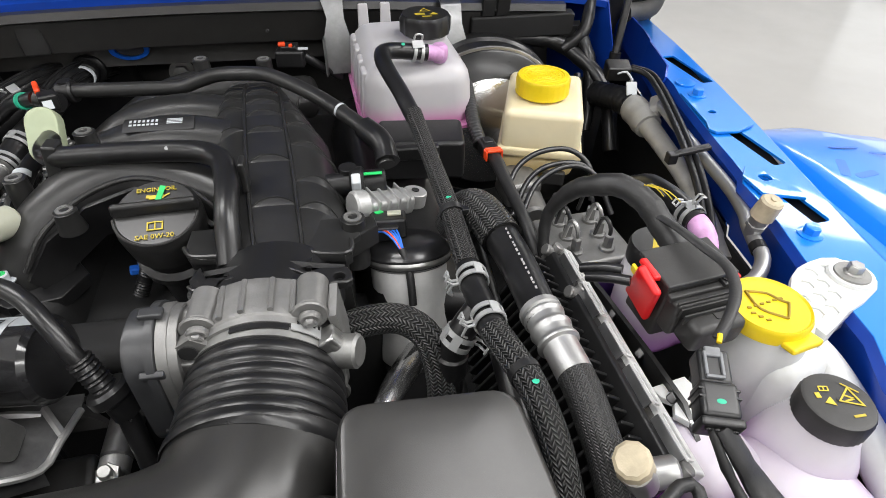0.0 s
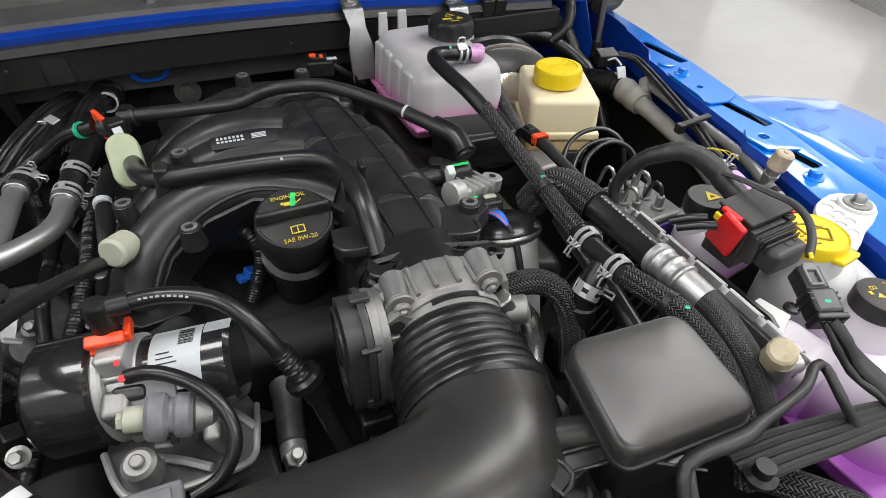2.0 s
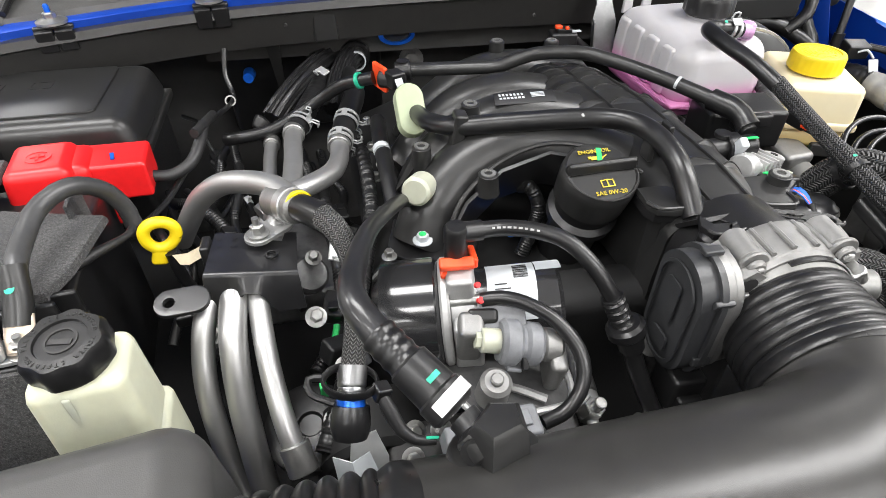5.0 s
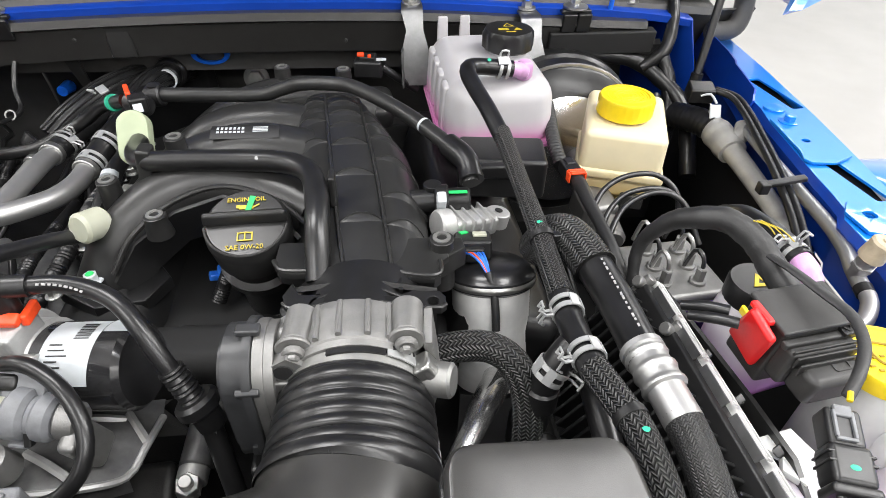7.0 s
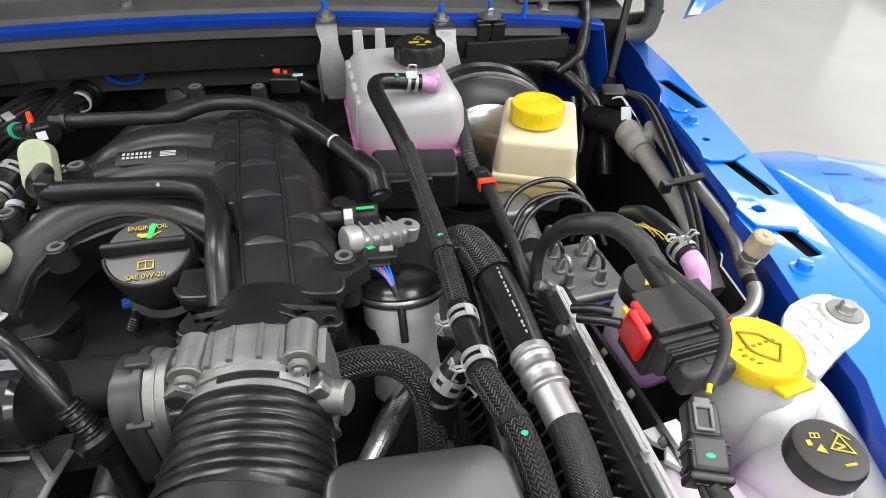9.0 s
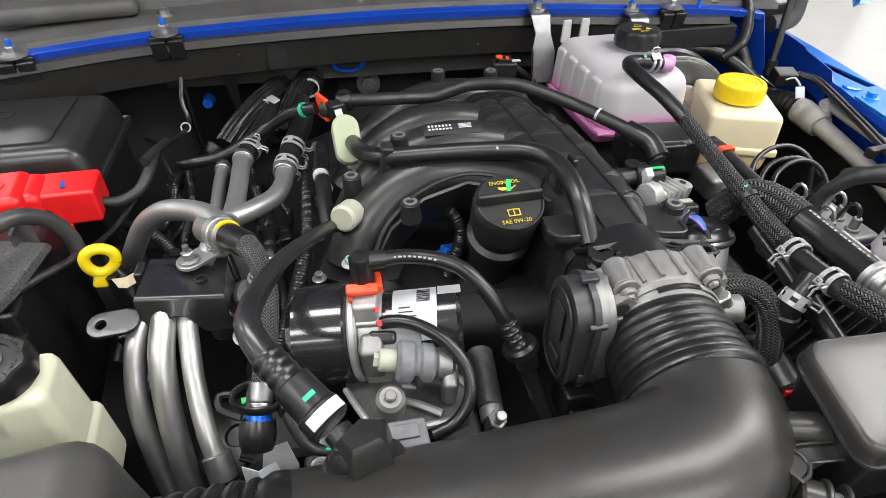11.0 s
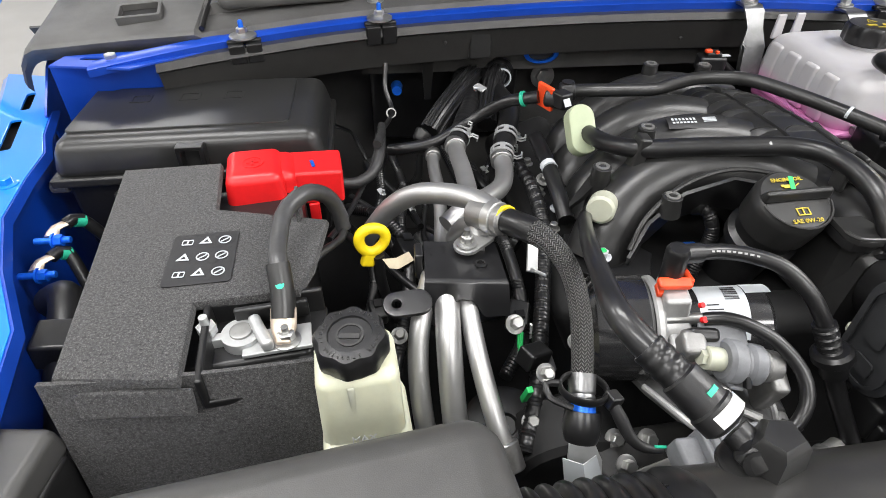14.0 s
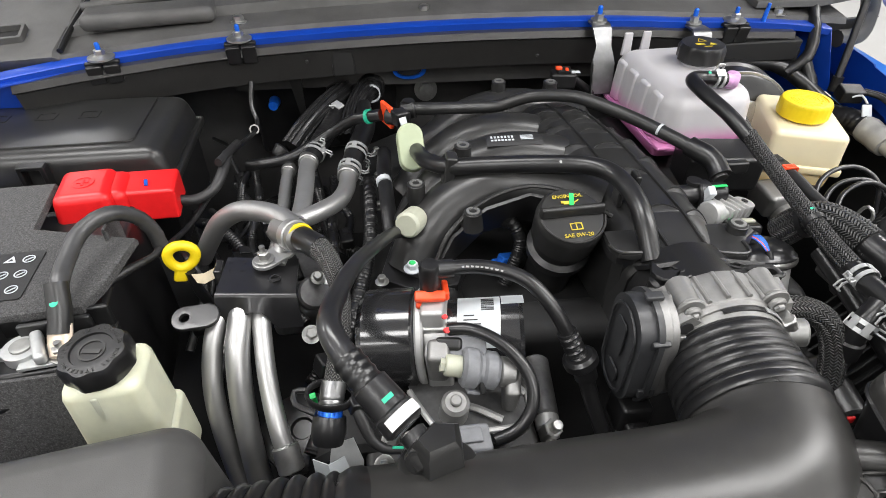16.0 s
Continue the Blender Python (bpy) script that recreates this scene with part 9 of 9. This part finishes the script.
part("harness", tube([(0.2045, 0.184, 1.142), (0.212, 0.174, 1.130), (0.222, 0.165, 1.114), (0.230, 0.152, 1.104), (0.238, 0.13, 1.096), (0.246, 0.09, 1.08)], [0.006, 0.0075, 0.0085, 0.0085, 0.0085, 0.008], 14, flat=(1.15, 0.7), wave=lambda s: 1 + 0.04 * math.sin(s * 330) + 0.025 * math.sin(s * 810)), SOFTRUBBER, ld)
part("harness", tube([(0.200, 0.186, 1.140), (0.202, 0.172, 1.128), (0.210, 0.160, 1.112), (0.216, 0.148, 1.103), (0.228, 0.128, 1.094), (0.24, 0.09, 1.07)], 0.0032, 10, wave=lambda s: 1 + 0.12 * math.sin(s * 300)), SOFTRUBBER, ld)

# washer filler
ws = thing("washer_filler", "white washer filler with a yellow hinged cap", "washer filler", (0.32, 0.29, 1.05))
part("neck", join(lathe([(0.036, 0.98), (0.035, 1.05), (0.031, 1.100), (0.030, 1.112)], pose(0.320, 0.286, 0), 30), box((0.335, 0.270, 1.045), (0.075, 0.060, 0.090), 0.018, (0, 0, 20), (0.8, 0.8), 4)), WHITE, ws)
part("pipe", tube([(0.358, 0.288, 1.078), (0.371, 0.262, 1.066), (0.374, 0.225, 1.054), (0.372, 0.180, 1.042), (0.368, 0.12, 1.03), (0.36, 0.05, 1.02)], [0.015, 0.0155, 0.0165, 0.017, 0.017, 0.017], 20), WHITE, ws, "white plastic filler pipe")
wc = part("cap", lathe([(0.030, 1.106), (0.0325, 1.108), (0.033, 1.118), (0.031, 1.1215), (0.0295, 1.1200), (0.0, 1.1205)], pose(0.316, 0.290, 0), 40), YELLOW, ws, "yellow hinged cap")
part("tab", box((0.324, 0.257, 1.111), (0.030, 0.014, 0.006), 0.002, (-8, 0, 12)), YELLOW, wc)
part("hinge", box((0.300, 0.322, 1.112), (0.026, 0.014, 0.008), 0.002, (0, 0, 20)), YELLOW, wc)
sm_ = pose(0.316, 0.290, 1.1208, 0, 0, -4)
part("washer_sign", moved(join(tube([(-0.012, 0.016, 0), (-0.010, -0.004, 0), (0.006, -0.016, 0)], 0.0011, 6), tube([(-0.012, 0.016, 0), (0.004, 0.012, 0), (0.010, 0.004, 0), (0.016, 0.0, 0)], 0.0011, 6), tube([(0.016, 0.0, 0), (0.010, -0.010, 0), (0.006, -0.016, 0)], 0.0011, 6), *[box((-0.018 + 0.006 * k, -0.002 + 0.0015 * k, 0), (0.003, 0.0018, 0.001), 0) for k in range(6)], *[box((-0.018 + 0.004 * k, -0.008 - 0.004 * k, 0), (0.0035, 0.0018, 0.001), 0) for k in range(3)]), sm_), OCHRE, wc, "darker moulded wiper sign")
ARM = [(0.346, 0.300), (0.374, 0.334), (0.386, 0.343), (0.399, 0.348), (0.416, 0.352), (0.430, 0.350), (0.440, 0.340), (0.445, 0.326), (0.444, 0.315), (0.437, 0.307), (0.415, 0.295), (0.392, 0.286), (0.372, 0.274), (0.356, 0.266)]
CELLS = [(0.3925, 0.3345), (0.4075, 0.3375), (0.3785, 0.3205), (0.3930, 0.3200), (0.3785, 0.3050), (0.3930, 0.3055), (0.3640, 0.3055), (0.3650, 0.2900), (0.3790, 0.2905)]
part("arm", plate(ARM, [[(x + 0.0062 * math.cos(a), y + 0.0062 * math.sin(a)) for a in np.linspace(0.52, 0.52 + 2 * math.pi, 6, endpoint=False)] for x, y in CELLS], 1.104, 0.007, 0.0014), WHITE, ws, "white moulded mounting arm with hexagonal pockets")
part("arm_floor", plate([(0.395 + (x - 0.395) * 0.985, 0.31 + (y - 0.31) * 0.985) for x, y in ARM], (), 1.1022, 0.006), WHITE, ws)
part("arm_skirt", loft([[(x, y, 1.0955), (0.395 + (x - 0.395) * 0.95, 0.31 + (y - 0.31) * 0.95, 1.078)] for x, y in ARM[5:] + ARM[:1]], 0.003), WHITE, ws)
part("arm_boss", lathe([(0.0, 0.0), (0.0195, 0), (0.0185, 0.0035), (0.0, 0.0035)], pose(0.4245, 0.3245, 1.1035), 28), WHITE, ws)
part("washer", lathe([(0.0, 0.0), (0.0150, 0), (0.0145, 0.0016), (0.0, 0.002)], pose(0.4245, 0.3245, 1.1070), 28), DULLALU, ws)
part("bolt", hexbolt((0.4245, 0.3245, 1.1085), 0.0066, 0.0085, washer=1.2), STEEL, ws)

# second coolant tank
ct = thing("coolant_tank", "milky tank with violet coolant and a black cap", "coolant tank", (0.30, 0.18, 0.95))
part("body", join(box((0.295, 0.168, 1.008), (0.125, 0.150, 0.110), 0.040, (0, 0, 6), (0.90, 0.84), 7), box((0.245, 0.215, 1.028), (0.072, 0.080, 0.080), 0.020, (0, -8, 10), (0.86, 0.84), 5), lathe([(0.042, 1.026), (0.035, 1.056), (0.028, 1.074), (0.0245, 1.086), (0.0238, 1.094)], pose(0.318, 0.207, 0), 36)), COOLANT, ct)
part("seam", box((0.290, 0.172, 1.004), (0.136, 0.160, 0.005), 0.002, (0, 0, 6)), COOLANT, ct)
part("ear", plate([(0.214, 0.262), (0.246, 0.268), (0.256, 0.238), (0.232, 0.224), (0.221, 0.236), (0.226, 0.246), (0.218, 0.252)], (), 1.074, 0.006, 0.002), WHITE, ct, "white moulded fixing ear")
part("rivet", lathe([(0.008, 0), (0.0075, 0.003), (0.004, 0.0045), (0.0035, 0.003), (0, 0.003)], pose(0.2645, 0.2455, 1.072), 18), PLASTIC, ct)
c2 = part("cap", lathe([(0.0236, 1.090), (0.0248, 1.092), (0.0248, 1.105), (0.0236, 1.1085), (0.021, 1.1095), (0.0, 1.1098)], pose(0.318, 0.207, 0), 72, 36, 0.0003, lambda k: 0 < k < 3), GREYPLASTIC, ct, "black cap with yellow signs")
sg = pose(0.318, 0.207, 1.1100, 0, 0, -18) @ Matrix.Scale(0.86, 4)
part("warning_sign", moved(join(plate([(-0.0135, 0.0065), (-0.0055, 0.0075), (-0.0055, 0.0125), (-0.0135, 0.0115)], [[(-0.0125, 0.0075), (-0.0100, 0.0078), (-0.0100, 0.0109), (-0.0125, 0.0106)], [(-0.0090, 0.0080), (-0.0065, 0.0083), (-0.0065, 0.0115), (-0.0090, 0.0112)]], 0.0004, 0.0004), lathe([(0.0050, 0), (0.0050, 0.0004)], pose(-0.008, -0.003, 0, 0, 0, 80), 3), box((-0.016, 0.002, 0), (0.004, 0.005, 0.0005), 0, (0, 0, 10)), box((0.010, -0.0135, 0), (0.010, 0.0022, 0.0005), 0, (0, 0, 18))), sg), INK, c2, "yellow printed signs")
part("triangle_sign", moved(join(lathe([(0.0088, 0), (0.0115, 0), (0.0115, 0.0004), (0.0088, 0.0004), (0.0088, 0)], pose(0.009, 0.003, 0, 0, 0, 84), 3), box((0.008, 0.001, 0), (0.008, 0.0016, 0.0005), 0, (0, 0, 25)), box((0.0085, 0.004, 0), (0.007, 0.0016, 0.0005), 0, (0, 0, -20)), box((0.012, 0.0135, 0), (0.014, 0.0012, 0.0005), 0, (0, 0, -32))), sg), INK, c2)
part("centre_dimple", lathe([(0.0022, 0), (0.0014, -0.0004), (0, -0.0004)], pose(0.318, 0.207, 1.1102), 12), PLASTIC, c2)
oh = thing("outlet_hose", "woven black hose with a bright spring clip on the tank outlet", "hose", (0.28, 0.10, 1.06))
part("stub", rod((0.275, 0.142, 1.088), (0.285, 0.118, 1.085), 0.0135, bevel=0.002), PLASTIC, oh)
part("hose", tube([(0.283, 0.123, 1.086), (0.300, 0.098, 1.08), (0.310, 0.07, 1.06), (0.30, 0.03, 1.04)], 0.0145, 16), BRAID, oh)
spring_clip((0.279, 0.133, 1.087), (0.4, -1, -0.1), 0.0142, turn=60)

# hoses low at the front corner
rh = thing("radiator_hose", "thick black radiator hose with a bright spring clip", "hose", (0.10, 0.06, 1.02))
part("rubber", tube([(0.03, 0.14, 0.99), (0.055, 0.105, 1.015), (0.085, 0.072, 1.025), (0.12, 0.035, 1.02), (0.15, 0.0, 1.0)], 0.026, 22), RUBBER, rh)
for k in range(4):
    part("print", box((0.088 + 0.008 * k, 0.074 - 0.007 * k, 1.0505), (0.005, 0.008, 0.0006), 0, (0, 20, 40)), GREYINK, rh)
part("mark", lathe([(0, 0), (0.0026, 0), (0, 0.0006)], pose(0.092, 0.082, 1.0495, -15, 10, 0)), TEAL, rh, "green paint dot")
spring_clip((0.115, 0.040, 1.021), (0.7, -0.7, -0.1), 0.0268, turn=40)
bh2 = thing("braided_hose", "woven black hose at the front corner", "hose", (0.16, 0.08, 1.05))
part("sleeve", tube([(0.115, 0.135, 1.05), (0.14, 0.105, 1.06), (0.17, 0.07, 1.06), (0.20, 0.03, 1.045), (0.22, -0.02, 1.02)], 0.012, 16), BRAID, bh2)
spring_clip((0.185, 0.05, 1.055), (0.6, -0.8, -0.1), 0.0128, turn=60)
